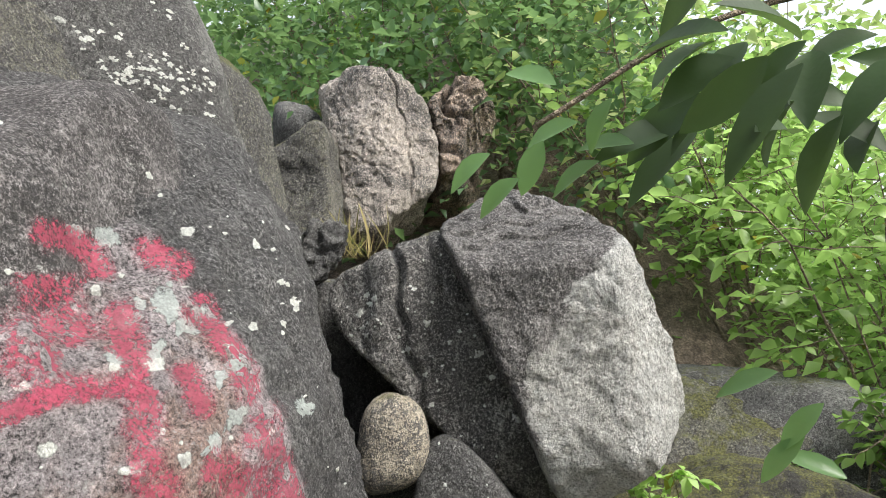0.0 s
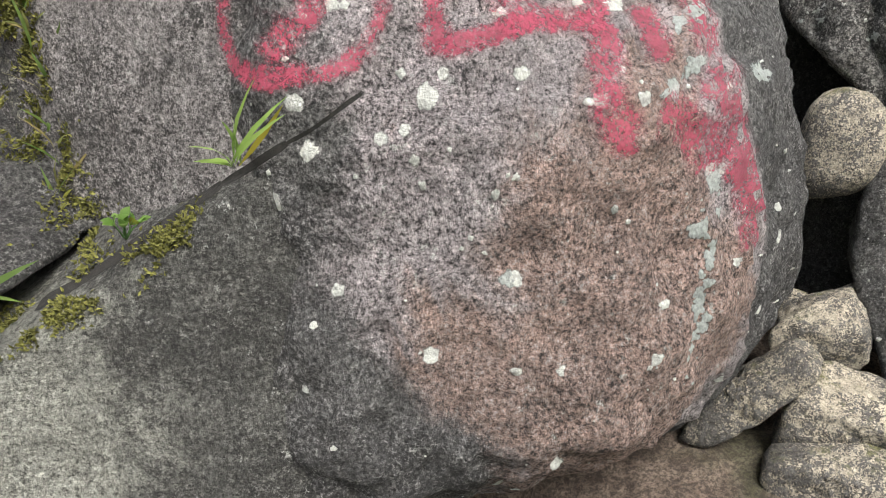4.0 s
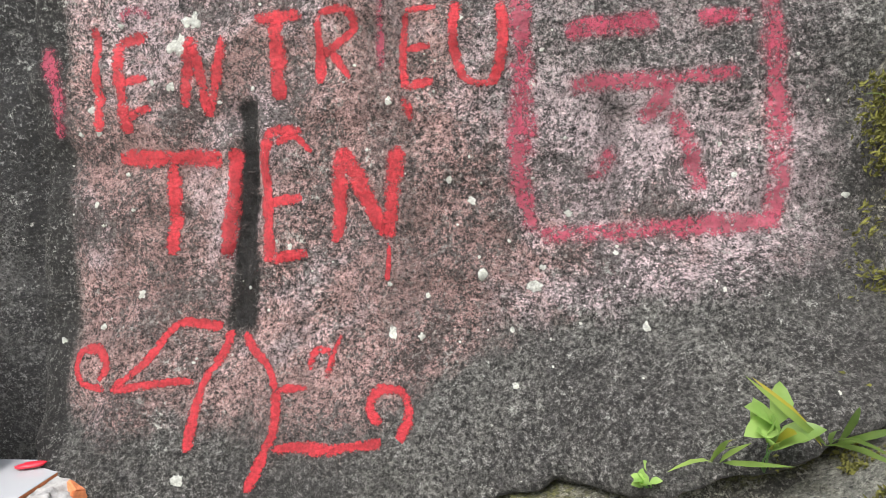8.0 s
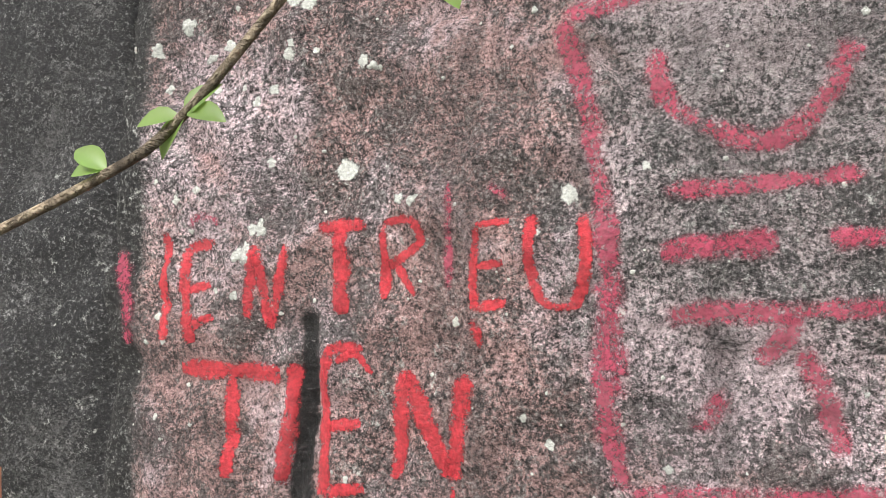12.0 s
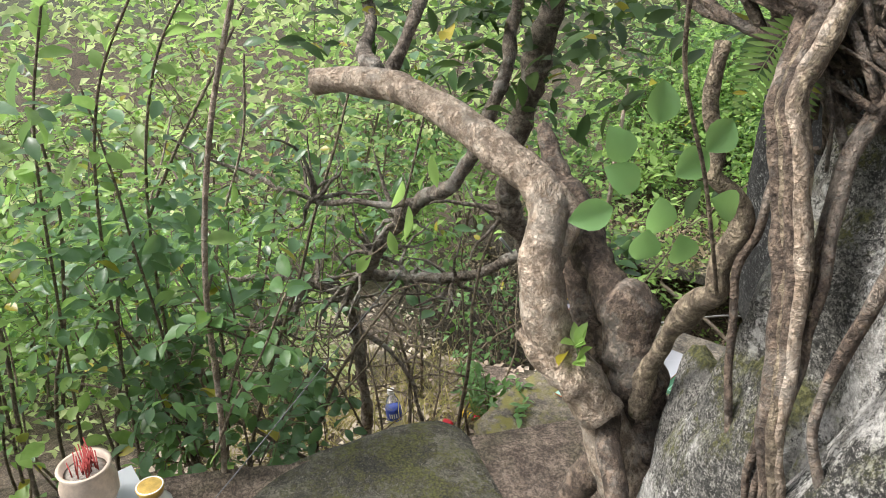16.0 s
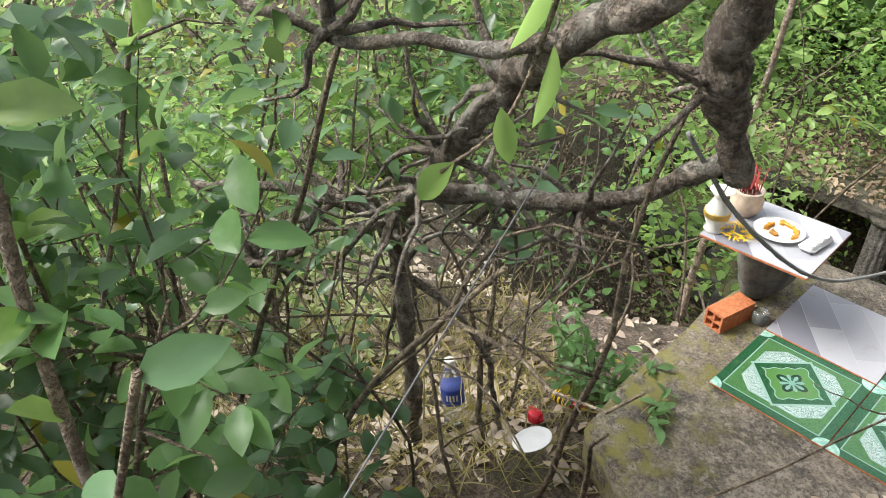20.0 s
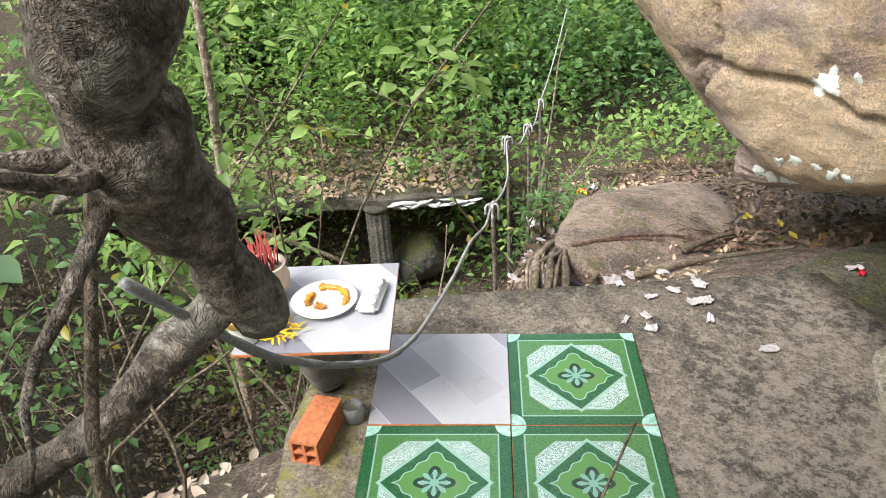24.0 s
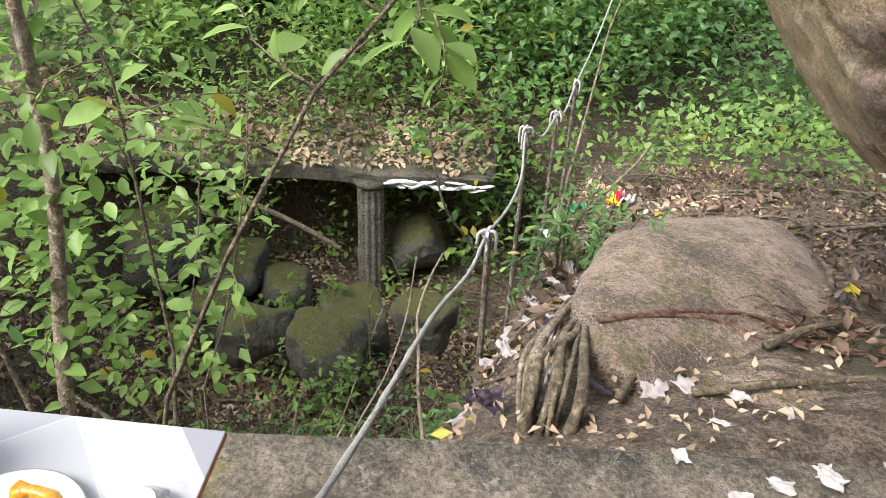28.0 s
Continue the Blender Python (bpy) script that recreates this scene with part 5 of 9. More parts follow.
def cream_tile_material():
    k = Mat("cream_patterned_glaze", 0.3)
    x, y, vec = tile_coords(k)
    ax, ay = k.math("ABSOLUTE", x), k.math("ABSOLUTE", y)
    m, d = k.math("MAXIMUM", ax, ay), k.math("ADD", ax, ay)
    cream, tan, blue = (0.60, 0.50, 0.30), (0.42, 0.19, 0.06), (0.42, 0.47, 0.50)
    c = k.mix(k.ramp(k.noise(25, 4, vec=vec), 0.35, 0.7), cream, (0.70, 0.62, 0.42))
    c = k.mix(band(k, m, 0.140, 0.155), c, k.mix(k.ramp(k.noise(140, 2, vec=vec), 0.4, 0.6), tan, (0.55, 0.32, 0.12)))
    c = k.mix(band(k, m, 0.124, 0.131), c, (0.62, 0.64, 0.66))
    c = k.mix(band(k, m, 0.131, 0.133), c, blue)
    wave = k.math("ADD", d, k.math("MULTIPLY", k.math("SINE", k.math("MULTIPLY", k.math("SUBTRACT", ax, ay), 105.0)), 0.007))
    c = k.mix(k.ramp(wave, 0.112, 0.114, 1.0, 0.0), c, k.mix(k.ramp(k.noise(40, 3, vec=vec), 0.4, 0.6), blue, (0.60, 0.60, 0.58)))
    c = k.mix(band(k, wave, 0.092, 0.100), c, tan)
    c = k.mix(k.ramp(wave, 0.090, 0.092, 1.0, 0.0), c, (0.66, 0.63, 0.55))
    r = k.math("SQRT", k.math("ADD", k.math("MULTIPLY", x, x), k.math("MULTIPLY", y, y)))
    petal = k.math("ADD", 0.042, k.math("MULTIPLY", k.math("COSINE", k.math("MULTIPLY", k.math("ARCTAN2", y, x), 4.0)), 0.020))
    c = k.mix(k.math("MULTIPLY", k.ramp(k.math("SUBTRACT", r, petal), 0.0, 0.003, 1.0, 0.0), k.ramp(k.noise(95, 3, vec=vec), 0.42, 0.5)), c, (0.40, 0.20, 0.05))
    cx, cy = k.math("SUBTRACT", 0.172, ax), k.math("SUBTRACT", 0.172, ay)
    star = k.math("MULTIPLY", k.math("ABSOLUTE", cx), k.math("ABSOLUTE", cy))
    c = k.mix(k.math("MULTIPLY", k.ramp(star, 0.00002, 0.00005, 1.0, 0.0), k.ramp(k.math("MAXIMUM", k.math("ABSOLUTE", cx), k.math("ABSOLUTE", cy)), 0.016, 0.018, 1.0, 0.0)), c, tan)
    scorch = k.math("ADD", k.math("MULTIPLY", k.noise(30, 5, 0.75, vec=vec), 0.9), k.math("MULTIPLY", x, 0.75))
    c = k.mix(k.ramp(scorch, 0.58, 0.63), c, (0.03, 0.028, 0.026))
    c = k.mix(k.math("MULTIPLY", k.ramp(k.noise(7, 5, vec=vec), 0.55, 0.75), 0.4), c, (0.24, 0.19, 0.12))
    return k.done(c)


def white_tile_material():
    k = Mat("white_glaze", 0.14)
    x, y, vec = tile_coords(k)
    dirt = k.ramp(k.noise(9, 6, 0.75, vec=vec), 0.58, 0.8)
    c = k.mix(k.math("MULTIPLY", dirt, 0.3), (0.42, 0.44, 0.47), (0.28, 0.26, 0.22))
    return k.done(c, k.ramp(dirt, 0, 1, 0.12, 0.4))


CLAY = plain("fired_clay", (0.50, 0.17, 0.07), 0.85, 0.25, 60, bump=0.4)
GREEN_GLAZE, PLANK_GLAZE, CREAM_GLAZE, WHITE_GLAZE = green_tile_material(), plank_tile_material(), cream_tile_material(), white_tile_material()
CEMENT = plain("grey_cement_render", (0.36, 0.36, 0.36), 0.9, 0.25, 45, bump=0.5)
MORTAR_DARK = plain("stained_cement_block", (0.13, 0.125, 0.115), 0.95, 0.35, 25, bump=0.6)
PORCELAIN = plain("white_porcelain", (0.72, 0.71, 0.67), 0.18, 0.06, 20)
CREAM_POT = plain("cream_glazed_pottery", (0.55, 0.45, 0.36), 0.45, 0.2, 22)
PINK_POT = plain("pink_glazed_pottery", (0.62, 0.20, 0.24), 0.35, 0.2, 40)
GOLD = plain("gilt_rim", (0.55, 0.36, 0.10), 0.35, 0.2, 40, metal=0.5)
STICK_RED = plain("red_incense_stick", (0.36, 0.055, 0.05), 0.8, 0.25, 80)
STICK_BROWN = plain("brown_incense_stick", (0.26, 0.10, 0.05), 0.8, 0.25, 80)
ASH = plain("incense_ash", (0.30, 0.27, 0.24), 0.95, 0.3, 90, bump=0.8)
PETAL = plain("yellow_petal", (0.75, 0.50, 0.02), 0.6, 0.25, 60)
FOAM = plain("white_foam", (0.62, 0.63, 0.64), 0.7, 0.05, 200, bump=0.3)
PAPER = plain("sodden_paper", (0.36, 0.33, 0.33), 0.95, 0.2, 40, bump=0.5)
PAPER_WHITE = plain("white_paper", (0.45, 0.43, 0.43), 0.9, 0.12, 40, bump=0.4)
PLASTIC_RED = plain("red_plastic", (0.60, 0.02, 0.04), 0.35, 0.15, 30)
PLASTIC_BLUE = plain("blue_label", (0.03, 0.07, 0.42), 0.4, 0.1, 40)
PLASTIC_YELLOW = plain("yellow_wrapper", (0.75, 0.50, 0.02), 0.35, 0.1, 40)
PLASTIC_GREEN = plain("green_plastic", (0.02, 0.30, 0.12), 0.4, 0.15, 40)
PLASTIC_DARK = plain("dark_plastic", (0.035, 0.022, 0.035), 0.4, 0.3, 40)
ROPE = plain("grey_rope", (0.34, 0.34, 0.33), 0.9, 0.25, 220, bump=0.9)
CORD = plain("grey_cord", (0.12, 0.12, 0.125), 0.6, 0.3, 200)
WIRE_PALE = plain("white_lettering", (0.75, 0.76, 0.78), 0.5, 0.05, 40)


def clear_plastic():
    m, n, l = material("clear_plastic")
    b = n["Principled BSDF"]
    b.inputs["Base Color"].default_value = (0.86, 0.90, 0.92, 1)
    b.inputs["Roughness"].default_value = 0.08
    b.inputs["Transmission Weight"].default_value = 0.85
    b.inputs["IOR"].default_value = 1.2
    return m


CLEAR = clear_plastic()


def tile(m, glaze, label, size=0.40, thick=0.009, group=""):
    t = thing("ceramic_tile", m, label, "tile", group)
    part("clay_body", box(size, size, thick - 0.002, 0.0012, (0, 0, thick / 2 - 0.002), 1), CLAY, t, "orange clay edge", smooth=False)
    part("glazed_face", box(size - 0.001, size - 0.001, 0.002, 0.0008, (0, 0, thick - 0.0025), 1), glaze, t, smooth=False)
    return t


# the cream tile leaning on the damp boulder
tile(Matrix.Translation((3.04, -0.535, 0.615)) @ pose(0, 0, 0, 0, 0, -97) @ pose(0, 0, 0, 80, 0, 0) @ pose(0, 0, 0, 0, 0, 1.5), CREAM_GLAZE,
     "scorched cream tile with an ochre star, leaning on a boulder")

# small altar on the mossy boulder
tile(pose(-0.588, 0.935, 1.038, -1.0, 0, -3), WHITE_GLAZE, "plain white tile set on cement as an altar shelf")


def incense_pot(m, radius, height, mat, sticks, long, label, seed, band_mat=None):
    rng = random.Random(seed)
    t = thing("incense_pot", m, label, "incense pot")
    r, h = radius, height
    bowl = part("bowl", lathe([(r * 0.62, 0), (r * 0.72, h * 0.06), (r * 0.98, h * 0.35), (r * 1.0, h * 0.62), (r * 0.84, h * 0.86), (r * 0.94, h), (r * 0.80, h * 1.0), (r * 0.74, h * 0.86), (0.001, h * 0.84)]), mat, t)
    if band_mat:
        part("painted_band", lathe([(r * 0.985, h * 0.33), (r * 1.025, h * 0.42), (r * 1.03, h * 0.58), (r * 0.985, h * 0.66)]), band_mat, bowl, "white band with yellow flowers")
    part("ash", lathe([(0.001, h * 0.87), (r * 0.5, h * 0.90), (r * 0.74, h * 0.86)]), ASH, bowl)
    base = Soup()
    base.tube([(0, 0, 0), (0, 0, 1)], [0.0022, 0.0018], 5)
    short = base.mesh("incense_stick")
    short.materials.append(STICK_RED)
    for i in range(sticks):
        a, q = rng.uniform(0, 6.28), r * 0.6 * math.sqrt(rng.random())
        s = part("incense_stick", short, None, t)
        s.location = (q * math.cos(a), q * math.sin(a), h * 0.8)
        s.rotation_euler = (rng.gauss(0, 0.10), rng.gauss(0, 0.10), 0)
        s.scale = (1, 1, rng.uniform(0.05, 0.125))
    for x, y, rx, ry, length in long:
        b = Soup()
        b.tube([(0, 0, 0), (0, 0, length)], [0.0034, 0.003], 6)
        s = part("incense_stick", b, STICK_BROWN, t, "long half-burnt stick")
        s.location, s.rotation_euler = (x, y, h * 0.75), (radians(rx), radians(ry), 0)
    return t


incense_pot(pose(-0.555, 1.062, 1.043), 0.048, 0.075, PINK_POT, 26, [(0.0, 0.01, -2, -1, 0.36), (-0.01, 0.0, -4, -13, 0.33)], "pink incense pot with red sticks on the white tile", 3, PORCELAIN)

cup = thing("glass_cup", pose(-0.63, 0.985, 1.043), "small glass cup of cloudy tea on the tile", "cup")
part("glass", lathe([(0.018, 0), (0.022, 0.004), (0.025, 0.045), (0.023, 0.045), (0.019, 0.006), (0.001, 0.006)]), CLEAR, cup)
part("tea", lathe([(0.001, 0.007), (0.019, 0.007), (0.021, 0.03), (0.001, 0.03)]), plain("cloudy_tea", (0.50, 0.45, 0.25), 0.2), cup)


def lump(name, at, half, mat, label, category, seed=1, amp=0.12, k=3.5, rz=0, tilt=(0, 0), sub=4, cuts=()):
    return stone(name, at, half, rz, mat, label, k=k, sub=sub, amp=amp, seed=seed, tilt=tilt, category=category, cuts=cuts)


mid, faces_ = hull_planes([(-0.52, 0.80, 1.034), (-0.375, 0.77, 1.034), (-0.355, 1.12, 1.034), (-0.52, 1.14, 1.034), (-0.385, 0.775, 0.99), (-0.315, 1.0, 1.0), (-0.33, 0.90, 0.865), (-0.36, 0.83, 0.92), (-0.55, 0.95, 0.90), (-0.45, 1.12, 0.92)])
bed = thing("cement_bed", pose(*mid), "ragged grey cement holding up the altar tile", "cement")
geo = rock_mesh("cement", mid, faces_, k=34, sub=6, amp=0.014, size=0.10, seed=111, fine=0.006)
geo.v = [q - np.array(mid) for q in geo.v]
part("cement", geo, CEMENT, bed)
for x, y, z, rz, w in ((-0.352, 0.862, 0.985, 20, 0.030), (-0.338, 0.885, 0.945, -30, 0.034), (-0.335, 1.05, 1.015, 50, 0.030), (-0.362, 0.815, 1.01, 10, 0.02)):
    bm = box(w, w * 1.3, w * 0.8, 0.003)
    for v in bm.verts:
        v.co += Vector((noise.noise(v.co * 90 + Vector((rz, 0, 0))), noise.noise(v.co * 80), noise.noise(v.co * 85 + Vector((0, rz, 0))))) * 0.006
    b = part("brick_chunk", bm, CLAY, bed, "broken orange brick", smooth=False)
    b.matrix_local = Matrix.Translation(Vector((x, y, z)) - Vector(mid)) @ pose(0, 0, 0, 12, 20, rz)
lump("crumpled_paper", (-0.435, 1.09, 1.051), (0.034, 0.014, 0.006), PLASTIC_RED, "crumpled red and white paper on the tile", "litter", 117, 0.25, 3, 20, sub=3)

# ---- terrace tiles ----
TURN = 34.0
def on_terrace(u, v, z=-1.040):
    a = radians(TURN)
    return pose(-3.085 + u * math.cos(a) - v * math.sin(a), 1.867 + u * math.sin(a) + v * math.cos(a), z, 0, 0, TURN)


green = tile(on_terrace(0.201, 0.201), GREEN_GLAZE, "green patterned floor tile laid on the terrace", group="green terrace tiles")
for u, v in ((0.202, -0.202), (-0.201, -0.201)):
    copy_thing(green, on_terrace(u, v))
tile(on_terrace(-0.199, 0.199, -1.034), PLANK_GLAZE, "white tile with grey plank pattern laid on the terrace")

table = thing("offering_table", pose(-3.580, 1.690, -1.045, 0, 0, 36), "low altar of one plank-patterned tile on a cement block", "table")
blk = stone("pedestal", (0, 0, 0), (0.13, 0.11, 0.175), 0, MORTAR_DARK, "dark cement pedestal", k=8, sub=4, amp=0.05, seed=121)
blk.parent, blk.location = table, (-0.03, 0.06, 0.155)
del blk["category"], blk["label"]
part("clay_body", box(0.40, 0.40, 0.008, 0.001, (0, 0, 0.329), 1), CLAY, table, smooth=False)
face = part("tabletop", box(0.399, 0.399, 0.003, 0.001, (0, 0, 0), 1), PLANK_GLAZE, table, "white and grey plank-patterned glaze", smooth=False)
face.location = (0, 0, 0.3345)
TOP = -0.7085
incense_pot(pose(-3.735, 1.645, TOP), 0.062, 0.105, CREAM_POT, 34, [], "cream incense pot full of red sticks on the low altar", 5)
vase = thing("flower_vase", pose(-3.642, 1.475, TOP), "white porcelain vase with a wilted stem", "vase")
vase_body = part("body", lathe([(0.036, 0), (0.038, 0.006), (0.030, 0.02), (0.046, 0.06), (0.048, 0.085), (0.026, 0.13), (0.024, 0.145), (0.046, 0.17), (0.042, 0.17), (0.02, 0.145), (0.001, 0.14)]), PORCELAIN, vase)
part("gilt_band", lathe([(0.0475, 0.062), (0.0495, 0.070), (0.0497, 0.080), (0.0485, 0.087)]), GOLD, vase_body)
wilt = Soup()
wilt.tube([(0, 0, 0.14), (0.01, 0.01, 0.2), (0.03, 0.02, 0.24)], [0.003, 0.002, 0.001], 5)
stem_ = part("stem", wilt, TWIG, vase)
lv = Soup()
lv.leaves([(0.01, 0.01, 0.2), (0.02, 0.01, 0.22), (0.03, 0.02, 0.24)], [(-1, 0, 0.6), (1, 0.4, 0.4), (0.3, -1, 0.2)], [(0, 0, 1)] * 3, 0.06, 0.02)
part("leaf", lv, LEAF_BRIGHT, stem_)

plate = thing("plate", pose(-3.578, 1.700, TOP), "white plate smeared with orange sauce", "plate")
dish = part("dish", lathe([(0.05, 0), (0.055, 0.003), (0.092, 0.016), (0.088, 0.018), (0.054, 0.006), (0.001, 0.005)], 40), PORCELAIN, plate)
s = Soup()
for a0, a1, r0 in ((0.2, 2.6, 0.062), (3.0, 4.2, 0.045), (4.6, 5.6, 0.03)):
    n = 14
    ring = [(r0 * math.cos(a0 + (a1 - a0) * i / n), r0 * math.sin(a0 + (a1 - a0) * i / n), 0.0105) for i in range(n + 1)]
    s.tube(ring, [0.006 + 0.005 * abs(math.sin(i * 1.3)) for i in range(n + 1)], 6, 0.3)
part("sauce", s, plain("orange_sauce", (0.55, 0.24, 0.02), 0.3, 0.4, 60), dish)

tray = thing("foam_tray", pose(-3.478, 1.785, TOP, 0, 0, 118), "white foam tray with round hollows on the low altar", "tray")
bm = box(0.15, 0.062, 0.026, 0.010, (0, 0, 0.013), 3)
tray_body = part("body", bm, FOAM, tray)
for i in (-1, 0, 1):
    part("hollow", lathe([(0.022, 0.0262), (0.020, 0.0275), (0.0165, 0.0275), (0.012, 0.0266), (0.001, 0.0264)], 18, (i * 0.044, 0, 0)), FOAM, tray_body)

rng = random.Random(8)
fl = Soup()
for i in range(70):
    a, r = rng.uniform(0, 6.28), 0.055 * math.sqrt(rng.random())
    fl.leaves([(-3.600 + r * math.cos(a) * 1.3, 1.545 + r * math.sin(a), TOP + rng.uniform(0.004, 0.018))], [(rng.gauss(0, 1), rng.gauss(0, 1), 0.3)], [(rng.gauss(0, 0.4), rng.gauss(0, 0.4), 1)], 0.03, 0.008)
tagged(part("flower_petals", fl, PETAL), "scattered yellow chrysanthemum petals on the low altar", "flowers", kind="stuff")


def hollow_brick(m, label):
    t = thing("hollow_brick", m, label, "brick")
    bm = bmesh.new()
    w, h, ln, q, e = 0.08, 0.08, 0.18, 0.008, 0.026
    for x0, x1, z0, z1 in ((-w / 2, -w / 2 + q, 0, h), (w / 2 - q, w / 2, 0, h), (-q / 2, q / 2, q, h - q), (-w / 2 + q, w / 2 - q, 0, q), (-w / 2 + q, w / 2 - q, h - q, h), (-w / 2 + q, -q / 2, h / 2 - q / 2, h / 2 + q / 2), (q / 2, w / 2 - q, h / 2 - q / 2, h / 2 + q / 2)):
        bmesh.ops.create_cube(bm, size=1, matrix=Matrix.Translation(((x0 + x1) / 2, 0, (z0 + z1) / 2)) @ Matrix.Diagonal((x1 - x0, ln, z1 - z0, 1)))
    part("brick_body", bm, CLAY, t, smooth=False)
    return t


hollow_brick(pose(-3.50, 1.535, -1.045, 0, 0, 22), "orange four-hole hollow brick standing beside the altar")
jar = thing("glass_jar", pose(-3.47, 1.645, -1.04), "small empty glass jar by the brick", "jar")
part("glass", lathe([(0.026, 0), (0.03, 0.004), (0.03, 0.05), (0.027, 0.055), (0.025, 0.055), (0.027, 0.005), (0.001, 0.005)]), CLEAR, jar)

# altar tile on the shelf edge, among the bushes
side = tile(pose(-2.03, -0.66, -0.30, 3, -4, 24), WHITE_GLAZE, "white tile altar at the edge of the rock shelf", 0.30)
lump("stone_block", (-2.05, -0.66, -0.40), (0.12, 0.12, 0.10), MORTAR_DARK, "dark block under the white altar tile", "stone", 131, 0.08, 6)
incense_pot(pose(-2.055, -0.665, -0.292), 0.085, 0.165, CREAM_POT, 30, [], "scallop-rimmed cream incense pot among the leaves", 7)
v2 = thing("porcelain_vase", pose(-1.985, -0.475, -0.37), "white porcelain vase with a gilt rim on the rock shelf", "vase")
vase_body = part("body", lathe([(0.03, 0), (0.042, 0.03), (0.058, 0.085), (0.055, 0.115), (0.036, 0.145), (0.034, 0.155), (0.041, 0.185), (0.037, 0.186), (0.028, 0.155), (0.001, 0.15)]), PORCELAIN, v2)
part("gilt_band", lathe([(0.037, 0.158), (0.0405, 0.17), (0.0428, 0.184), (0.0405, 0.1845)]), GOLD, vase_body)

# ---- litter by the shelf ----
def fat(profile, q=1.4):
    return lathe([(r * q, z * q) for r, z in profile])


def bottle(m):
    t = thing("water_bottle", m, "empty clear water bottle with a blue label", "bottle")
    part("bottle_body", fat([(0.026, 0), (0.031, 0.006), (0.031, 0.06), (0.029, 0.066), (0.031, 0.072), (0.031, 0.13), (0.026, 0.155), (0.013, 0.18), (0.0125, 0.195), (0.001, 0.196)]), CLEAR, t)
    sleeve = part("label_sleeve", fat([(0.0318, 0.072), (0.0322, 0.075), (0.0322, 0.122), (0.0318, 0.126)]), PLASTIC_BLUE, t, "blue label with a white word mark")
    part("cap", fat([(0.0145, 0.188), (0.0148, 0.19), (0.0148, 0.207), (0.013, 0.209), (0.001, 0.209)]), PORCELAIN, t, "white screw cap")
    mark = Soup()
    for i in range(4):
        a = -0.45 + i * 0.28
        b = a + 0.16
        mark.add([(0.0456 * math.cos(q), 0.0456 * math.sin(q), z * 1.4) for q, z in ((a, 0.09), (b, 0.09), (b, 0.11), (a, 0.11))], [(0, 1, 2, 3)])
    mk = part("word_mark", mark, WIRE_PALE, sleeve, "white bars of lettering")
    mk.rotation_euler = (0, 0, radians(-15))
    return t


bottle(pose(-3.47, 0.47, ground_z(-3.47, 0.47) - 0.01, 4, -6, 0))
plate2 = thing("paper_plate", pose(-3.10, 0.665, -1.12, 8, -20, 20), "torn white foam plate lying among twigs", "plate")
part("dish", lathe([(0.03, 0), (0.045, 0.002), (0.068, 0.014), (0.066, 0.016), (0.044, 0.005), (0.001, 0.004)], 30), FOAM, plate2)
can = thing("snack_packet", pose(-3.48, 0.87, -1.31, 0, 84, 30), "yellow and red crushed snack tube under leaves", "litter")
wrap = part("wrapper", lathe([(0.024, 0), (0.026, 0.004), (0.026, 0.14), (0.024, 0.145), (0.001, 0.145)]), PLASTIC_YELLOW, can)
part("red_end", lathe([(0.0262, 0.09), (0.0265, 0.092), (0.0265, 0.14), (0.0262, 0.142)]), PLASTIC_RED, wrap)
for a in (0.018, 0.04, 0.062):
    part("lettering_bar", lathe([(0.0262, a), (0.0266, a + 0.001), (0.0266, a + 0.010), (0.0262, a + 0.011)]), PLASTIC_DARK, wrap)
lump("crumpled_wrapper", (-3.33, 0.74, -1.25), (0.05, 0.03, 0.02), PLASTIC_RED, "crumpled red foil wrapper among twigs", "litter", 137, 0.3, 3, 30, sub=3)


def crumple(at, half, mat, label, seed, rz=0):
    """A thin crumpled sheet of paper or foil."""
    n = 9
    u = np.linspace(-1, 1, n)
    X, Y = np.meshgrid(u, u, indexing="ij")
    rag = np.array([[1 + 0.5 * noise.noise((a * 1.7, b * 1.7, seed * 1.3)) for b in u] for a in u])
    Z = np.array([[noise.fractal((a * 1.6, b * 1.6, seed * 2.1), 0.8, 2.0, 3) for b in u] for a in u])
    v = np.stack([X * half[0] * rag, Y * half[1] * rag, (Z - Z.min()) * half[2] * 1.5], -1).reshape(-1, 3)
    m = np.array(pose(0, 0, 0, 0, 0, rz).to_3x3())
    top = v @ m.T + np.array(at)
    s = Soup()
    f = [(i * n + j, (i + 1) * n + j, (i + 1) * n + j + 1, i * n + j + 1) for i in range(n - 1) for j in range(n - 1)]
    s.add(np.concatenate([top, top - (0, 0, 0.0015)]), f + [tuple(n * n + q for q in reversed(c)) for c in f])
    return tagged(part("litter_paper", s, mat), label, "litter")


def lie_on(x, y, default, top=0.2):
    """Height of the highest rock or ground under x, y."""
    best = default
    for tree_ in TREES.values():
        hit = tree_.ray_cast(Vector((x, y, top)), Vector((0, 0, -1)))[0]
        if hit and hit.z < -0.6:
            best = max(best, hit.z)
    return best


rng = random.Random(14)
for i in range(20):
    x, y = rng.uniform(-3.25, -2.45), rng.uniform(2.45, 3.5)
    crumple((x, y, lie_on(x, y, -1.04 if x < -2.4 and y < 2.9 else -1.3) + 0.003), (rng.uniform(0.010, 0.028), rng.uniform(0.006, 0.018), 0.003), PAPER_WHITE, "scrap of white paper trodden on the rock", 300 + i, rng.uniform(0, 180))
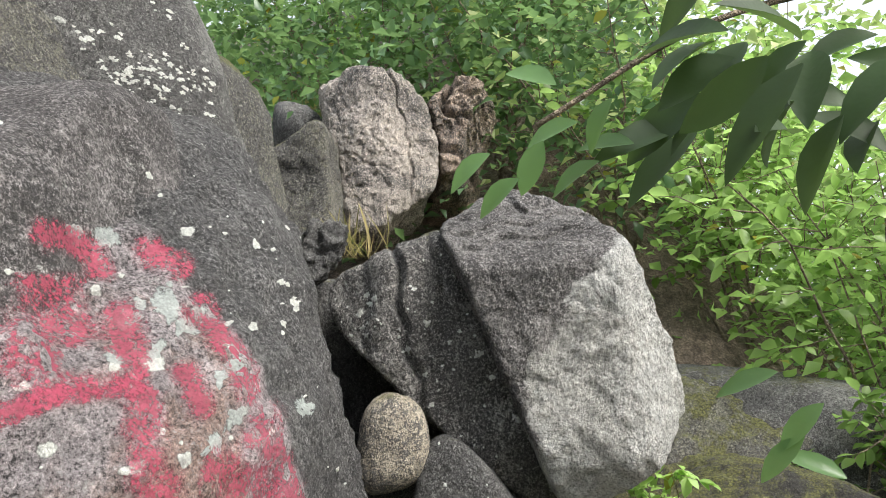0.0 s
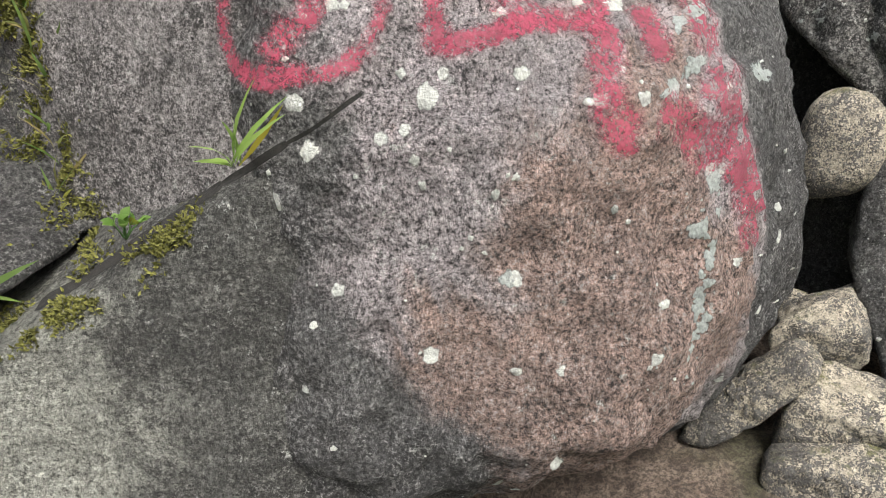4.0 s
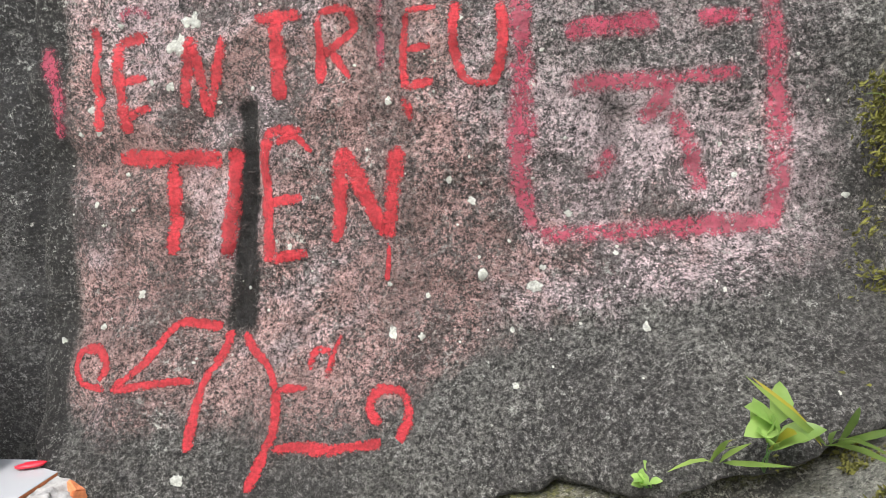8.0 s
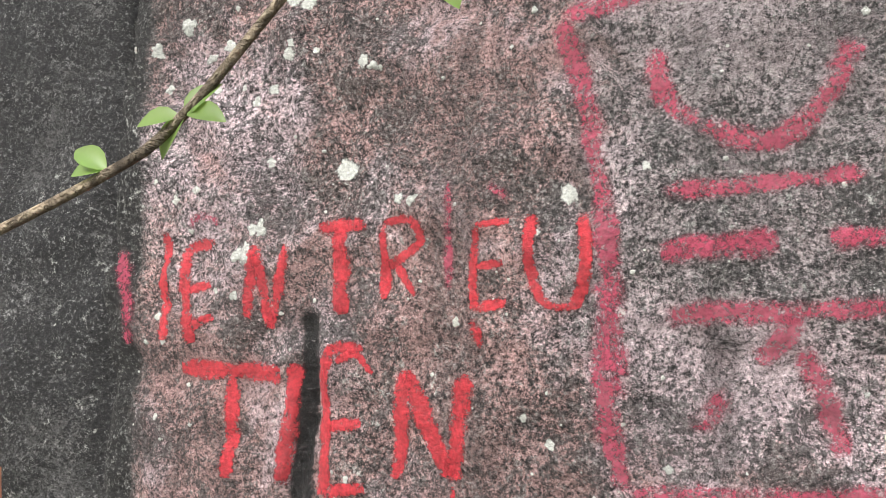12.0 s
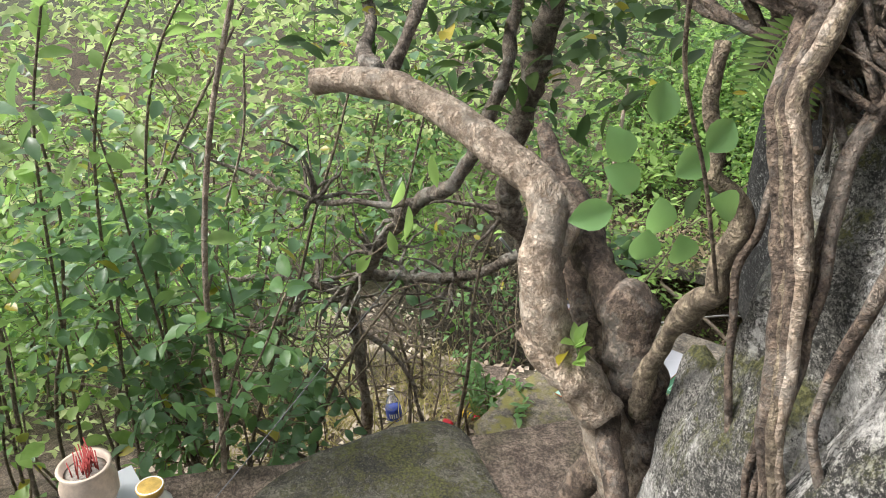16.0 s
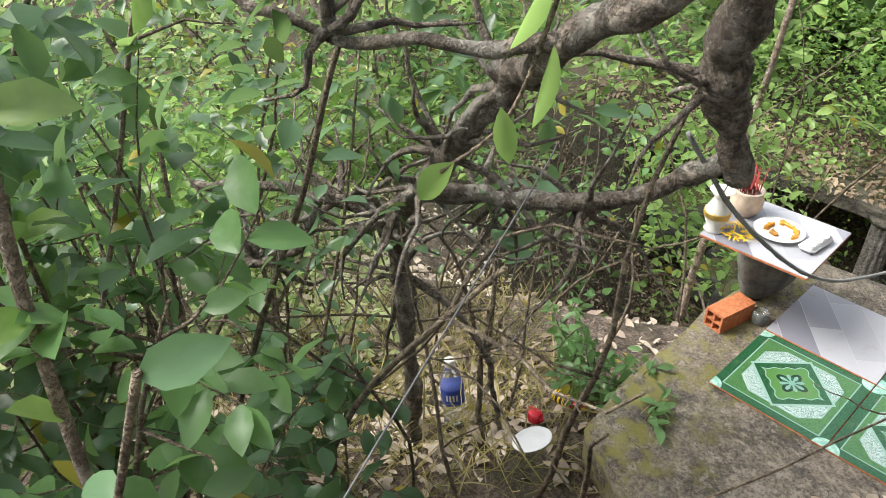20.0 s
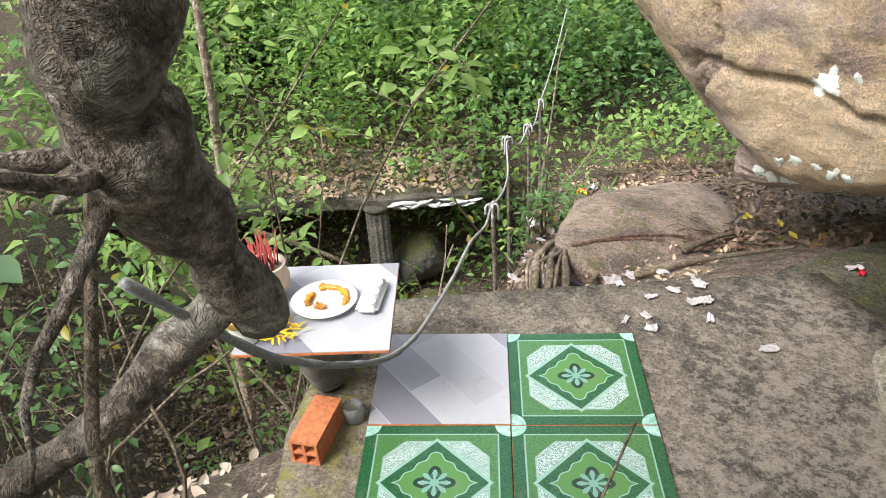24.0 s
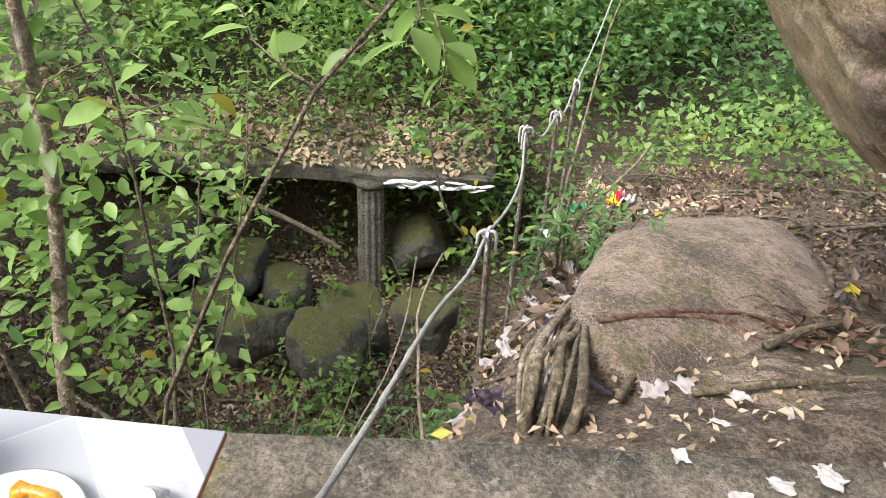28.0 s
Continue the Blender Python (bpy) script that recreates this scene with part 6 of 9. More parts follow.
for i, (x, y, w, m, what) in enumerate(((-2.90, 2.80, 0.035, PAPER_WHITE, "white paper scrap"), (-2.87, 2.70, 0.045, PAPER_WHITE, "torn white paper"), (-2.84, 2.72, 0.03, PAPER_WHITE, "white paper scrap"), (-2.80, 2.63, 0.028, PAPER_WHITE, "white paper scrap"), (-2.74, 3.50, 0.05, PAPER, "sodden grey paper"), (-2.70, 3.56, 0.06, PAPER, "sodden grey paper"),
                                     (-2.49, 3.28, 0.04, PAPER, "sodden grey paper"), (-2.46, 3.25, 0.025, PLASTIC_RED, "red foil scrap"), (-3.38, 3.17, 0.09, PAPER, "pinkish sodden sheet"), (-3.30, 3.22, 0.06, PAPER, "pinkish sodden sheet"), (-2.98, 3.12, 0.03, CLAY, "curled brown leaf"), (-2.60, 2.58, 0.035, PAPER_WHITE, "white paper scrap"))):
    crumple((x, y, lie_on(x, y, -1.04 if y < 2.9 else -1.6, -0.95) + 0.004), (w * 0.75, w * 0.42, 0.006), m, what + " lying on the rock", 500 + i, 37 * i)
# heap of sodden paper and bags in the gully
for i in range(130):
    x = -4.15 + rng.gauss(0, 0.30)
    y = 3.55 + rng.gauss(0, 0.55)
    z = ground_z(x, y)
    crumple((x, y, z + 0.01 + 0.03 * rng.random()), (rng.uniform(0.015, 0.05), rng.uniform(0.010, 0.026), rng.uniform(0.004, 0.014)), rng.choice([PAPER, PAPER, PAPER, PLASTIC_DARK]), "sodden crumpled paper litter in the gully", 340 + i, rng.uniform(0, 180))
for i, (x, y, z, m, q) in enumerate(((-4.90, 5.29, -2.58, PLASTIC_RED, 0.075), (-4.86, 5.36, -2.60, PLASTIC_GREEN, 0.05), (-4.98, 5.22, -2.64, PAPER_WHITE, 0.07), (-4.75, 5.75, -2.55, PLASTIC_RED, 0.06), (-4.72, 5.55, -2.55, PLASTIC_YELLOW, 0.05), (-4.65, 5.62, -2.55, PAPER_WHITE, 0.05))):
    crumple((x, y, max(ground_z(x, y) + 0.02, z)), (q, q * 0.8, 0.05), m, "bright plastic litter beside the path", 390 + i, 40 * i)
for i in range(16):
    x, y = 2.75 + rng.gauss(0, 0.18), -0.85 + rng.gauss(0, 0.22)
    crumple((x, y, ground_z(x, y) + 0.02), (rng.uniform(0.015, 0.05), rng.uniform(0.012, 0.03), rng.uniform(0.004, 0.012)), rng.choice([PAPER, PAPER, PAPER, PAPER, PAPER_WHITE, PLASTIC_DARK]), "crumpled packaging litter in front of the tile", 410 + i, rng.uniform(0, 180))
crumple((2.95, -0.98, ground_z(2.95, -0.98) + 0.02), (0.05, 0.03, 0.012), PLASTIC_RED, "crumpled red wrapper by the tile", 432)
crumple((2.87, -0.55, 0.45), (0.05, 0.03, 0.03), PAPER_WHITE, "crumpled tissue at the foot of the tile", 430)
crumple((2.86, -0.62, 0.44), (0.025, 0.02, 0.035), plain("aqua_plastic", (0.25, 0.55, 0.62), 0.4), "small aqua plastic cup at the foot of the tile", 431)


# ---- growing things ----
def wander(rng, start, aim, length, steps, loose=0.25, rise=0.0):
    """A crooked line from start towards aim."""
    p = np.array(start, float)
    d = np.array(aim, float)
    d /= np.linalg.norm(d)
    out = [p.copy()]
    for _ in range(steps):
        d = d + np.array([rng.gauss(0, loose), rng.gauss(0, loose), rng.gauss(0, loose) + rise])
        d /= np.linalg.norm(d)
        p = p + d * length / steps
        out.append(p.copy())
    return np.array(out)


def leafy(rng, soup, line, n, length, width, spread=0.9, start=0.15):
    """Leaves set along a twig, facing mostly upwards."""
    if n <= 0:
        return
    t = np.array([start + (1 - start) * (i + rng.random()) / n for i in range(n)]) * (len(line) - 1)
    i = np.clip(t.astype(int), 0, len(line) - 2)
    f = (t - i)[:, None]
    base = line[i] * (1 - f) + line[i + 1] * f
    along = line[i + 1] - line[i]
    along = along / (np.linalg.norm(along, axis=1, keepdims=True) + 1e-9)
    side = np.array([[rng.gauss(0, 1), rng.gauss(0, 1), rng.gauss(-0.05, 0.5)] for _ in range(n)])
    side /= np.linalg.norm(side, axis=1, keepdims=True)
    way = along * 0.5 + side * spread
    up = np.array([[rng.gauss(0, 0.5), rng.gauss(0, 0.5), 1.0] for _ in range(n)])
    size = np.array([rng.uniform(0.6, 1.15) for _ in range(n)])
    soup.leaves(base, way, up, length * size, width * size, 0.16, 0.25)


def shrub(name, base, height, spread, stems, twigs, per_twig, leaf, mat, label, seed, bark=None, lean=(0, 0), thick=0.012, category="shrub", low=0.2, rot=0.0):
    """Several stems from one foot, each with side twigs that carry leaves."""
    rng = random.Random(seed)
    t = thing(name, pose(*base), label, category)
    crown = Soup()
    for _ in range(stems):
        wood = Soup()
        a = rng.uniform(0, 6.28)
        aim = (math.cos(a) * spread / height * rng.uniform(0.2, 1) + lean[0], math.sin(a) * spread / height * rng.uniform(0.2, 1) + lean[1], 1)
        line = wander(rng, (rng.gauss(0, 0.05), rng.gauss(0, 0.05), -0.12), aim, height * rng.uniform(0.75, 1.1), 9, 0.13)
        r = thick * rng.uniform(0.6, 1.1)
        wood.tube(line, np.linspace(r, r * 0.25, len(line)), 5)
        for _ in range(twigs):
            q = rng.uniform(low, 1.0) ** 0.8 * (len(line) - 1)
            i = min(int(q), len(line) - 2)
            p = line[i] + (line[i + 1] - line[i]) * (q - i)
            b = rng.uniform(0, 6.28)
            tw = wander(rng, p, (math.cos(b), math.sin(b), rng.uniform(-0.15, 0.7)), spread * rng.uniform(0.25, 0.75), 5, 0.25)
            wood.tube(tw, np.linspace(r * 0.35, r * 0.1, len(tw)), 4)
            leafy(rng, crown, tw, per_twig, leaf[0], leaf[1])
        part("stem", wood, bark or TWIG, t)
    part("crown", crown, mat, t)
    return t


def vine(name, points, radius, label, mat=None, leaves=0, leaf=(0.07, 0.04), leaf_mat=None, seed=1, category="branch", sides=8, bumpy=0.0, end=0.5):
    """One woody line through points, with a few leaves if wanted."""
    rng = random.Random(seed)
    line = spline(points, 0.03)
    t = thing(name, pose(*line[0]), label, category)
    w = Soup()
    w.tube(line - line[0], np.linspace(radius, radius * end, len(line)), sides, bumpy)
    part("stem", w, mat or TWIG, t)
    if leaves:
        lv = Soup()
        leafy(rng, lv, line - line[0], leaves, leaf[0], leaf[1], 0.9, 0.05)
        part("foliage", lv, leaf_mat or LEAF_MID, t)
    return t


def big_leaves(t, specs, mat, name="leaf"):
    """Single large leaves as parts: (base, direction, normal, length, width)."""
    for b, d, n, ln, wd in specs:
        s = Soup()
        s.leaves([b], [d], [n], ln, wd, 0.24, 0.22, fine=True)
        part(name, s, mat, t)


def foliage(name, rng_seed, n, sampler, leaf, mat, label, category="foliage", simple=False):
    rng = np.random.default_rng(rng_seed)
    p = sampler(rng, n)
    p = p[np.hypot(p[:, 0] + 1.60, p[:, 1] - 0.10) > 0.66]
    n = len(p)
    way = rng.normal(0, 1, (n, 3)) * (1, 1, 0.5)
    up = rng.normal(0, 0.45, (n, 3)) + (0, 0, 1)
    size = rng.uniform(0.6, 1.3, n)
    s = Soup()
    s.leaves(p, way, up, leaf[0] * size, leaf[1] * size, simple=simple)
    tagged(part(name, s, mat), label, category, kind="stuff")


# ---- the leaning tree by the altar ----
tree = thing("tree", pose(-1.36, 0.74, 0.10), "leaning pale-barked tree whose roots clasp the boulder", "tree")
o = np.array([-1.36, 0.74, 0.10])


def limb(name, points, radii, parent, mat, label="", sides=14, bumpy=0.06, step=0.02, origin=o, gnarl=0.006):
    line = spline(points, step)
    line = line + np.array([[noise.noise((q * 9).tolist()), noise.noise((q * 9 + 5).tolist()), noise.noise((q * 9 - 5).tolist())] for q in line]) * gnarl
    r = np.interp(np.linspace(0, 1, len(line)), np.linspace(0, 1, len(radii)), radii)
    r = r * np.array([1 + 0.22 * noise.noise((q * 8).tolist()) + gnarl * 14 * noise.noise((q * 24).tolist()) for q in line])
    s = Soup()
    s.tube(line - origin, r, sides, bumpy)
    return part(name, s, mat, parent, label)


limb("trunk", [(-1.30, 0.82, -0.15), (-1.34, 0.75, 0.15), (-1.40, 0.66, 0.38), (-1.46, 0.58, 0.52), (-1.53, 0.575, 0.65), (-1.625, 0.62, 0.78), (-1.75, 0.54, 0.86), (-1.93, 0.43, 0.93), (-2.03, 0.345, 0.965), (-2.10, 0.26, 0.97), (-2.15, 0.20, 0.965), (-2.20, 0.14, 0.955)],
     [0.085, 0.080, 0.070, 0.058, 0.050, 0.054, 0.050, 0.045, 0.044, 0.042, 0.040, 0.037], tree, BARK, "pale flaking bark", 20, 0.025)
limb("root_knob", [(-1.50, 0.52, 0.52), (-1.45, 0.55, 0.49), (-1.40, 0.61, 0.44), (-1.33, 0.68, 0.36)], [0.018, 0.036, 0.05, 0.05], tree, BARK, "knotted swelling at the foot of the trunk", 16, 0.08, gnarl=0.02)
limb("branch_stub", [(-1.625, 0.635, 0.80), (-1.588, 0.672, 0.760), (-1.562, 0.662, 0.715), (-1.535, 0.622, 0.668), (-1.515, 0.585, 0.61), (-1.47, 0.575, 0.54)], [0.030, 0.022, 0.019, 0.022, 0.026, 0.02], tree, BARK)
limb("branch", [(-2.10, 0.30, 0.99), (-2.20, 0.28, 1.03), (-2.34, 0.32, 1.10), (-2.6, 0.3, 1.3)], [0.026, 0.020, 0.014, 0.006], tree, BARK_DARK)
limb("branch", [(-2.10, 0.33, 0.98), (-2.12, 0.40, 1.10), (-2.3, 0.5, 1.3), (-2.35, 0.45, 1.7)], [0.020, 0.016, 0.012, 0.006], tree, BARK_DARK)
for pts, rad in (
    ([(-1.203, 0.744, 1.2), (-1.186, 0.73, 1.112), (-1.166, 0.742, 1.029), (-1.158, 0.74, 0.987), (-1.144, 0.781, 0.951), (-1.139, 0.784, 0.895), (-1.139, 0.763, 0.816), (-1.141, 0.762, 0.773), (-1.211, 0.766, 0.711), (-1.272, 0.759, 0.601), (-1.327, 0.761, 0.483), (-1.338, 0.749, 0.361)], [0.015, 0.013, 0.014, 0.016, 0.020, 0.019, 0.022, 0.026, 0.018, 0.021, 0.026, 0.03]),
    ([(-1.40, 0.70, 0.36), (-1.25, 0.66, 0.28), (-1.10, 0.64, 0.1), (-1.12, 0.62, -0.2), (-1.1, 0.6, -0.45)], [0.045, 0.035, 0.03, 0.022, 0.02]),
    ([(-1.36, 0.72, 0.25), (-1.42, 0.62, 0.0), (-1.40, 0.55, -0.25), (-1.46, 0.50, -0.45)], [0.06, 0.05, 0.04, 0.02]),
    ([(-0.95, 0.66, 0.35), (-0.90, 0.62, 0.2), (-0.98, 0.60, 0.02), (-0.95, 0.58, -0.35)], [0.012, 0.012, 0.01, 0.008]),
):
    limb("root", pts, [q * (0.75 if q > 0.028 else 1) for q in rad], tree, TWIG if rad[0] < 0.02 else (ROOT if rad[0] > 0.034 else BARK), sides=10, bumpy=0.03, gnarl=0.012)
# the fibrous root that runs down the rock, a bundle of strands
BUNDLE = np.array([(-1.20, 1.02, 1.42), (-1.12, 0.88, 1.28), (-1.06, 0.785, 1.16), (-1.02, 0.775, 1.06), (-0.975, 0.765, 0.95), (-0.93, 0.75, 0.83), (-0.885, 0.73, 0.70), (-0.85, 0.71, 0.56), (-0.84, 0.70, 0.35), (-0.85, 0.69, -0.3)])
strand = random.Random(16)
for i in range(9):
    a, q = i * 0.7, strand.uniform(0.010, 0.026)
    drift = np.array([[math.cos(a + 0.25 * n) * q * 1.1 + strand.gauss(0, 0.004), math.sin(a + 0.25 * n) * q * 0.5 - 0.004, 0] for n in range(len(BUNDLE))]) * np.linspace(1.5, 0.35, len(BUNDLE))[:, None]
    limb("root", [tuple(v) for v in BUNDLE + drift], [strand.uniform(0.010, 0.016)] * 3 + [strand.uniform(0.007, 0.012)] * 3, tree, strand.choice([ROOT, ROOT, TWIG, BARK]), sides=8, bumpy=0.08, gnarl=0.010)
rng = random.Random(15)
for i in range(4):
    x = -1.10 + 0.09 * i + rng.gauss(0, 0.03)
    y = 0.80 - 0.10 * max(0, x + 1.05)
    z1 = rng.uniform(-0.3, 0.5)
    limb("root", [(x - 0.1, y + 0.16, 1.22), (x - 0.03, y + 0.03, 1.0), (x + rng.gauss(0, 0.03), y - 0.03, 0.75), (x + rng.gauss(0.03, 0.05), y - 0.05, 0.45), (x + rng.gauss(0.04, 0.06), y - 0.06, z1)], [0.012, 0.010, 0.008, 0.007, 0.005], tree, rng.choice([ROOT, TWIG]), sides=6, bumpy=0.03, gnarl=0.014)
rng = random.Random(5)
mass = Soup()
for i in range(70):
    a = np.array([-1.75 + rng.gauss(0, 0.12), 0.80 + rng.gauss(0, 0.12), 1.72 + rng.gauss(0, 0.12)])
    b = np.array([-1.36 + rng.gauss(0, 0.07), 0.86 + rng.gauss(0, 0.06), 1.36 + rng.gauss(0, 0.06)])
    c = np.array([-1.12 + rng.gauss(0, 0.07), 0.91 + rng.gauss(0, 0.04), 1.20 + rng.gauss(0, 0.05)])
    e = c + np.array([rng.gauss(0.06, 0.08), rng.gauss(0.02, 0.03), -rng.uniform(0.02, 0.14)])
    line = spline([a, b, c, e], 0.05) - o
    r0 = rng.choice([0.022, 0.014, 0.009, 0.006])
    mass.tube(line, np.linspace(r0, r0 * 0.3, len(line)), 7, 0.1)
limb("root", [(-1.927, 0.70, 0.856), (-1.813, 0.71, 0.779), (-1.69, 0.72, 0.704), (-1.582, 0.72, 0.637), (-1.494, 0.74, 0.569), (-1.417, 0.77, 0.501), (-1.30, 0.80, -0.1)], [0.020, 0.036, 0.050, 0.060, 0.062, 0.055, 0.05], tree, ROOT, gnarl=0.02)
limb("root", [(-1.70, 0.66, 0.62), (-1.60, 0.70, 0.56), (-1.50, 0.74, 0.46), (-1.42, 0.78, 0.30), (-1.38, 0.80, -0.05)], [0.030, 0.048, 0.055, 0.06, 0.05], tree, ROOT, gnarl=0.02)
limb("old_trunk", [(-2.15, 0.86, 2.05), (-1.80, 0.86, 1.74), (-1.50, 0.90, 1.50), (-1.22, 0.93, 1.32), (-1.08, 0.94, 1.18)], [0.10, 0.10, 0.105, 0.09, 0.05], tree, ROOT, "dark old trunk lying over the boulder", sides=18, gnarl=0.03)
part("root_mass", mass, ROOT, tree, "dark tangled mass of old roots")
crown = Soup()
for i in range(38):
    p = np.array([-2.3 + rng.gauss(0, 0.45), 0.75 + rng.gauss(0, 0.40), 1.75 + rng.gauss(0, 0.28)])
    tw = wander(rng, p, (rng.gauss(0, 1), rng.gauss(0, 1), 0.2), 0.4, 5, 0.3)
    leafy(rng, crown, tw - o, 12, 0.085, 0.045)
part("crown", crown, LEAF_DARK, tree)

# ---- gnarled tree over the drop ----
old = thing("tree", pose(-3.40, 0.30, -1.45), "gnarled dark-barked tree tangled over the drop", "tree")
o2 = np.array([-3.40, 0.30, -1.45])
for pts, rad in (
    ([(-3.40, 0.30, -1.55), (-3.38, 0.30, -0.95), (-3.43, 0.28, -0.62), (-3.40, 0.26, -0.40), (-3.15, 0.32, -0.15), (-2.98, 0.36, 0.02), (-2.80, 0.44, 0.25), (-2.62, 0.50, 0.40), (-2.47, 0.62, 0.55), (-2.42, 0.74, 0.85), (-2.5, 0.85, 1.4)], [0.06, 0.05, 0.055, 0.06, 0.05, 0.055, 0.045, 0.05, 0.045, 0.035, 0.015]),
    ([(-3.42, 0.26, -0.40), (-3.48, 0.10, -0.36), (-3.55, -0.10, -0.33), (-3.62, -0.35, -0.33)], [0.045, 0.035, 0.032, 0.022]),
    ([(-3.48, 0.02, -0.36), (-3.45, -0.04, -0.50), (-3.48, -0.16, -0.55), (-3.55, -0.38, -0.56)], [0.035, 0.03, 0.028, 0.02]),
    ([(-2.62, 0.50, 0.40), (-2.72, 0.35, 0.36), (-2.84, 0.12, 0.36), (-2.95, -0.15, 0.45), (-3.0, -0.4, 0.6)], [0.045, 0.035, 0.03, 0.02, 0.012]),
    ([(-3.15, 0.32, -0.15), (-3.10, 0.52, -0.18), (-3.05, 0.72, -0.18), (-2.99, 0.88, -0.12), (-2.95, 1.02, -0.03)], [0.05, 0.045, 0.045, 0.042, 0.045]),
    ([(-2.92, 1.04, -0.06), (-2.90, 0.98, 0.08), (-2.86, 0.92, 0.26), (-2.80, 0.90, 0.45), (-2.7, 0.95, 0.85), (-2.6, 1.1, 1.5)], [0.040, 0.060, 0.055, 0.055, 0.05, 0.03]),
    ([(-3.43, 0.28, -0.62), (-3.36, 0.45, -0.75), (-3.3, 0.55, -0.95), (-3.34, 0.62, -1.4)], [0.03, 0.022, 0.018, 0.02]),
):
    limb("limb", pts, [q * (0.36 if pts[-1] == (-3.0, -0.4, 0.6) else 0.85 if pts[-1] == (-2.6, 1.1, 1.5) else 0.56) for q in rad], old, BARK_DARK, sides=12, bumpy=0.04, origin=o2, gnarl=0.020)
rng = random.Random(23)
LIMB_POINTS = ((-3.40, 0.26, -0.40), (-3.15, 0.32, -0.15), (-2.98, 0.36, 0.02), (-2.80, 0.44, 0.25), (-3.48, 0.10, -0.36), (-3.48, -0.16, -0.55), (-3.10, 0.52, -0.18), (-3.05, 0.72, -0.18), (-2.88, 0.92, 0.2), (-2.84, 0.12, 0.36), (-3.43, 0.28, -0.62))
for p in LIMB_POINTS:
    for _ in range(9):
        d = (rng.gauss(-0.5, 0.7), rng.gauss(-0.3, 0.7), rng.gauss(0.1, 0.7))
        tw = wander(rng, p, d, rng.uniform(0.18, 0.5), 7, 0.28)
        if tw[-1][1] > 0.75 and tw[-1][0] > -2.9:
            continue
        s = Soup()
        s.tube(tw - o2, np.linspace(rng.uniform(0.007, 0.014), 0.002, len(tw)), 6)
        part("twig", s, BARK_DARK, old)
rng = random.Random(21)
sticks = Soup()
for i in range(80):
    x, y = rng.uniform(-4.6, -2.75), rng.uniform(-1.0, 1.15)
    z = ground_z(x, y)
    if y > 0.7 and x > -3.7:
        continue
    line = wander(rng, (x, y, z - 0.05), (rng.gauss(0, 0.35), rng.gauss(0, 0.35), 1), rng.uniform(0.7, 1.9), 9, 0.14)
    r = rng.choice([0.013, 0.009, 0.007, 0.005])
    sticks.tube(line - o2, np.linspace(r, r * 0.4, len(line)), 5)
    for _ in range(2):
        j = rng.randrange(3, 9)
        br = wander(rng, line[j], (rng.gauss(0, 1), rng.gauss(0, 1), 0.5), rng.uniform(0.2, 0.6), 5, 0.25)
        sticks.tube(br - o2, np.linspace(r * 0.5, r * 0.15, len(br)), 4)
part("sucker", sticks, TWIG, old, "thicket of thin dark stems")["kind"] = "stuff"
crown = Soup()
for i in range(52):
    p = np.array([-3.1 + rng.gauss(0, 0.40), 0.05 + rng.gauss(0, 0.40), 0.35 + rng.gauss(0, 0.40)])
    if np.hypot(p[0] + 1.9, p[1] - 0.7) < 0.95 or (p[1] > 0.55 and p[0] > -3.2):
        continue
    tw = wander(rng, p, (rng.gauss(0, 1), rng.gauss(0, 1), 0.1), 0.35, 5, 0.3)
    leafy(rng, crown, tw - o2, 8, 0.085, 0.042)
part("crown", crown, LEAF_DARK, old)
# the long hanging leaves
twig = thing("branch", pose(-2.50, 0.50, 0.40), "hanging twig with long curled yellow-green leaves", "branch")
s = Soup()
s.tube(spline([(0, 0, 0.35), (-0.02, -0.06, 0.1), (-0.05, -0.12, -0.1), (-0.08, -0.22, -0.2)], 0.03), 0.004, 6)
part("stem", s, TWIG, twig)
big_leaves(twig, [((-0.03, -0.06, 0.02), (-0.05, -0.02, -1), (1, 0.3, 0), 0.15, 0.036), ((0.02, 0.02, 0.22), (0.05, 0.05, -1), (1, -0.5, 0), 0.13, 0.038), ((-0.02, -0.08, 0.12), (-0.1, -0.25, -1), (1, 0.5, 0.1), 0.12, 0.042),
                  ((-0.05, -0.13, -0.08), (0.2, 0.15, -1), (1, -0.2, 0.2), 0.10, 0.038), ((-0.07, -0.2, -0.18), (-0.2, -0.5, -0.6), (0.7, 0, 0.7), 0.11, 0.05)], LEAF_BRIGHT)

# ---- bushes west of the shelf, near to far ----
WEST = (
    (-2.55, -0.35, 1.5, 0.55, 5, 10, 7, (0.085, 0.05), LEAF_MID, 201),
    (-2.45, -1.4, 2.3, 0.7, 6, 12, 7, (0.10, 0.058), LEAF_BRIGHT, 203),
    (-3.4, -1.9, 1.7, 0.8, 5, 10, 7, (0.09, 0.05), LEAF_BRIGHT, 205),
    (-4.5, -1.7, 2.2, 0.9, 6, 11, 8, (0.09, 0.05), LEAF_BRIGHT, 207),
    (-5.4, 1.6, 2.8, 0.9, 6, 12, 7, (0.08, 0.04), LEAF_MID, 211),
)
for x, y, h, sp, st, tw, per, lf, m, seed in WEST:
    if st:
        shrub("bush", (x, y, ground_z(x, y)), h, sp, st, tw, per, lf, m, "leafy green bush with thin stems on the slope", seed, thick=0.012)
shrub("bush", (-2.80, 0.02, ground_z(-2.80, 0.02)), 1.0, 0.42, 6, 8, 8, (0.078, 0.054), LEAF_DARK, "low bush with broad dark glossy leaves at the shelf's edge", 214, thick=0.009, low=0.5)
shrub("bush", (-2.62, -0.42, ground_z(-2.62, -0.42)), 1.5, 0.5, 5, 9, 7, (0.080, 0.048), LEAF_DARK, "dark glossy bush in front of the thicket", 215, thick=0.009, low=0.4)
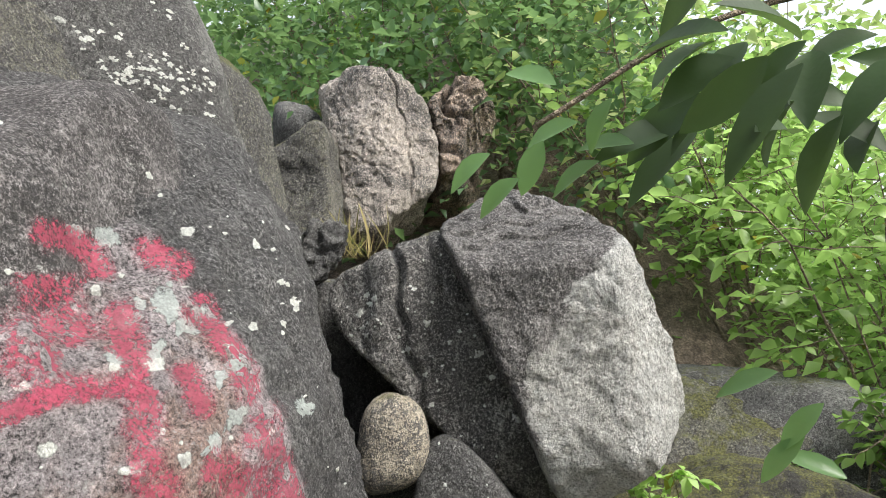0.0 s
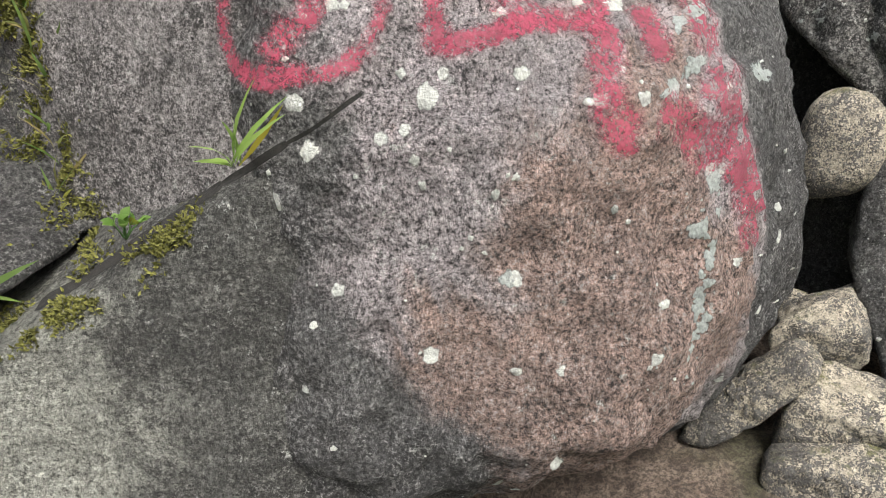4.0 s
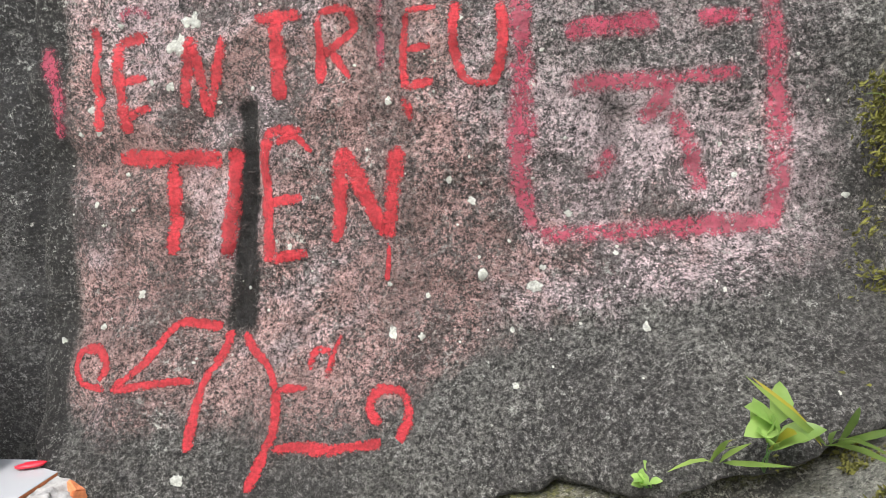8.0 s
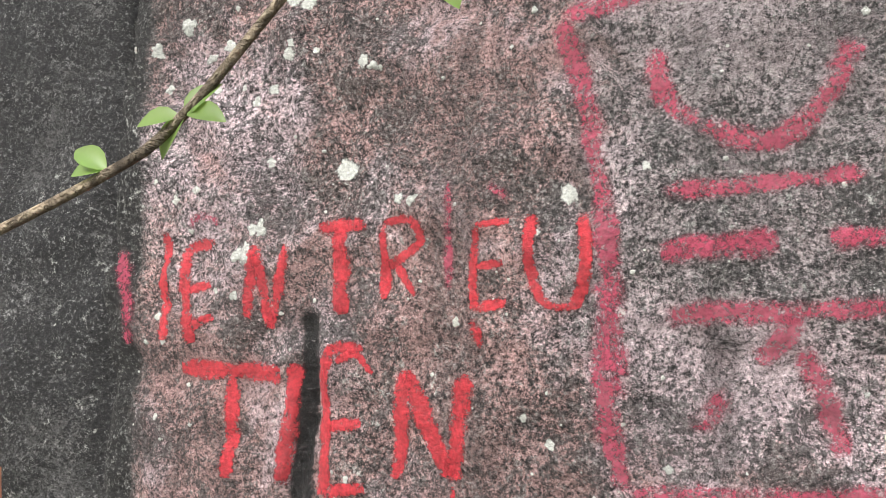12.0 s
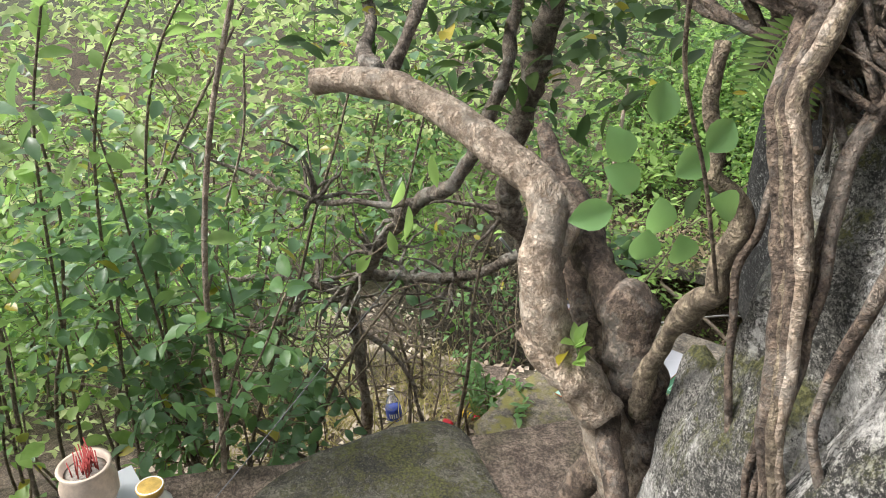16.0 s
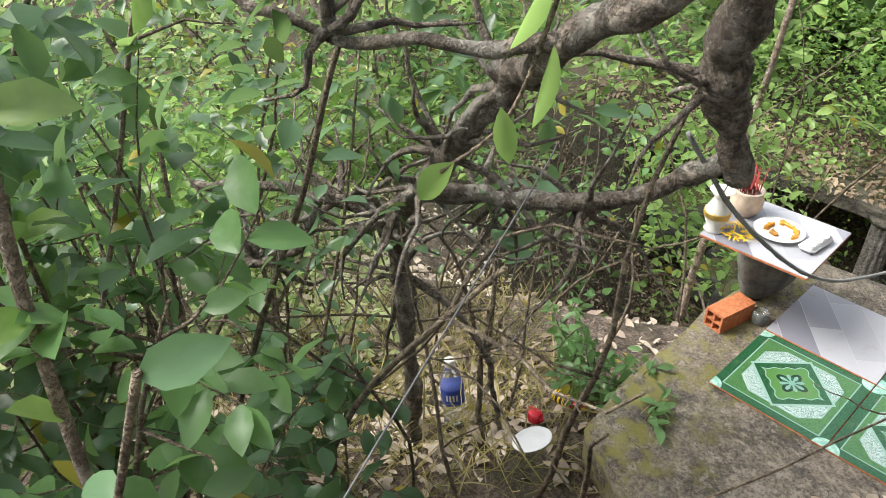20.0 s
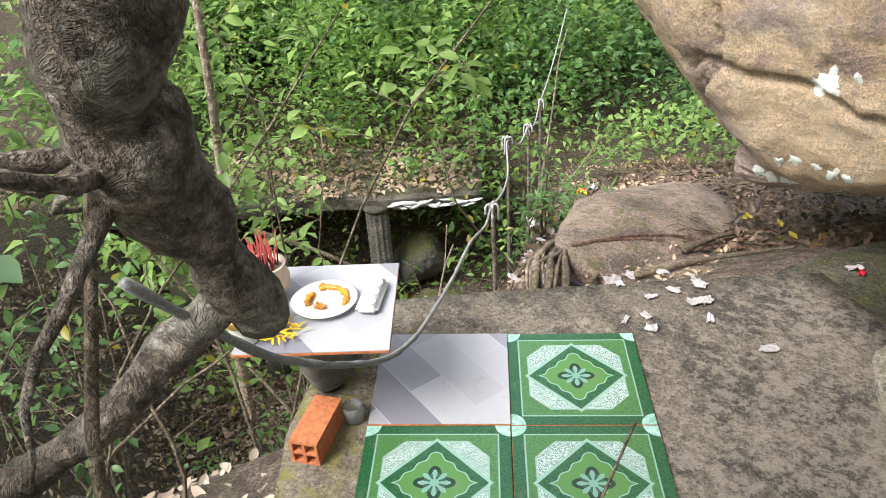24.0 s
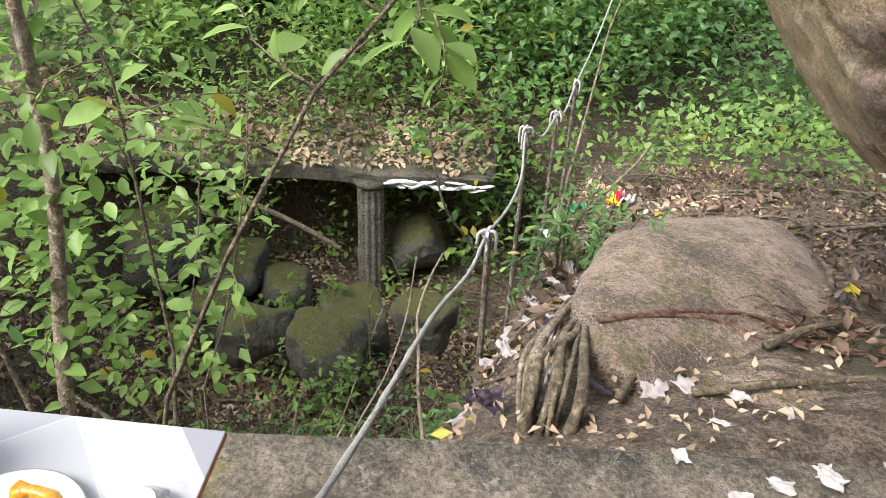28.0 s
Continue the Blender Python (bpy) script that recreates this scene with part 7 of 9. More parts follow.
shrub("bush", (-3.42, 1.02, ground_z(-3.42, 1.02)), 0.55, 0.26, 7, 8, 8, (0.06, 0.026), LEAF_MID, "low leafy green bush beside the terrace", 217, thick=0.006, low=0.2)
vine("sapling", [(-2.30, -0.34, -0.75), (-2.26, -0.28, -0.2), (-2.26, -0.25, 0.35), (-2.28, -0.16, 0.85), (-2.34, 0.0, 1.35)], 0.011, "straight pale sapling stem before the thicket", BARK, 10, (0.09, 0.05), LEAF_BRIGHT, 216, "sapling", sides=8, end=0.7)
for i, (pts, m) in enumerate((([(-2.9, -1.0, -1.1), (-2.75, -0.85, 0.1), (-2.62, -0.74, 0.75), (-2.50, -0.58, 1.2)], LEAF_BRIGHT), ([(-2.85, -0.75, -1.1), (-2.70, -0.65, 0.2), (-2.55, -0.52, 0.85), (-2.45, -0.30, 1.25)], LEAF_BRIGHT),
                              ([(-3.0, -0.55, -1.1), (-2.80, -0.50, 0.2), (-2.65, -0.36, 0.9), (-2.65, -0.12, 1.3)], LEAF_BRIGHT), ([(-2.75, -1.2, -1.1), (-2.65, -1.05, 0.2), (-2.62, -0.95, 0.8), (-2.70, -0.85, 1.2)], LEAF_BRIGHT))):
    vine("sapling", pts, 0.008, "slender sapling with broad fresh green leaves", TWIG, 32, (0.10, 0.058), m, 220 + i, "sapling", sides=6)
rng = random.Random(77)
for i in range(26):
    x, y = rng.uniform(-11.5, -5.8), rng.uniform(-7.5, 3.0)
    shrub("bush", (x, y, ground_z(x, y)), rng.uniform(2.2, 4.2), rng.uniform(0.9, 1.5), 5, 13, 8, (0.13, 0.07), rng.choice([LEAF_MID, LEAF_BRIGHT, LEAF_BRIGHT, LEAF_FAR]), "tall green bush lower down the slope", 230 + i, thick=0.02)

# bushes right of the stones, and the slope above them
EAST = (
    (4.2, -1.7, 1.9, 0.8, 7, 12, 8, (0.085, 0.055), LEAF_BRIGHT, 301),
    (4.0, -2.4, 2.0, 0.9, 7, 12, 8, (0.085, 0.055), LEAF_MID, 302),
    (4.9, -1.1, 2.0, 0.8, 7, 13, 8, (0.085, 0.055), LEAF_BRIGHT, 303),
    (5.1, -2.0, 2.2, 0.9, 7, 13, 8, (0.09, 0.055), LEAF_BRIGHT, 304),
    (5.4, -0.45, 2.0, 0.8, 7, 13, 8, (0.085, 0.055), LEAF_DARK, 305),
    (6.1, 0.3, 2.6, 0.9, 7, 14, 8, (0.09, 0.055), LEAF_MID, 306),
    (6.2, -1.2, 1.8, 1.0, 7, 14, 8, (0.10, 0.06), LEAF_BRIGHT, 307),
    (6.4, 1.3, 2.4, 1.0, 7, 14, 8, (0.10, 0.06), LEAF_MID, 308),
    (5.6, 1.7, 1.3, 0.7, 6, 10, 8, (0.09, 0.04), LEAF_MID, 309),
    (3.5, -3.1, 2.2, 0.9, 7, 12, 8, (0.085, 0.055), LEAF_BRIGHT, 310),
    (7.4, 0.2, 2.2, 1.2, 7, 14, 8, (0.12, 0.07), LEAF_MID, 311),
    (7.6, 2.2, 2.6, 1.2, 7, 14, 8, (0.12, 0.07), LEAF_BRIGHT, 312),
    (7.2, -2.2, 1.7, 1.2, 7, 14, 8, (0.12, 0.07), LEAF_BRIGHT, 313),
    (3.75, -1.35, 0.7, 0.4, 6, 8, 7, (0.07, 0.045), LEAF_BRIGHT, 314),
)
for x, y, h, sp, st, tw, per, lf, m, seed in EAST:
    shrub("bush", (x, y, ground_z(x, y) if x > 3.9 else ground_z(x, y) + 0.1), h, sp, st, tw, per, lf, m, "bright leafy bush on the rocky slope", seed, thick=0.011)

# ---- the ravine side, seen over the terrace ----
NORTH = (
    (-4.55, 2.05, 3.4, 0.5, 3, 11, 6, (0.075, 0.04), LEAF_BRIGHT, 401),
    (-5.2, 2.65, 3.0, 0.5, 4, 9, 6, (0.075, 0.04), LEAF_BRIGHT, 402),
    (-4.25, 4.05, 0.7, 0.3, 7, 10, 9, (0.06, 0.016), LEAF_MID, 406),
    (-4.55, 3.75, 0.9, 0.35, 7, 10, 9, (0.06, 0.016), LEAF_MID, 407),
    (-4.9, 4.5, 0.8, 0.35, 7, 10, 9, (0.06, 0.016), LEAF_MID, 408),
    (-6.2, 4.2, 1.0, 0.35, 6, 8, 7, (0.07, 0.03), LEAF_BRIGHT, 409),
    (-5.9, 3.3, 1.2, 0.35, 5, 8, 7, (0.07, 0.03), LEAF_MID, 410),
    (-7.1, 4.9, 0.9, 0.3, 5, 8, 7, (0.08, 0.035), LEAF_BRIGHT, 411),
    (-4.75, 4.25, 0.7, 0.35, 6, 8, 7, (0.055, 0.02), LEAF_MID, 403),
    (-5.2, 5.0, 0.8, 0.4, 6, 8, 7, (0.055, 0.02), LEAF_MID, 404),
    (-4.45, 3.65, 0.5, 0.3, 6, 7, 7, (0.05, 0.018), LEAF_MID, 405),
)
for x, y, h, sp, st, tw, per, lf, m, seed in NORTH:
    shrub("bush", (x, y, ground_z(x, y)), h, sp, st, tw, per, lf, m, "thin-stemmed green bush at the ravine's edge", seed, thick=0.012, low=0.45 if h > 1 else 0.1)
for i in range(44):
    a, r = rng.uniform(radians(105), radians(160)), rng.uniform(8.6, 14)
    x, y = -2.8 + r * math.cos(a), 1.6 + r * math.sin(a)
    shrub("bush", (x, y, ground_z(x, y)), rng.uniform(1.0, 2.6), rng.uniform(0.8, 1.4), 6, 12, 8, (0.13, 0.065), rng.choice([LEAF_MID, LEAF_BRIGHT, LEAF_MID]), "green undergrowth bush across the ravine", 450 + i, thick=0.018)


def clumps(x0, x1, y0, y1, top, per=14, size=0.16, keep=None):
    """Leaves in loose clumps between the ground and a height."""
    def go(rng, n):
        m = n // per
        x, y = rng.uniform(x0, x1, m), rng.uniform(y0, y1, m)
        c = np.stack([x, y, ground_height(x, y) + 0.15 + rng.random(m) * top], 1)
        if keep is not None:
            c = c[keep(c)]
        return np.repeat(c, per, 0) + rng.normal(0, size, (len(c) * per, 3))
    return go


def off_path(c):
    """Away from the shelf, the low gap under the old tree and the walker."""
    gap = (c[:, 1] > 0.0) & (c[:, 2] < -0.55)
    return ~gap & (np.hypot(c[:, 0] + 1.9, c[:, 1] - 0.4) > 1.15)


def open_ground(c):
    """Leaves the bare slope below the old tree free."""
    return ~((c[:, 1] > -0.15) & (c[:, 0] > -6.6) & (c[:, 2] < 0.2))


def carpet(x0, x1, y0, y1, lift):
    def go(rng, n):
        x, y = rng.uniform(x0, x1, n), rng.uniform(y0, y1, n)
        return np.stack([x, y, ground_height(x, y) + rng.random(n) ** 2 * lift], 1)
    return go


foliage("foliage", 21, 1050, clumps(-4.6, -2.5, -3.2, 0.75, 2.1, 10, 0.13, off_path), (0.085, 0.05), LEAF_DARK, "dark glossy leaves of the thicket")
foliage("foliage", 41, 230, lambda rng, n: np.repeat(np.stack([rng.normal(-2.72, 0.12, n // 6), rng.normal(-0.60, 0.24, n // 6), rng.normal(0.36, 0.14, n // 6)], 1), 6, 0) + rng.normal(0, 0.06, (n // 6 * 6, 3)), (0.082, 0.046), LEAF_DARK, "dark glossy leaves of the thicket's front")
foliage("foliage", 35, 450, clumps(-4.8, -3.4, -2.4, 0.4, 1.7, 12, 0.16, off_path), (0.075, 0.042), LEAF_SHADE, "thicket leaves with shade put into their deep green")
foliage("foliage", 38, 170, lambda rng, n: np.stack([rng.uniform(-1.68, -1.54, n), rng.uniform(0.74, 0.84, n), rng.uniform(0.40, 0.68, n)], 1), (0.045, 0.026), LEAF_DARK, "dark leaves crowding behind the leaning trunk")
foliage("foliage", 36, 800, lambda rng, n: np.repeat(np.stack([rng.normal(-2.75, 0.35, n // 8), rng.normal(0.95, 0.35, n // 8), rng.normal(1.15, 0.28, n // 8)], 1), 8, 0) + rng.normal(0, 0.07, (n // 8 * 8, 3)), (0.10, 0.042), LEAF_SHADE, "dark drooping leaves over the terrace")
foliage("foliage", 22, 5500, clumps(-7.5, -4.4, -4.5, 1.6, 1.5, 14, 0.2, open_ground), (0.09, 0.05), LEAF_MID, "green leaves of the thicket down the slope", simple=True)
foliage("foliage", 23, 7000, clumps(-12, -6.5, -8.0, 4.5, 4.2, 14, 0.28), (0.14, 0.08), LEAF_BRIGHT, "sunlit green leaves lower down the slope", simple=True)
foliage("undergrowth", 1, 16000, clumps(-30, -11, -18, 18, 7.0, 14, 0.5), (0.30, 0.17), LEAF_FAR, "green woods on the far slope, haze put into their pale colour", simple=True)
foliage("foliage", 24, 17000, clumps(-14, -6.4, 6.6, 15, 2.4, 10, 0.16), (0.11, 0.06), LEAF_MID, "green leaves of the bushes across the ravine", simple=True)
foliage("foliage", 25, 10000, clumps(-13, -6.2, 6.8, 14, 2.0, 10, 0.14), (0.12, 0.065), LEAF_BRIGHT, "fresh green leaves across the ravine", simple=True)
foliage("foliage", 28, 12000, clumps(-13.5, -8.2, 2.5, 8.0, 2.4, 14, 0.22, lambda c: c[:, 1] - 5.2 > -0.81 * (c[:, 0] + 10.0)), (0.085, 0.045), LEAF_BRIGHT, "leaves of the bushes behind the old ledge", simple=True)
foliage("foliage", 40, 420, lambda rng, n: np.repeat(np.stack([rng.normal(-6.0, 0.35, n // 7), rng.normal(2.65, 0.2, n // 7), rng.normal(-2.05, 0.35, n // 7)], 1), 7, 0) + rng.normal(0, 0.09, (n // 7 * 7, 3)), (0.085, 0.05), LEAF_BRIGHT, "fresh leaves of the bushes over the ravine's rim")
foliage("foliage", 29, 1300, clumps(-6.6, -4.5, 2.2, 6.2, 0.5, 10, 0.10, lambda c: 0.59 * (c[:, 0] + 3.4) + 0.81 * (c[:, 1] - 2.3) < 0.9), (0.06, 0.03), LEAF_MID, "low leafy weeds on the ravine's bank")
foliage("foliage", 30, 900, clumps(-9.0, -5.0, 2.8, 6.4, 0.25, 12, 0.10, lambda c: c[:, 2] < -3.6), (0.085, 0.04), LEAF_BRIGHT, "small bright weeds on the ravine floor")
foliage("foliage", 31, 8000, clumps(-12.5, -7.0, 6.4, 13.0, 2.8, 10, 0.13), (0.13, 0.07), LEAF_BRIGHT, "sunlit leaves of the bushes across the ravine", simple=True)
foliage("foliage", 26, 18000, clumps(4.8, 9.0, -0.9, 4.5, 1.9, 14, 0.18), (0.10, 0.06), LEAF_DARK, "green leaves covering the slope above the slabs", simple=True)
foliage("foliage", 27, 14000, clumps(4.2, 8.0, -4.0, -0.9, 1.6, 14, 0.18), (0.09, 0.055), LEAF_BRIGHT, "bright green leaves of the bushes by the slabs", simple=True)
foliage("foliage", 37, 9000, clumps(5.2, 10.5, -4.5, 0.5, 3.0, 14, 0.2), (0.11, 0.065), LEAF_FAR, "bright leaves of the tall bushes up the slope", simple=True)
foliage("foliage", 39, 4800, carpet(-8.5, -3.9, -2.6, 0.40, 0.35), (0.075, 0.04), LEAF_FAR, "low plants on the slope below, sunlight put into their pale colour", simple=True)
foliage("foliage", 34, 9000, clumps(-9.0, -4.6, -3.5, 1.8, 0.8, 10, 0.16, open_ground), (0.10, 0.055), LEAF_BRIGHT, "sunlit pale leaves below the thicket", simple=True)
foliage("foliage", 32, 9000, clumps(-7.5, -2.0, 8.3, 14, 2.2, 10, 0.15), (0.11, 0.06), LEAF_MID, "undergrowth leaves above the path", simple=True)
foliage("foliage", 33, 1500, clumps(-5.5, -2.6, 6.2, 8.6, 0.5, 10, 0.12), (0.08, 0.045), LEAF_BRIGHT, "low weeds along the path", simple=True)
foliage("dead_leaves", 4, 8000, carpet(-6.6, -2.4, -1.0, 1.6, 0.03), (0.06, 0.03), DEAD_PALE, "dead tan leaves under the bushes, light put into their colour")
foliage("dead_leaves", 5, 9000, carpet(-9.0, -3.0, 2.6, 8.0, 0.05), (0.036, 0.017), DEAD, "dead brown leaves covering the ravine side", simple=True)
def on_ledge(rng, n):
    a, b = rng.random(n), rng.random(n)
    x = -11.2 + 4.5 * a - 1.4 * b
    return np.stack([x, 3.2 + 3.7 * a + 2.0 * b, np.full(n, -3.46)], 1)


foliage("dead_leaves", 7, 4000, on_ledge, (0.09, 0.05), DEAD, "dead leaves strewn on the old ledge", simple=True)
foliage("dead_leaves", 8, 9000, carpet(-9.0, -4.2, 2.0, 6.4, 0.06), (0.07, 0.036), DEAD, "brown leaf litter on the ravine floor", simple=True)
foliage("dead_leaves", 9, 12000, carpet(-5.2, -2.2, 3.7, 8.0, 0.03), (0.06, 0.028), DEAD_DARK, "wet dark leaf litter on the path", simple=True)
foliage("dead_leaves", 10, 12000, carpet(-9.0, -3.9, 2.4, 6.6, 0.06), (0.075, 0.036), DEAD_DARK, "wet dark leaf litter in the ravine", simple=True)
foliage("dead_leaves", 6, 1500, carpet(2.0, 3.6, -1.6, 0.0, 0.04), (0.04, 0.018), DEAD, "dead leaves in front of the tile")


def blades(name, seed, n, where, length, width, mat, label, lean=0.5):
    rng = np.random.default_rng(seed)
    p = where(rng, n)
    way = np.stack([rng.normal(0, lean, n), rng.normal(0, lean, n), np.ones(n)], 1)
    s = Soup()
    size = rng.uniform(0.5, 1.2, n)
    s.leaves(p, way, rng.normal(0, 1, (n, 3)), length * size, width * size, 0.1, 0.35)
    tagged(part(name, s, mat), label, "grass", kind="stuff")


def tuft(x, y, z, r):
    def go(rng, n):
        return np.stack([x + rng.normal(0, r, n), y + rng.normal(0, r, n), np.full(n, z)], 1)
    return go


blades("grass", 11, 190, tuft(2.45, -0.42, 0.42, 0.09), 0.20, 0.007, GRASS, "green grass tuft beside the flat stone")
blades("grass", 12, 60, tuft(2.40, -0.05, 0.44, 0.05), 0.10, 0.006, GRASS, "small grass among the stones")
blades("grass", 13, 70, tuft(2.72, -0.90, 0.44, 0.10), 0.14, 0.005, STRAW, "dry straw grass by the litter")
blades("grass", 14, 30, tuft(3.00, -0.28, 0.68, 0.03), 0.20, 0.014, GRASS, "broad grass blades between the stones")
blades("grass", 15, 40, tuft(3.25, -0.20, 1.02, 0.05), 0.22, 0.012, GRASS, "grass blades on the mossy ledge")
blades("grass", 16, 60, tuft(3.65, 0.66, 1.93, 0.06), 0.22, 0.006, STRAW, "straw grass in the cleft of the slab")
blades("grass", 17, 1400, carpet(5.2, 7.5, 1.4, 3.2, 0.02), 0.40, 0.010, STRAW, "dry grass on the slope above")
blades("grass", 18, 1300, carpet(-4.6, -3.0, -0.5, 1.0, 0.02), 0.30, 0.006, STRAW, "dry straw and twigs under the bushes", 1.5)


blades("grass", 19, 700, carpet(2.2, 3.4, -1.7, -0.3, 0.02), 0.12, 0.005, GRASS, "short grass in front of the tile", 0.9)
shrub("weed", (3.10, -0.50, 1.02), 0.26, 0.16, 7, 4, 5, (0.055, 0.032), LEAF_BRIGHT, "leafy weed on the mossy ledge", 330, thick=0.003, category="plant")
shrub("weed", (3.05, -0.20, 0.92), 0.16, 0.10, 5, 3, 5, (0.04, 0.022), LEAF_BRIGHT, "small weed beside the slab", 331, thick=0.002, category="plant")
shrub("weed", (2.35, 0.20, 0.43), 0.14, 0.12, 6, 3, 5, (0.03, 0.018), LEAF_BRIGHT, "small weed at the foot of the pile", 332, thick=0.002, category="plant")
shrub("weed", (2.33, -0.14, 0.43), 0.14, 0.12, 6, 3, 5, (0.04, 0.022), LEAF_MID, "small weed between the flat stones", 333, thick=0.002, category="plant")
stems = random.Random(19)
for i in range(12):
    x, y = stems.uniform(-3.3, -2.5), stems.uniform(-1.3, -0.25)
    pts = wander(stems, (x, y, ground_z(x, y) - 0.05), (stems.gauss(0.05, 0.15), stems.gauss(0, 0.2), 1), stems.uniform(2.0, 2.8), 8, 0.10)
    vine("sapling", [tuple(q) for q in pts], stems.choice([0.006, 0.008, 0.011]), "tall thin sapling stem with few leaves", stems.choice([TWIG, BARK]), 14, (0.085, 0.045), stems.choice([LEAF_DARK, LEAF_MID, LEAF_BRIGHT]), 900 + i, "sapling", sides=6)


vine("sapling", [(-4.62, 2.02, -2.0), (-4.68, 2.10, -1.5), (-4.77, 2.26, -0.9), (-4.72, 2.28, -0.3), (-4.85, 2.4, 0.3)], 0.026, "leafy sapling trunk at the terrace's end", BARK, 60, (0.08, 0.045), LEAF_BRIGHT, 950, "sapling", sides=8)


# ---- plants in the cracks of the painted face ----
def seedling(at, height, n, leaf, mat, label, seed, grassy=False, out=(0, -1, 0)):
    rng = random.Random(seed)
    t = thing("seedling", pose(*at), label, "plant")
    st, lv = Soup(), Soup()
    o_ = np.array(out, float)
    for i in range(n):
        d = o_ * rng.uniform(0.3, 0.9) + np.array([rng.gauss(0, 0.5), rng.gauss(0, 0.2), rng.uniform(0.4, 1.2)])
        if grassy:
            lv.leaves([(rng.gauss(0, 0.006), 0, 0)], [d], [(rng.gauss(0, 1), rng.gauss(0, 1), 0.4)], height * rng.uniform(0.5, 1.2), leaf[1], 0.1, 0.5)
        else:
            line = wander(rng, (0, 0, -0.02), d, height * rng.uniform(0.5, 1.0), 4, 0.12)
            st.tube(line, np.linspace(0.002, 0.001, len(line)), 4)
            lv.leaves([line[-1]] * 3, [d + np.array([rng.gauss(0, 0.6), rng.gauss(0, 0.4), -0.2]) for _ in range(3)], [(rng.gauss(0, 0.4), -0.6, 1)] * 3, leaf[0], leaf[1])
    if st.count:
        part("stalks", st, LEAF_MID, t)
    part("leaves", lv, mat, t)
    return t


seedling((0.805, 0.83, 1.165), 0.10, 3, (0.065, 0.035), LEAF_BRIGHT, "small bright seedling rooted in the crack", 501)
seedling((0.74, 0.85, 1.15), 0.13, 6, (0.1, 0.008), GRASS, "thin grass blades in the crack", 502, True)
seedling((0.88, 0.80, 1.195), 0.12, 7, (0.1, 0.010), GRASS, "grass blades beside the seedling", 503, True)
seedling((1.165, 0.575, 1.36), 0.10, 9, (0.1, 0.008), GRASS, "grass tuft growing from the crack", 504, True)
seedling((1.05, 0.67, 1.29), 0.035, 5, (0.02, 0.014), LEAF_BRIGHT, "tiny clover sprouting in the crack", 505)
seedling((0.66, 0.88, 1.115), 0.04, 5, (0.02, 0.014), LEAF_BRIGHT, "tiny clover at the foot of the face", 506)
rng = random.Random(31)
for i in range(20):
    z = 1.22 + i * 0.031
    seedling((1.085 + rng.gauss(0, 0.012), 0.97 + 0.05 * (z - 1.3) * 2, z), 0.09, 5, (0.1, 0.006), STRAW if i % 2 else GRASS, "wispy grass hanging in the mossy joint", 520 + i, True)
MOSS = plain("green_moss", (0.15, 0.15, 0.035), 0.95, 0.5, 120, bump=0.9)
strip = Soup()
strip.tube(spline([(1.065, 1.035, 1.12), (1.085, 1.045, 1.35), (1.075, 1.07, 1.55), (1.085, 1.07, 1.70), (1.20, 1.0, 1.80), (1.36, 0.92, 1.93)], 0.02), 0.030, 14, 0.03)
tagged(part("mossy_joint", strip, ROCK_MOSSY), "earth and moss packed into the joint between the rocks", "moss")
moss = Soup()
base, way = [], []
for i in range(9000):
    q = rng.random()
    c = (1.068 + rng.gauss(0, 0.026), 0.985 + 0.05 * q, 1.12 + 0.58 * q) if i % 2 else (1.10 + 0.27 * q + rng.gauss(0, 0.014), 0.985 - 0.10 * q + rng.gauss(0, 0.015), 1.69 + 0.20 * q + rng.gauss(0, 0.014))
    if noise.noise((c[0] * 12, c[1] * 12, c[2] * 12)) > -0.1:
        base.append(c)
        way.append((rng.gauss(0, 0.6), -0.8 + rng.gauss(0, 0.4), 0.6 + rng.gauss(0, 0.4)))
moss.leaves(base, way, [(rng.gauss(0, 1), rng.gauss(0, 1), 0.3) for _ in base], 0.014, 0.005, simple=True)
tagged(part("moss", moss, MOSS), "yellow-green moss along the joint", "moss", kind="stuff")

# ---- leaves that hang close ----
br = vine("branch", [(-0.30, 0.66, 1.78), (0.02, 0.64, 1.89), (0.10, 0.66, 1.945), (0.19, 0.685, 2.05), (0.25, 0.69, 2.115), (0.33, 0.68, 2.2), (0.5, 0.6, 2.5)], 0.006, "slender branch with fresh green leaves before the face", TWIG, category="branch", end=0.8)
o3 = np.array([-0.30, 0.66, 1.78])
LEAFY = ((0.25, 0.69, 2.115, -1, 0, 0.05), (0.26, 0.69, 2.12, -0.4, 0, 0.7), (0.27, 0.69, 2.12, 0.3, 0, 0.6), (0.28, 0.69, 2.12, 0.9, 0, 0.25), (0.34, 0.68, 2.10, 0.6, 0, -0.75), (0.30, 0.68, 2.13, 1, 0, 0.1),
         (0.105, 0.66, 1.95, -1, -0.2, 0.0), (0.11, 0.66, 1.95, -0.5, -0.1, -0.6), (0.115, 0.66, 1.955, 0.8, -0.3, -0.15), (0.11, 0.66, 1.95, 0.6, 0.1, 0.7), (0.035, 0.64, 1.90, -0.8, 0, 0.6), (0.035, 0.64, 1.90, -1, 0, 0.1))
big_leaves(br, [(np.array(p[:3]) - o3, p[3:], (0.1, -0.8, 0.6), 0.075 if p[2] > 2 else 0.048, 0.05 if p[2] > 2 else 0.026) for p in LEAFY], LEAF_BRIGHT)

sp = vine("branch", [(-1.3, 0.9, 1.75), (-1.0, 0.72, 1.66), (-0.75, 0.66, 1.60), (-0.55, 0.62, 1.55)], 0.007, "leafy branch with large dark oval leaves by the black rock", TWIG, category="branch")
rng = random.Random(41)
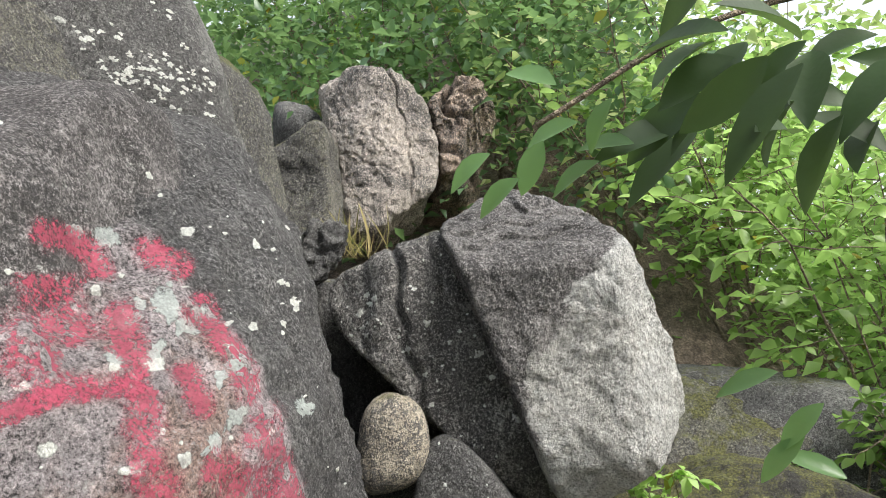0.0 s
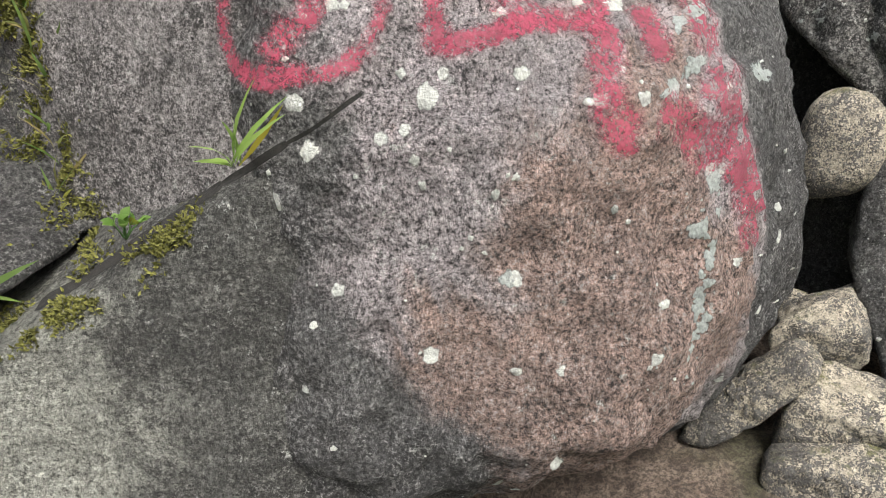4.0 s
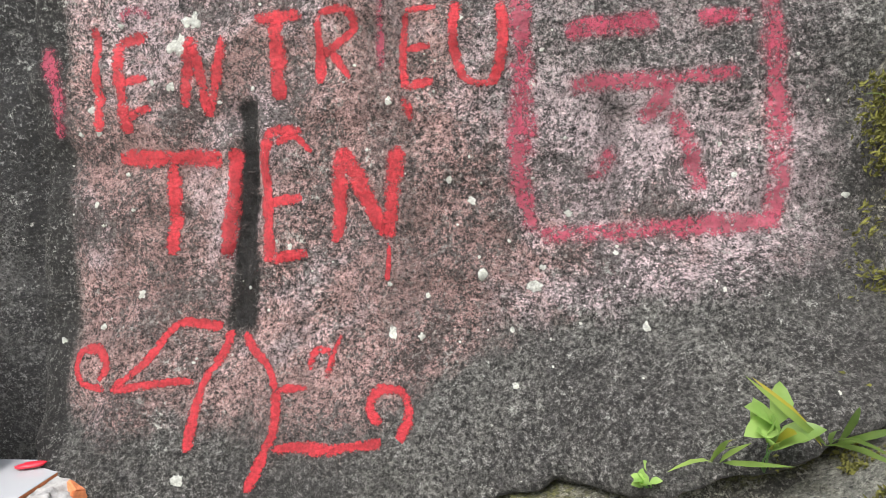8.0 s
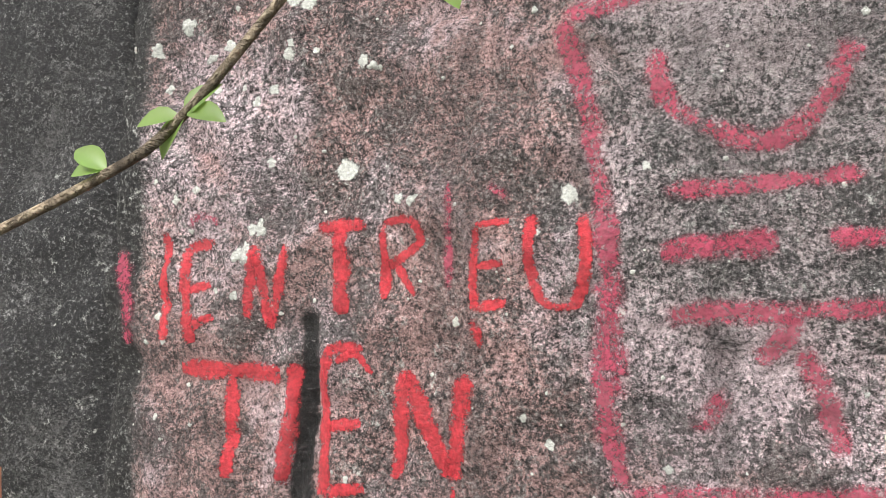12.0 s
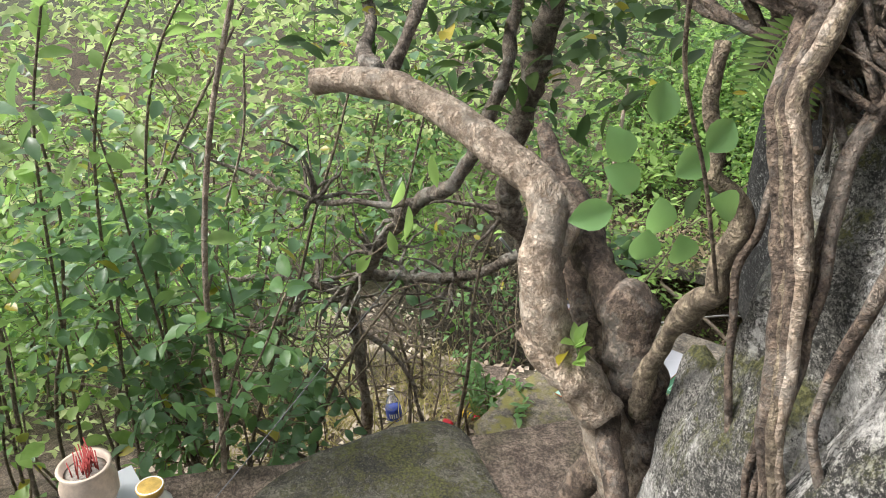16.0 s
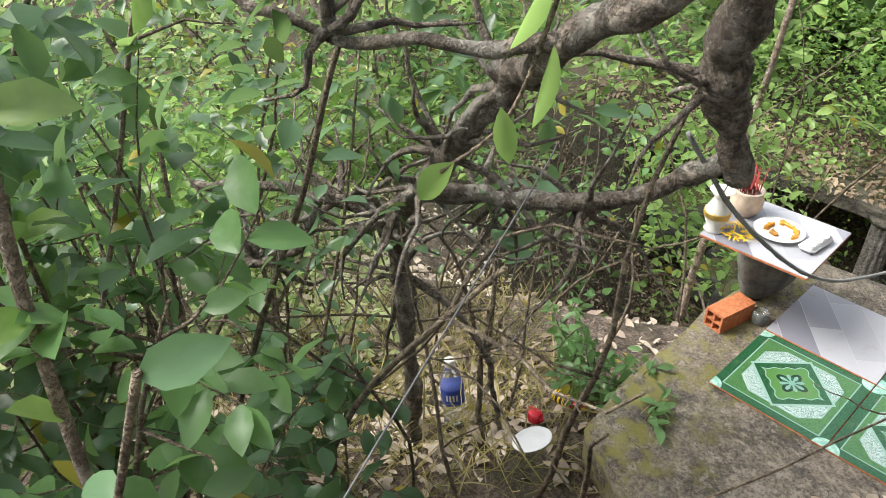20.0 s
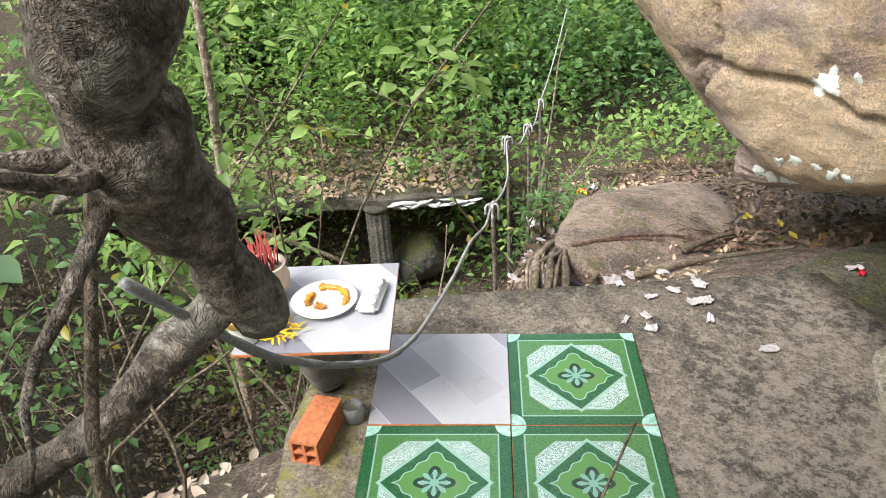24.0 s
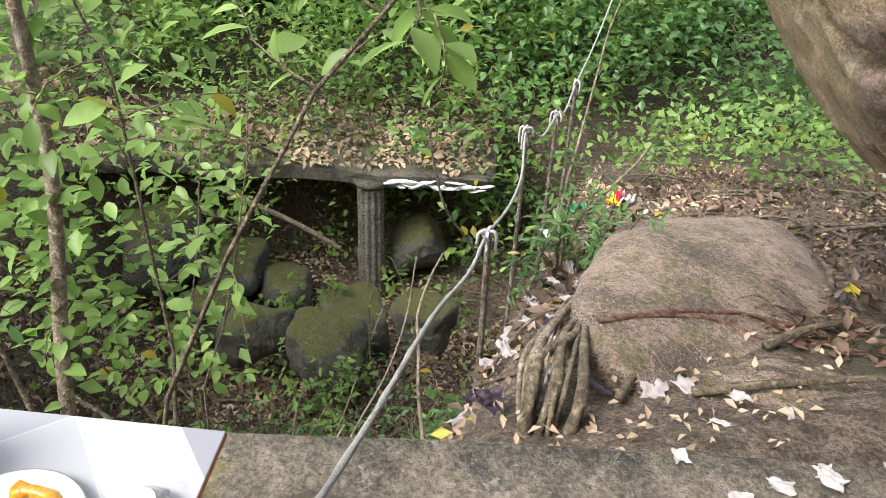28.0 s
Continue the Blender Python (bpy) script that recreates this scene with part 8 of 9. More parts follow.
big_leaves(sp, [((0.35 + 0.42 * rng.random(), -0.2 - 0.08 * rng.random(), -0.10 - 0.1 * rng.random()), (rng.gauss(0, 0.8), -0.2, -rng.uniform(0.1, 1)), (0.2, -0.9, 0.5), rng.uniform(0.12, 0.15), 0.085) for _ in range(16)], LEAF_DARK)
sp = vine("sapling", [(-1.02, 0.57, 1.34), (-1.06, 0.60, 1.19), (-1.08, 0.665, 1.03), (-1.08, 0.70, 0.90), (-1.10, 0.735, 0.80)], 0.0035, "sapling with large rounded leaves among the roots", TWIG, category="sapling", end=1.0)
ROUND_LEAVES = ((-1.13, 0.545, 0.965, -0.95, -0.2), (-1.13, 0.56, 1.04, -0.5, 0.8), (-1.12, 0.60, 1.10, 0.2, 0.9), (-1.10, 0.63, 1.02, 0.7, 0.35), (-1.11, 0.60, 0.93, -0.2, -1.0), (-1.10, 0.65, 0.92, 0.35, -0.95),
                (-1.09, 0.67, 1.06, 0.8, 0.6), (-1.09, 0.69, 0.98, 0.9, -0.3), (-1.12, 0.58, 1.00, -0.8, 0.4), (-1.12, 0.62, 0.98, 0.1, -0.7))
big_leaves(sp, [(np.array((x + 1.02, y - 0.57, z - 1.34)), (-0.05, 0.75 * a, b), (0.92, -0.15, 0.38), rng.uniform(0.060, 0.078), 0.052) for x, y, z, a, b in ROUND_LEAVES], LEAF_MID)
seedling((-1.40, 0.63, 0.50), 0.06, 4, (0.06, 0.03), LEAF_BRIGHT, "bright sprig on the trunk", 551, False, (0.6, -0.7, 0))

# leaves overhead at the start, their backlit dark put into the colour
near = vine("branch", [(2.2, -1.7, 2.5), (1.75, -1.1, 2.12), (1.55, -0.80, 1.98), (1.42, -0.55, 1.90), (1.38, -0.36, 1.80)], 0.006, "overhanging branch with long dark leaves", TWIG, category="branch")
o5 = np.array([2.2, -1.7, 2.5])
spec = []
for i in range(44):
    b = np.array([1.38 + rng.uniform(-0.10, 0.16), rng.uniform(-0.92, -0.52), rng.uniform(1.74, 1.98)])
    spec.append((b - o5, (rng.gauss(-0.1, 0.3), 0.8 + rng.gauss(0, 0.4), rng.gauss(-0.25, 0.45)), (rng.gauss(-0.7, 0.3), rng.gauss(0, 0.5), 0.6), rng.uniform(0.08, 0.12), rng.uniform(0.036, 0.050)))
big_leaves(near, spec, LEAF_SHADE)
spec = []
for a, c, e in ((1.44, -0.30, 1.79), (1.45, -0.36, 1.80), (1.45, -0.33, 1.76), (1.44, -0.38, 1.86), (1.45, -0.42, 1.77), (1.46, -0.40, 1.82), (1.47, -0.46, 1.79), (1.45, -0.44, 1.84)):
    spec.append((np.array([a, c, e]) - o5, (0.1, 0.8, -0.4 + rng.gauss(0, 0.6)), (-0.8, 0.1 + rng.gauss(0, 0.3), 0.6), 0.066, 0.030))
for a, c, e in ((1.86, -0.66, 1.50), (1.87, -0.69, 1.40), (1.85, -0.67, 1.27), (1.9, -0.75, 1.33), (1.86, -0.72, 1.45)):
    spec.append((np.array([a, c, e]) - o5, (0.1, 1.0, -0.3 + rng.gauss(0, 0.3)), (-0.7, 0, 0.7), 0.10, 0.036))
big_leaves(near, spec, LEAF_MID)


def fern(m, fronds, length, label, seed):
    rng = random.Random(seed)
    t = thing("fern", m, label, "fern")
    for i in range(fronds):
        a = rng.uniform(-1.2, 1.2)
        line = spline([(0, 0, 0), (math.sin(a) * length * 0.5, -length * 0.3, length * 0.15), (math.sin(a) * length * 0.8, -length * 0.45, -length * 0.6)], 0.012)
        s = Soup()
        s.tube(line, np.linspace(0.0015, 0.0006, len(line)), 4)
        d = np.gradient(line, axis=0)
        sz = np.sin(np.linspace(0.35, 3.0, len(line)))
        for sgn in (-1, 1):
            side = np.cross(d, (0, -0.7, 0.7)) * sgn
            side /= np.linalg.norm(side, axis=1, keepdims=True)
            s.leaves(line, side + d / np.linalg.norm(d, axis=1, keepdims=True) * 0.4, np.tile((0, -0.8, 0.6), (len(line), 1)), length * 0.26 * sz, 0.009, 0.1, 0.15)
        part("frond", s, LEAF_BRIGHT, t)
    return t


def hanging_fern(base, tip, sag, length, label, seed):
    """A few long fronds that hang side by side from one foot, with many narrow leaflets."""
    rng = random.Random(seed)
    b, e = np.array(base), np.array(tip)
    t = thing("fern", pose(*base), label, "fern")
    for i in range(2):
        end = (e - b) * rng.uniform(0.75, 1.05) + np.array([rng.gauss(0, 0.03), rng.gauss(0, 0.02), rng.gauss(0, 0.02)])
        mid = end * 0.5 + np.array([0, 0, sag])
        row = spline([(0, 0, 0), mid, end], 0.011)
        s = Soup()
        s.tube(row, np.linspace(0.0016, 0.0006, len(row)), 4)
        d = np.gradient(row, axis=0)
        d /= np.linalg.norm(d, axis=1, keepdims=True)
        face = np.array([0.75, -0.62, 0.25])
        size = np.sin(np.linspace(0.5, 3.0, len(row)))
        for sgn in (-1, 1):
            side = np.cross(d, face) * sgn
            s.leaves(row, side + d * 0.45, np.tile(face, (len(row), 1)), length * size, 0.0075, 0.1, 0.12)
        part("frond", s, LEAF_BRIGHT, t)
    return t


hanging_fern((-1.17, 0.865, 1.235), (-1.095, 0.745, 1.035), 0.03, 0.045, "bright green fern hanging from the root mass", 601)
fern(pose(-0.72, 0.98, 1.36, 0, 0, 10), 4, 0.09, "young fern above the altar", 602)
fern(pose(-0.60, 1.10, 1.34, 0, 0, -10), 3, 0.08, "fern sprig on the black rock", 603)
fern(pose(-0.30, 0.955, 0.955, 0, 0, -20), 4, 0.045, "low fern under the altar tile", 604)
fern(pose(-0.285, 0.985, 0.975, 0, 0, 20), 5, 0.05, "bright fern in the joint behind the altar", 605)
fern(pose(-0.20, 0.975, 0.955, 0, 0, 35), 5, 0.05, "bright fern in the joint behind the altar", 606)
seedling((-0.66, 1.08, 1.12), 0.10, 7, (0.03, 0.022), LEAF_BRIGHT, "small round-leaved creeper beside the pot", 605)
vine("branch", [(-0.55, 1.06, 1.06), (-0.62, 1.05, 1.2), (-0.72, 1.02, 1.33), (-0.78, 0.98, 1.42)], 0.006, "thin bare vine behind the incense pot", TWIG)

# ---- cord and rope ----
def cord(name, points, radius, mat, label, category="rope", knots=(), rags=None):
    line = spline(points, 0.03)
    t = thing(name, pose(*line[0]), label, category)
    s = Soup()
    s.tube(line - line[0], radius, 7, 0.12)
    part("strand", s, mat, t)
    for kx in knots:
        ks = Soup()
        c = np.array(kx) - line[0]
        for j in range(3):
            a = np.linspace(0, 6.28, 14)
            tilt = j * 1.05
            ring = np.stack([np.cos(a) * radius * 2.2, np.sin(a) * radius * 2.2 * math.cos(tilt), np.sin(a) * radius * 2.2 * math.sin(tilt) + j * radius], 1) + c
            ks.tube(ring, radius * 0.95, 6)
        ks.tube([c + (0, 0, -radius), c + (radius * 3, -radius * 2, -radius * 6), c + (radius * 4, -radius * 2, -radius * 11)], [radius, radius * 0.9, radius * 0.6], 6)
        part("knot", ks, mat, t)
        if rags:
            tail = Soup()
            for j in range(4):
                a = 1.3 * j + kx[0] * 5
                d = np.array([math.cos(a), math.sin(a), 0.2])
                tail.tube(spline([c, c + d * 0.018 + (0, 0, 0.018), c + d * 0.034 + (0, 0, 0.0), c + d * 0.036 + (0, 0, -0.04 - 0.02 * j)], 0.008), 0.0065, 7, 0.25)
            part("rag", tail, rags, t, "white rag tied in the knot")
    return t


cord("cord", [(-2.62, 0.49, 0.22), (-2.56, 0.45, 0.20), (-2.11, 0.172, 0.185), (-1.5, -0.20, 0.17), (-0.85, -0.62, 0.18)], 0.0013, CORD, "taut dark cord tied to a branch")
stake = vine("stake", [(-0.85, -0.62, -0.5), (-0.85, -0.62, 0.0), (-0.85, -0.62, 0.26)], 0.016, "wooden stake that holds the cord", TWIG, category="stake", end=0.9)
cord("rope", [(-2.95, 0.91, 0.05), (-2.98, 1.10, -0.20), (-3.12, 1.42, -0.50), (-3.27, 1.70, -0.70), (-3.40, 1.95, -0.815), (-3.55, 2.25, -0.92), (-3.80, 2.70, -1.10), (-4.0, 3.1, -1.28), (-4.195, 3.444, -1.40), (-4.45, 3.95, -1.60), (-4.70, 4.4, -1.72), (-4.854, 4.636, -1.61), (-4.95, 4.95, -1.78), (-5.043, 5.238, -1.77), (-5.2, 5.6, -1.9), (-5.316, 5.892, -1.83), (-5.6, 6.6, -1.75), (-6.0, 7.6, -1.5)],
     0.0065, ROPE, "knotted grey rope strung as a handrail over the path", knots=((-4.195, 3.444, -1.40), (-4.854, 4.636, -1.61), (-5.043, 5.238, -1.77), (-5.316, 5.892, -1.83)), rags=PAPER_WHITE)
for x, y, z in ((-4.20, 3.46, -1.42), (-4.86, 4.65, -1.63), (-5.05, 5.25, -1.79), (-5.32, 5.90, -1.85)):
    g = ground_z(x, y)
    vine("post", [(x, y, g - 0.1), (x + 0.01, y, (g + z) / 2), (x, y, z + 0.04)], 0.014, "thin dark iron post of the rope rail", BARK_DARK, category="post", end=0.9)

# ---- across the ravine: old concrete ledge on a column ----
def ledge_beam():
    bm = bmesh.new()
    ring = [(-11.2, 3.2), (-6.65, 6.90), (-8.1, 8.9), (-12.7, 5.2)]
    top = [bm.verts.new((x, y, -3.52)) for x, y in ring]
    bm.faces.new(top)
    out = bmesh.ops.extrude_face_region(bm, geom=bm.faces[:])
    bmesh.ops.translate(bm, verts=[v for v in out["geom"] if isinstance(v, bmesh.types.BMVert)], vec=(0, 0, -0.14))
    bmesh.ops.recalc_face_normals(bm, faces=bm.faces[:])
    bmesh.ops.subdivide_edges(bm, edges=bm.edges[:], cuts=14, use_grid_fill=True)
    for v in bm.verts:
        v.co.z += 0.05 * noise.noise(v.co * 1.3)
        v.co += Vector((1, -1, 0)) * 0.07 * noise.noise(v.co * 2.2)
    return bm


tagged(part("ledge", ledge_beam(), ROCK_GROUND), "mossy concrete ledge strewn with leaves across the ravine", "ledge", kind="structure")
CRUST_WHITE = plain("white_lime_crust", (0.66, 0.68, 0.68), 0.95, 0.25, 30, bump=0.8)
crust = random.Random(67)
for i in range(16):
    f = i / 15
    lump("lime_crust", (-7.34 + 0.66 * f, 6.20 + 0.56 * f, -3.57 + crust.gauss(0, 0.02)), (crust.uniform(0.05, 0.14), 0.03, crust.uniform(0.012, 0.045)), CRUST_WHITE, "white lime crust on the ledge's broken edge", "crust", 700 + i, 0.35, 2.6, 40 + crust.gauss(0, 8), sub=3, tilt=(crust.gauss(0, 12), crust.gauss(0, 15)))


def fluted_column(base, top, radius, label):
    t = thing("column", pose(*base), label, "column")
    a = np.arange(72) * 2 * math.pi / 72
    s = Soup()
    n = 14
    rings = []
    for i in range(n):
        f = i / (n - 1)
        c = np.array(base) * (1 - f) + np.array(top) * f - np.array(base)
        r = radius * (1 + 0.09 * np.cos(12 * a) + 0.05 * np.array([noise.noise((math.cos(q) * 2, math.sin(q) * 2, f * 6)) for q in a]))
        rings.append(np.stack([c[0] + r * np.cos(a), c[1] + r * np.sin(a), np.full(72, c[2])], 1))
    f = [(i * 72 + j, i * 72 + (j + 1) % 72, (i + 1) * 72 + (j + 1) % 72, (i + 1) * 72 + j) for i in range(n - 1) for j in range(72)]
    s.add(np.concatenate(rings), f)
    part("shaft", s, bark_material("fluted_concrete", (0.30, 0.275, 0.24), (0.12, 0.108, 0.095), 0.2), t)
    cap = Soup()
    cap.tube([np.array(top) - base + (0, 0, -0.06), np.array(top) - base + (0, 0, 0.03)], [radius * 1.1, radius * 1.5], 20)
    part("capital", cap, ROCK_GROUND, t, "ragged concrete under the ledge")


fluted_column((-7.45, 5.95, -5.0), (-7.65, 6.15, -3.62), 0.13, "fluted grey concrete column under the ledge")
for pts in ([(-8.7, 5.1, -3.75), (-8.1, 5.5, -4.05), (-7.75, 5.8, -4.35)], [(-9.3, 4.7, -4.0), (-8.8, 4.9, -4.4), (-8.4, 4.9, -4.8)]):
    vine("fallen_branch", pts, 0.03, "pale dead branch leaning under the ledge", BARK, category="branch", end=0.8)
rng = random.Random(61)
for x, y, z, r in ((-8.9, 4.5, -4.3, 0.42), (-8.45, 4.95, -4.55, 0.32), (-7.4, 6.6, -4.5, 0.35), (-6.6, 4.6, -4.3, 0.34), (-7.9, 5.2, -4.7, 0.3), (-8.1, 4.4, -4.6, 0.35), (-6.9, 5.2, -4.5, 0.28), (-7.2, 4.3, -4.2, 0.3), (-6.1, 5.3, -4.1, 0.26)):
    stone("boulder", (x, y, z), (r, r * 0.9, r * rng.uniform(0.8, 1.1)), rng.uniform(0, 90), ROCK_MOSSY, "mossy boulder down in the ravine", k=9, sub=5, amp=0.14, seed=int(x * -50), category="boulder")
for i in range(170):
    x, y = rng.uniform(-7.6, -3.2), rng.uniform(2.5, 7.0)
    z = ground_z(x, y)
    a = rng.uniform(0, 3.14)
    ln = rng.uniform(0.3, 0.9)
    vine("fallen_twig", [(x, y, z + 0.03), (x + math.cos(a) * ln / 2, y + math.sin(a) * ln / 2, ground_z(x + math.cos(a) * ln / 2, y + math.sin(a) * ln / 2) + 0.05), (x + math.cos(a) * ln, y + math.sin(a) * ln, ground_z(x + math.cos(a) * ln, y + math.sin(a) * ln) + 0.03)], rng.uniform(0.005, 0.018), "dead fallen twig on the slope", TWIG, category="twig", sides=5)
ROOT_RED = bark_material("reddish_root_bark", (0.30, 0.17, 0.12), (0.13, 0.07, 0.05))
for pts, r in (([(-3.62, 3.25), (-3.50, 3.50), (-3.36, 3.72), (-3.14, 3.92), (-2.95, 4.2)], 0.011), ([(-3.58, 3.35), (-3.40, 3.60), (-3.20, 3.70)], 0.009), ([(-3.30, 3.78), (-3.12, 3.80), (-2.98, 3.78)], 0.008)):
    vine("exposed_root", [(x, y, lie_on(x, y, ground_z(x, y), -1.28) + r * 0.4) for x, y in pts], r, "thin reddish root lying on the bedrock", ROOT_RED, category="root", bumpy=0.1)
for i in range(46):
    x, y, a = -3.08 + rng.gauss(0, 0.16), 3.86 + rng.gauss(0, 0.16), rng.gauss(0.6, 0.5)
    q = rng.uniform(0.05, 0.16)
    z0, z1 = lie_on(x, y, ground_z(x, y), -1.28), lie_on(x + q * math.cos(a), y + q * math.sin(a), ground_z(x, y), -1.28)
    vine("fallen_twig", [(x, y, z0 + 0.006), (x + q * 0.5 * math.cos(a), y + q * 0.5 * math.sin(a), max(z0, z1) + 0.012), (x + q * math.cos(a), y + q * math.sin(a), z1 + 0.006)], rng.uniform(0.002, 0.005), "short reddish twig on the bedrock", ROOT_RED, category="twig", sides=5)


# roots that hang down the bank beside the terrace
hung = random.Random(66)
bank = thing("hanging_roots", pose(-3.82, 3.50, -1.71), "bundle of pale dry roots lying down the bank", "root")
for i in range(12):
    s = Soup()
    x, y, q = hung.gauss(0, 0.035), hung.gauss(0, 0.04), hung.uniform(0.85, 1.1)
    row = spline([(x - 0.02, y + 0.16 * q, 0.08), (x + 0.05 + hung.gauss(0, 0.015), y - 0.08, 0.22), (x + 0.15 + hung.gauss(0, 0.02), y - 0.35, 0.36), (x + 0.25 + hung.gauss(0, 0.03), y - 0.62, 0.42), (x + 0.30, y - 0.72, 0.20)], 0.03)
    s.tube(row, np.linspace(0.006, hung.choice([0.020, 0.012, 0.008]), len(row)), 7, 0.1)
    part("root", s, hung.choice([BARK, TWIG, TWIG]), bank)
# dry upright stems and creepers in the ravine
for i in range(34):
    x, y = hung.uniform(-6.8, -4.1), hung.uniform(2.3, 5.2)
    z = ground_z(x, y)
    if 0.59 * (x + 3.4) + 0.81 * (y - 2.3) > 1.2:
        continue
    pts = wander(hung, (x, y, z - 0.05), (hung.gauss(0, 0.35), hung.gauss(0, 0.35), 1), hung.uniform(0.7, 1.9), 7, 0.14)
    vine("sapling", [tuple(q) for q in pts], hung.choice([0.006, 0.009, 0.013]), "thin bare stem rising from the ravine", hung.choice([TWIG, BARK]), hung.choice([0, 5, 9]), (0.075, 0.04), LEAF_BRIGHT, 970 + i, "sapling", sides=6)


# ---- paint and lichen on the rocks ----
WALL_SHEET = plane_frame((0, 1.2, 1.6), (0, 1, 0))
BOULDER_SHEET = plane_frame((1.65, 0.3, 1.5), (0.8, 0.6, 0))
EAST_SHEET = plane_frame((2.9, -0.1, 1.4), (0.97, 0.24, 0))
stroke("painted_letter_t", [wall_rock], WALL_SHEET, [
    (0.031, [(-0.286, 0.016), (-0.188, 0.013), (-0.078, 0.006)]),
    (0.028, [(-0.181, 0.002), (-0.179, -0.086), (-0.184, -0.174)]),
], 0.02, RED, parent=wall_rock)
stroke("painted_letter_i", [wall_rock], WALL_SHEET, [
    (0.027, [(-0.049, 0.027), (-0.061, -0.078), (-0.078, -0.185)]),
], 0.02, RED, parent=wall_rock)
stroke("painted_letter_e", [wall_rock], WALL_SHEET, [
    (0.024, [(0.023, 0.061), (0.005, -0.015), (0.01, -0.19)]),
    (0.02, [(0.01, -0.078), (0.077, -0.071)]),
    (0.022, [(0.01, -0.186), (0.085, -0.175)]),
    (0.018, [(0.018, 0.057), (0.082, 0.056)]),
    (0.015, [(0.033, 0.032), (0.065, 0.047), (0.1, 0.014)]),
], 0.02, RED, parent=wall_rock)
stroke("painted_letter_n", [wall_rock], WALL_SHEET, [
    (0.028, [(0.144, -0.157), (0.159, 0.02)]),
    (0.028, [(0.159, 0.02), (0.243, -0.147)]),
    (0.027, [(0.243, -0.152), (0.266, 0.02)]),
], 0.02, RED, parent=wall_rock)
stroke("paint_drip", [wall_rock], WALL_SHEET, [
    (0.009, [(0.243, -0.157), (0.244, -0.192), (0.24, -0.227)]),
], 0.02, RED, parent=wall_rock)
stroke("painted_letter_d", [wall_rock], WALL_SHEET, [
    (0.028, [(-0.432, 0.238), (-0.406, 0.148), (-0.401, 0.058)]),
], 0.02, PINK_RED, parent=wall_rock)
stroke("painted_letter_i", [wall_rock], WALL_SHEET, [
    (0.02, [(-0.321, 0.268), (-0.322, 0.158), (-0.319, 0.067)]),
], 0.02, RED, parent=wall_rock)
stroke("painted_letter_e", [wall_rock], WALL_SHEET, [
    (0.022, [(-0.281, 0.237), (-0.274, 0.149), (-0.261, 0.062)]),
    (0.02, [(-0.281, 0.237), (-0.211, 0.247)]),
    (0.017, [(-0.269, 0.159), (-0.22, 0.167)]),
    (0.02, [(-0.266, 0.093), (-0.216, 0.111)]),
], 0.02, RED, parent=wall_rock)
stroke("painted_accent", [wall_rock], WALL_SHEET, [
    (0.015, [(-0.27, 0.272), (-0.24, 0.297), (-0.203, 0.277)]),
], 0.02, PINK_RED, parent=wall_rock)
stroke("painted_letter_n", [wall_rock], WALL_SHEET, [
    (0.023, [(-0.146, 0.107), (-0.122, 0.237)]),
    (0.021, [(-0.121, 0.232), (-0.1, 0.088)]),
    (0.022, [(-0.1, 0.088), (-0.059, 0.236)]),
], 0.02, RED, parent=wall_rock)
stroke("painted_letter_t", [wall_rock], WALL_SHEET, [
    (0.025, [(0.002, 0.264), (0.095, 0.267)]),
    (0.027, [(0.044, 0.264), (0.042, 0.113)]),
], 0.02, RED, parent=wall_rock)
stroke("painted_letter_r", [wall_rock], WALL_SHEET, [
    (0.017, [(0.123, 0.139), (0.125, 0.267)]),
    (0.017, [(0.125, 0.267), (0.178, 0.269), (0.194, 0.235), (0.156, 0.206), (0.123, 0.193)]),
    (0.015, [(0.144, 0.198), (0.183, 0.145)]),
], 0.02, RED, parent=wall_rock)
stroke("painted_letter_i", [wall_rock], WALL_SHEET, [
    (0.011, [(0.242, 0.335), (0.242, 0.235), (0.239, 0.146)]),
], 0.02, PINK_RED, parent=wall_rock)
stroke("painted_letter_e", [wall_rock], WALL_SHEET, [
    (0.016, [(0.291, 0.252), (0.282, 0.182), (0.285, 0.121)]),
    (0.014, [(0.291, 0.256), (0.345, 0.26)]),
    (0.012, [(0.287, 0.189), (0.332, 0.195)]),
    (0.016, [(0.285, 0.123), (0.336, 0.135)]),
], 0.02, RED, parent=wall_rock)
stroke("painted_accent", [wall_rock], WALL_SHEET, [
    (0.014, [(0.309, 0.321), (0.344, 0.298)]),
], 0.02, PINK_RED, parent=wall_rock)
stroke("painted_letter_u", [wall_rock], WALL_SHEET, [
    (0.019, [(0.381, 0.269), (0.373, 0.199), (0.389, 0.14), (0.423, 0.122), (0.449, 0.14), (0.461, 0.2), (0.457, 0.268)]),
], 0.02, RED, parent=wall_rock)
stroke("paint_drip", [wall_rock], WALL_SHEET, [
    (0.018, [(0.283, 0.108), (0.293, 0.061)]),
], 0.02, RED, parent=wall_rock)
stroke("painted_frame", [wall_rock], WALL_SHEET, [
    (0.027, [(0.43, 0.576), (0.466, 0.446), (0.489, 0.267), (0.499, 0.133), (0.501, -0.01)]),
], 0.02, PINK_RED, parent=wall_rock)
stroke("painted_frame", [wall_rock], WALL_SHEET, [
    (0.031, [(0.489, 0.167), (0.485, 0.0), (0.508, -0.142)]),
], 0.02, PINK_RED, parent=wall_rock)
stroke("painted_frame", [wall_rock], WALL_SHEET, [
    (0.027, [(0.508, -0.145), (0.709, -0.14), (0.924, -0.128)]),
], 0.02, PINK_RED, parent=wall_rock)
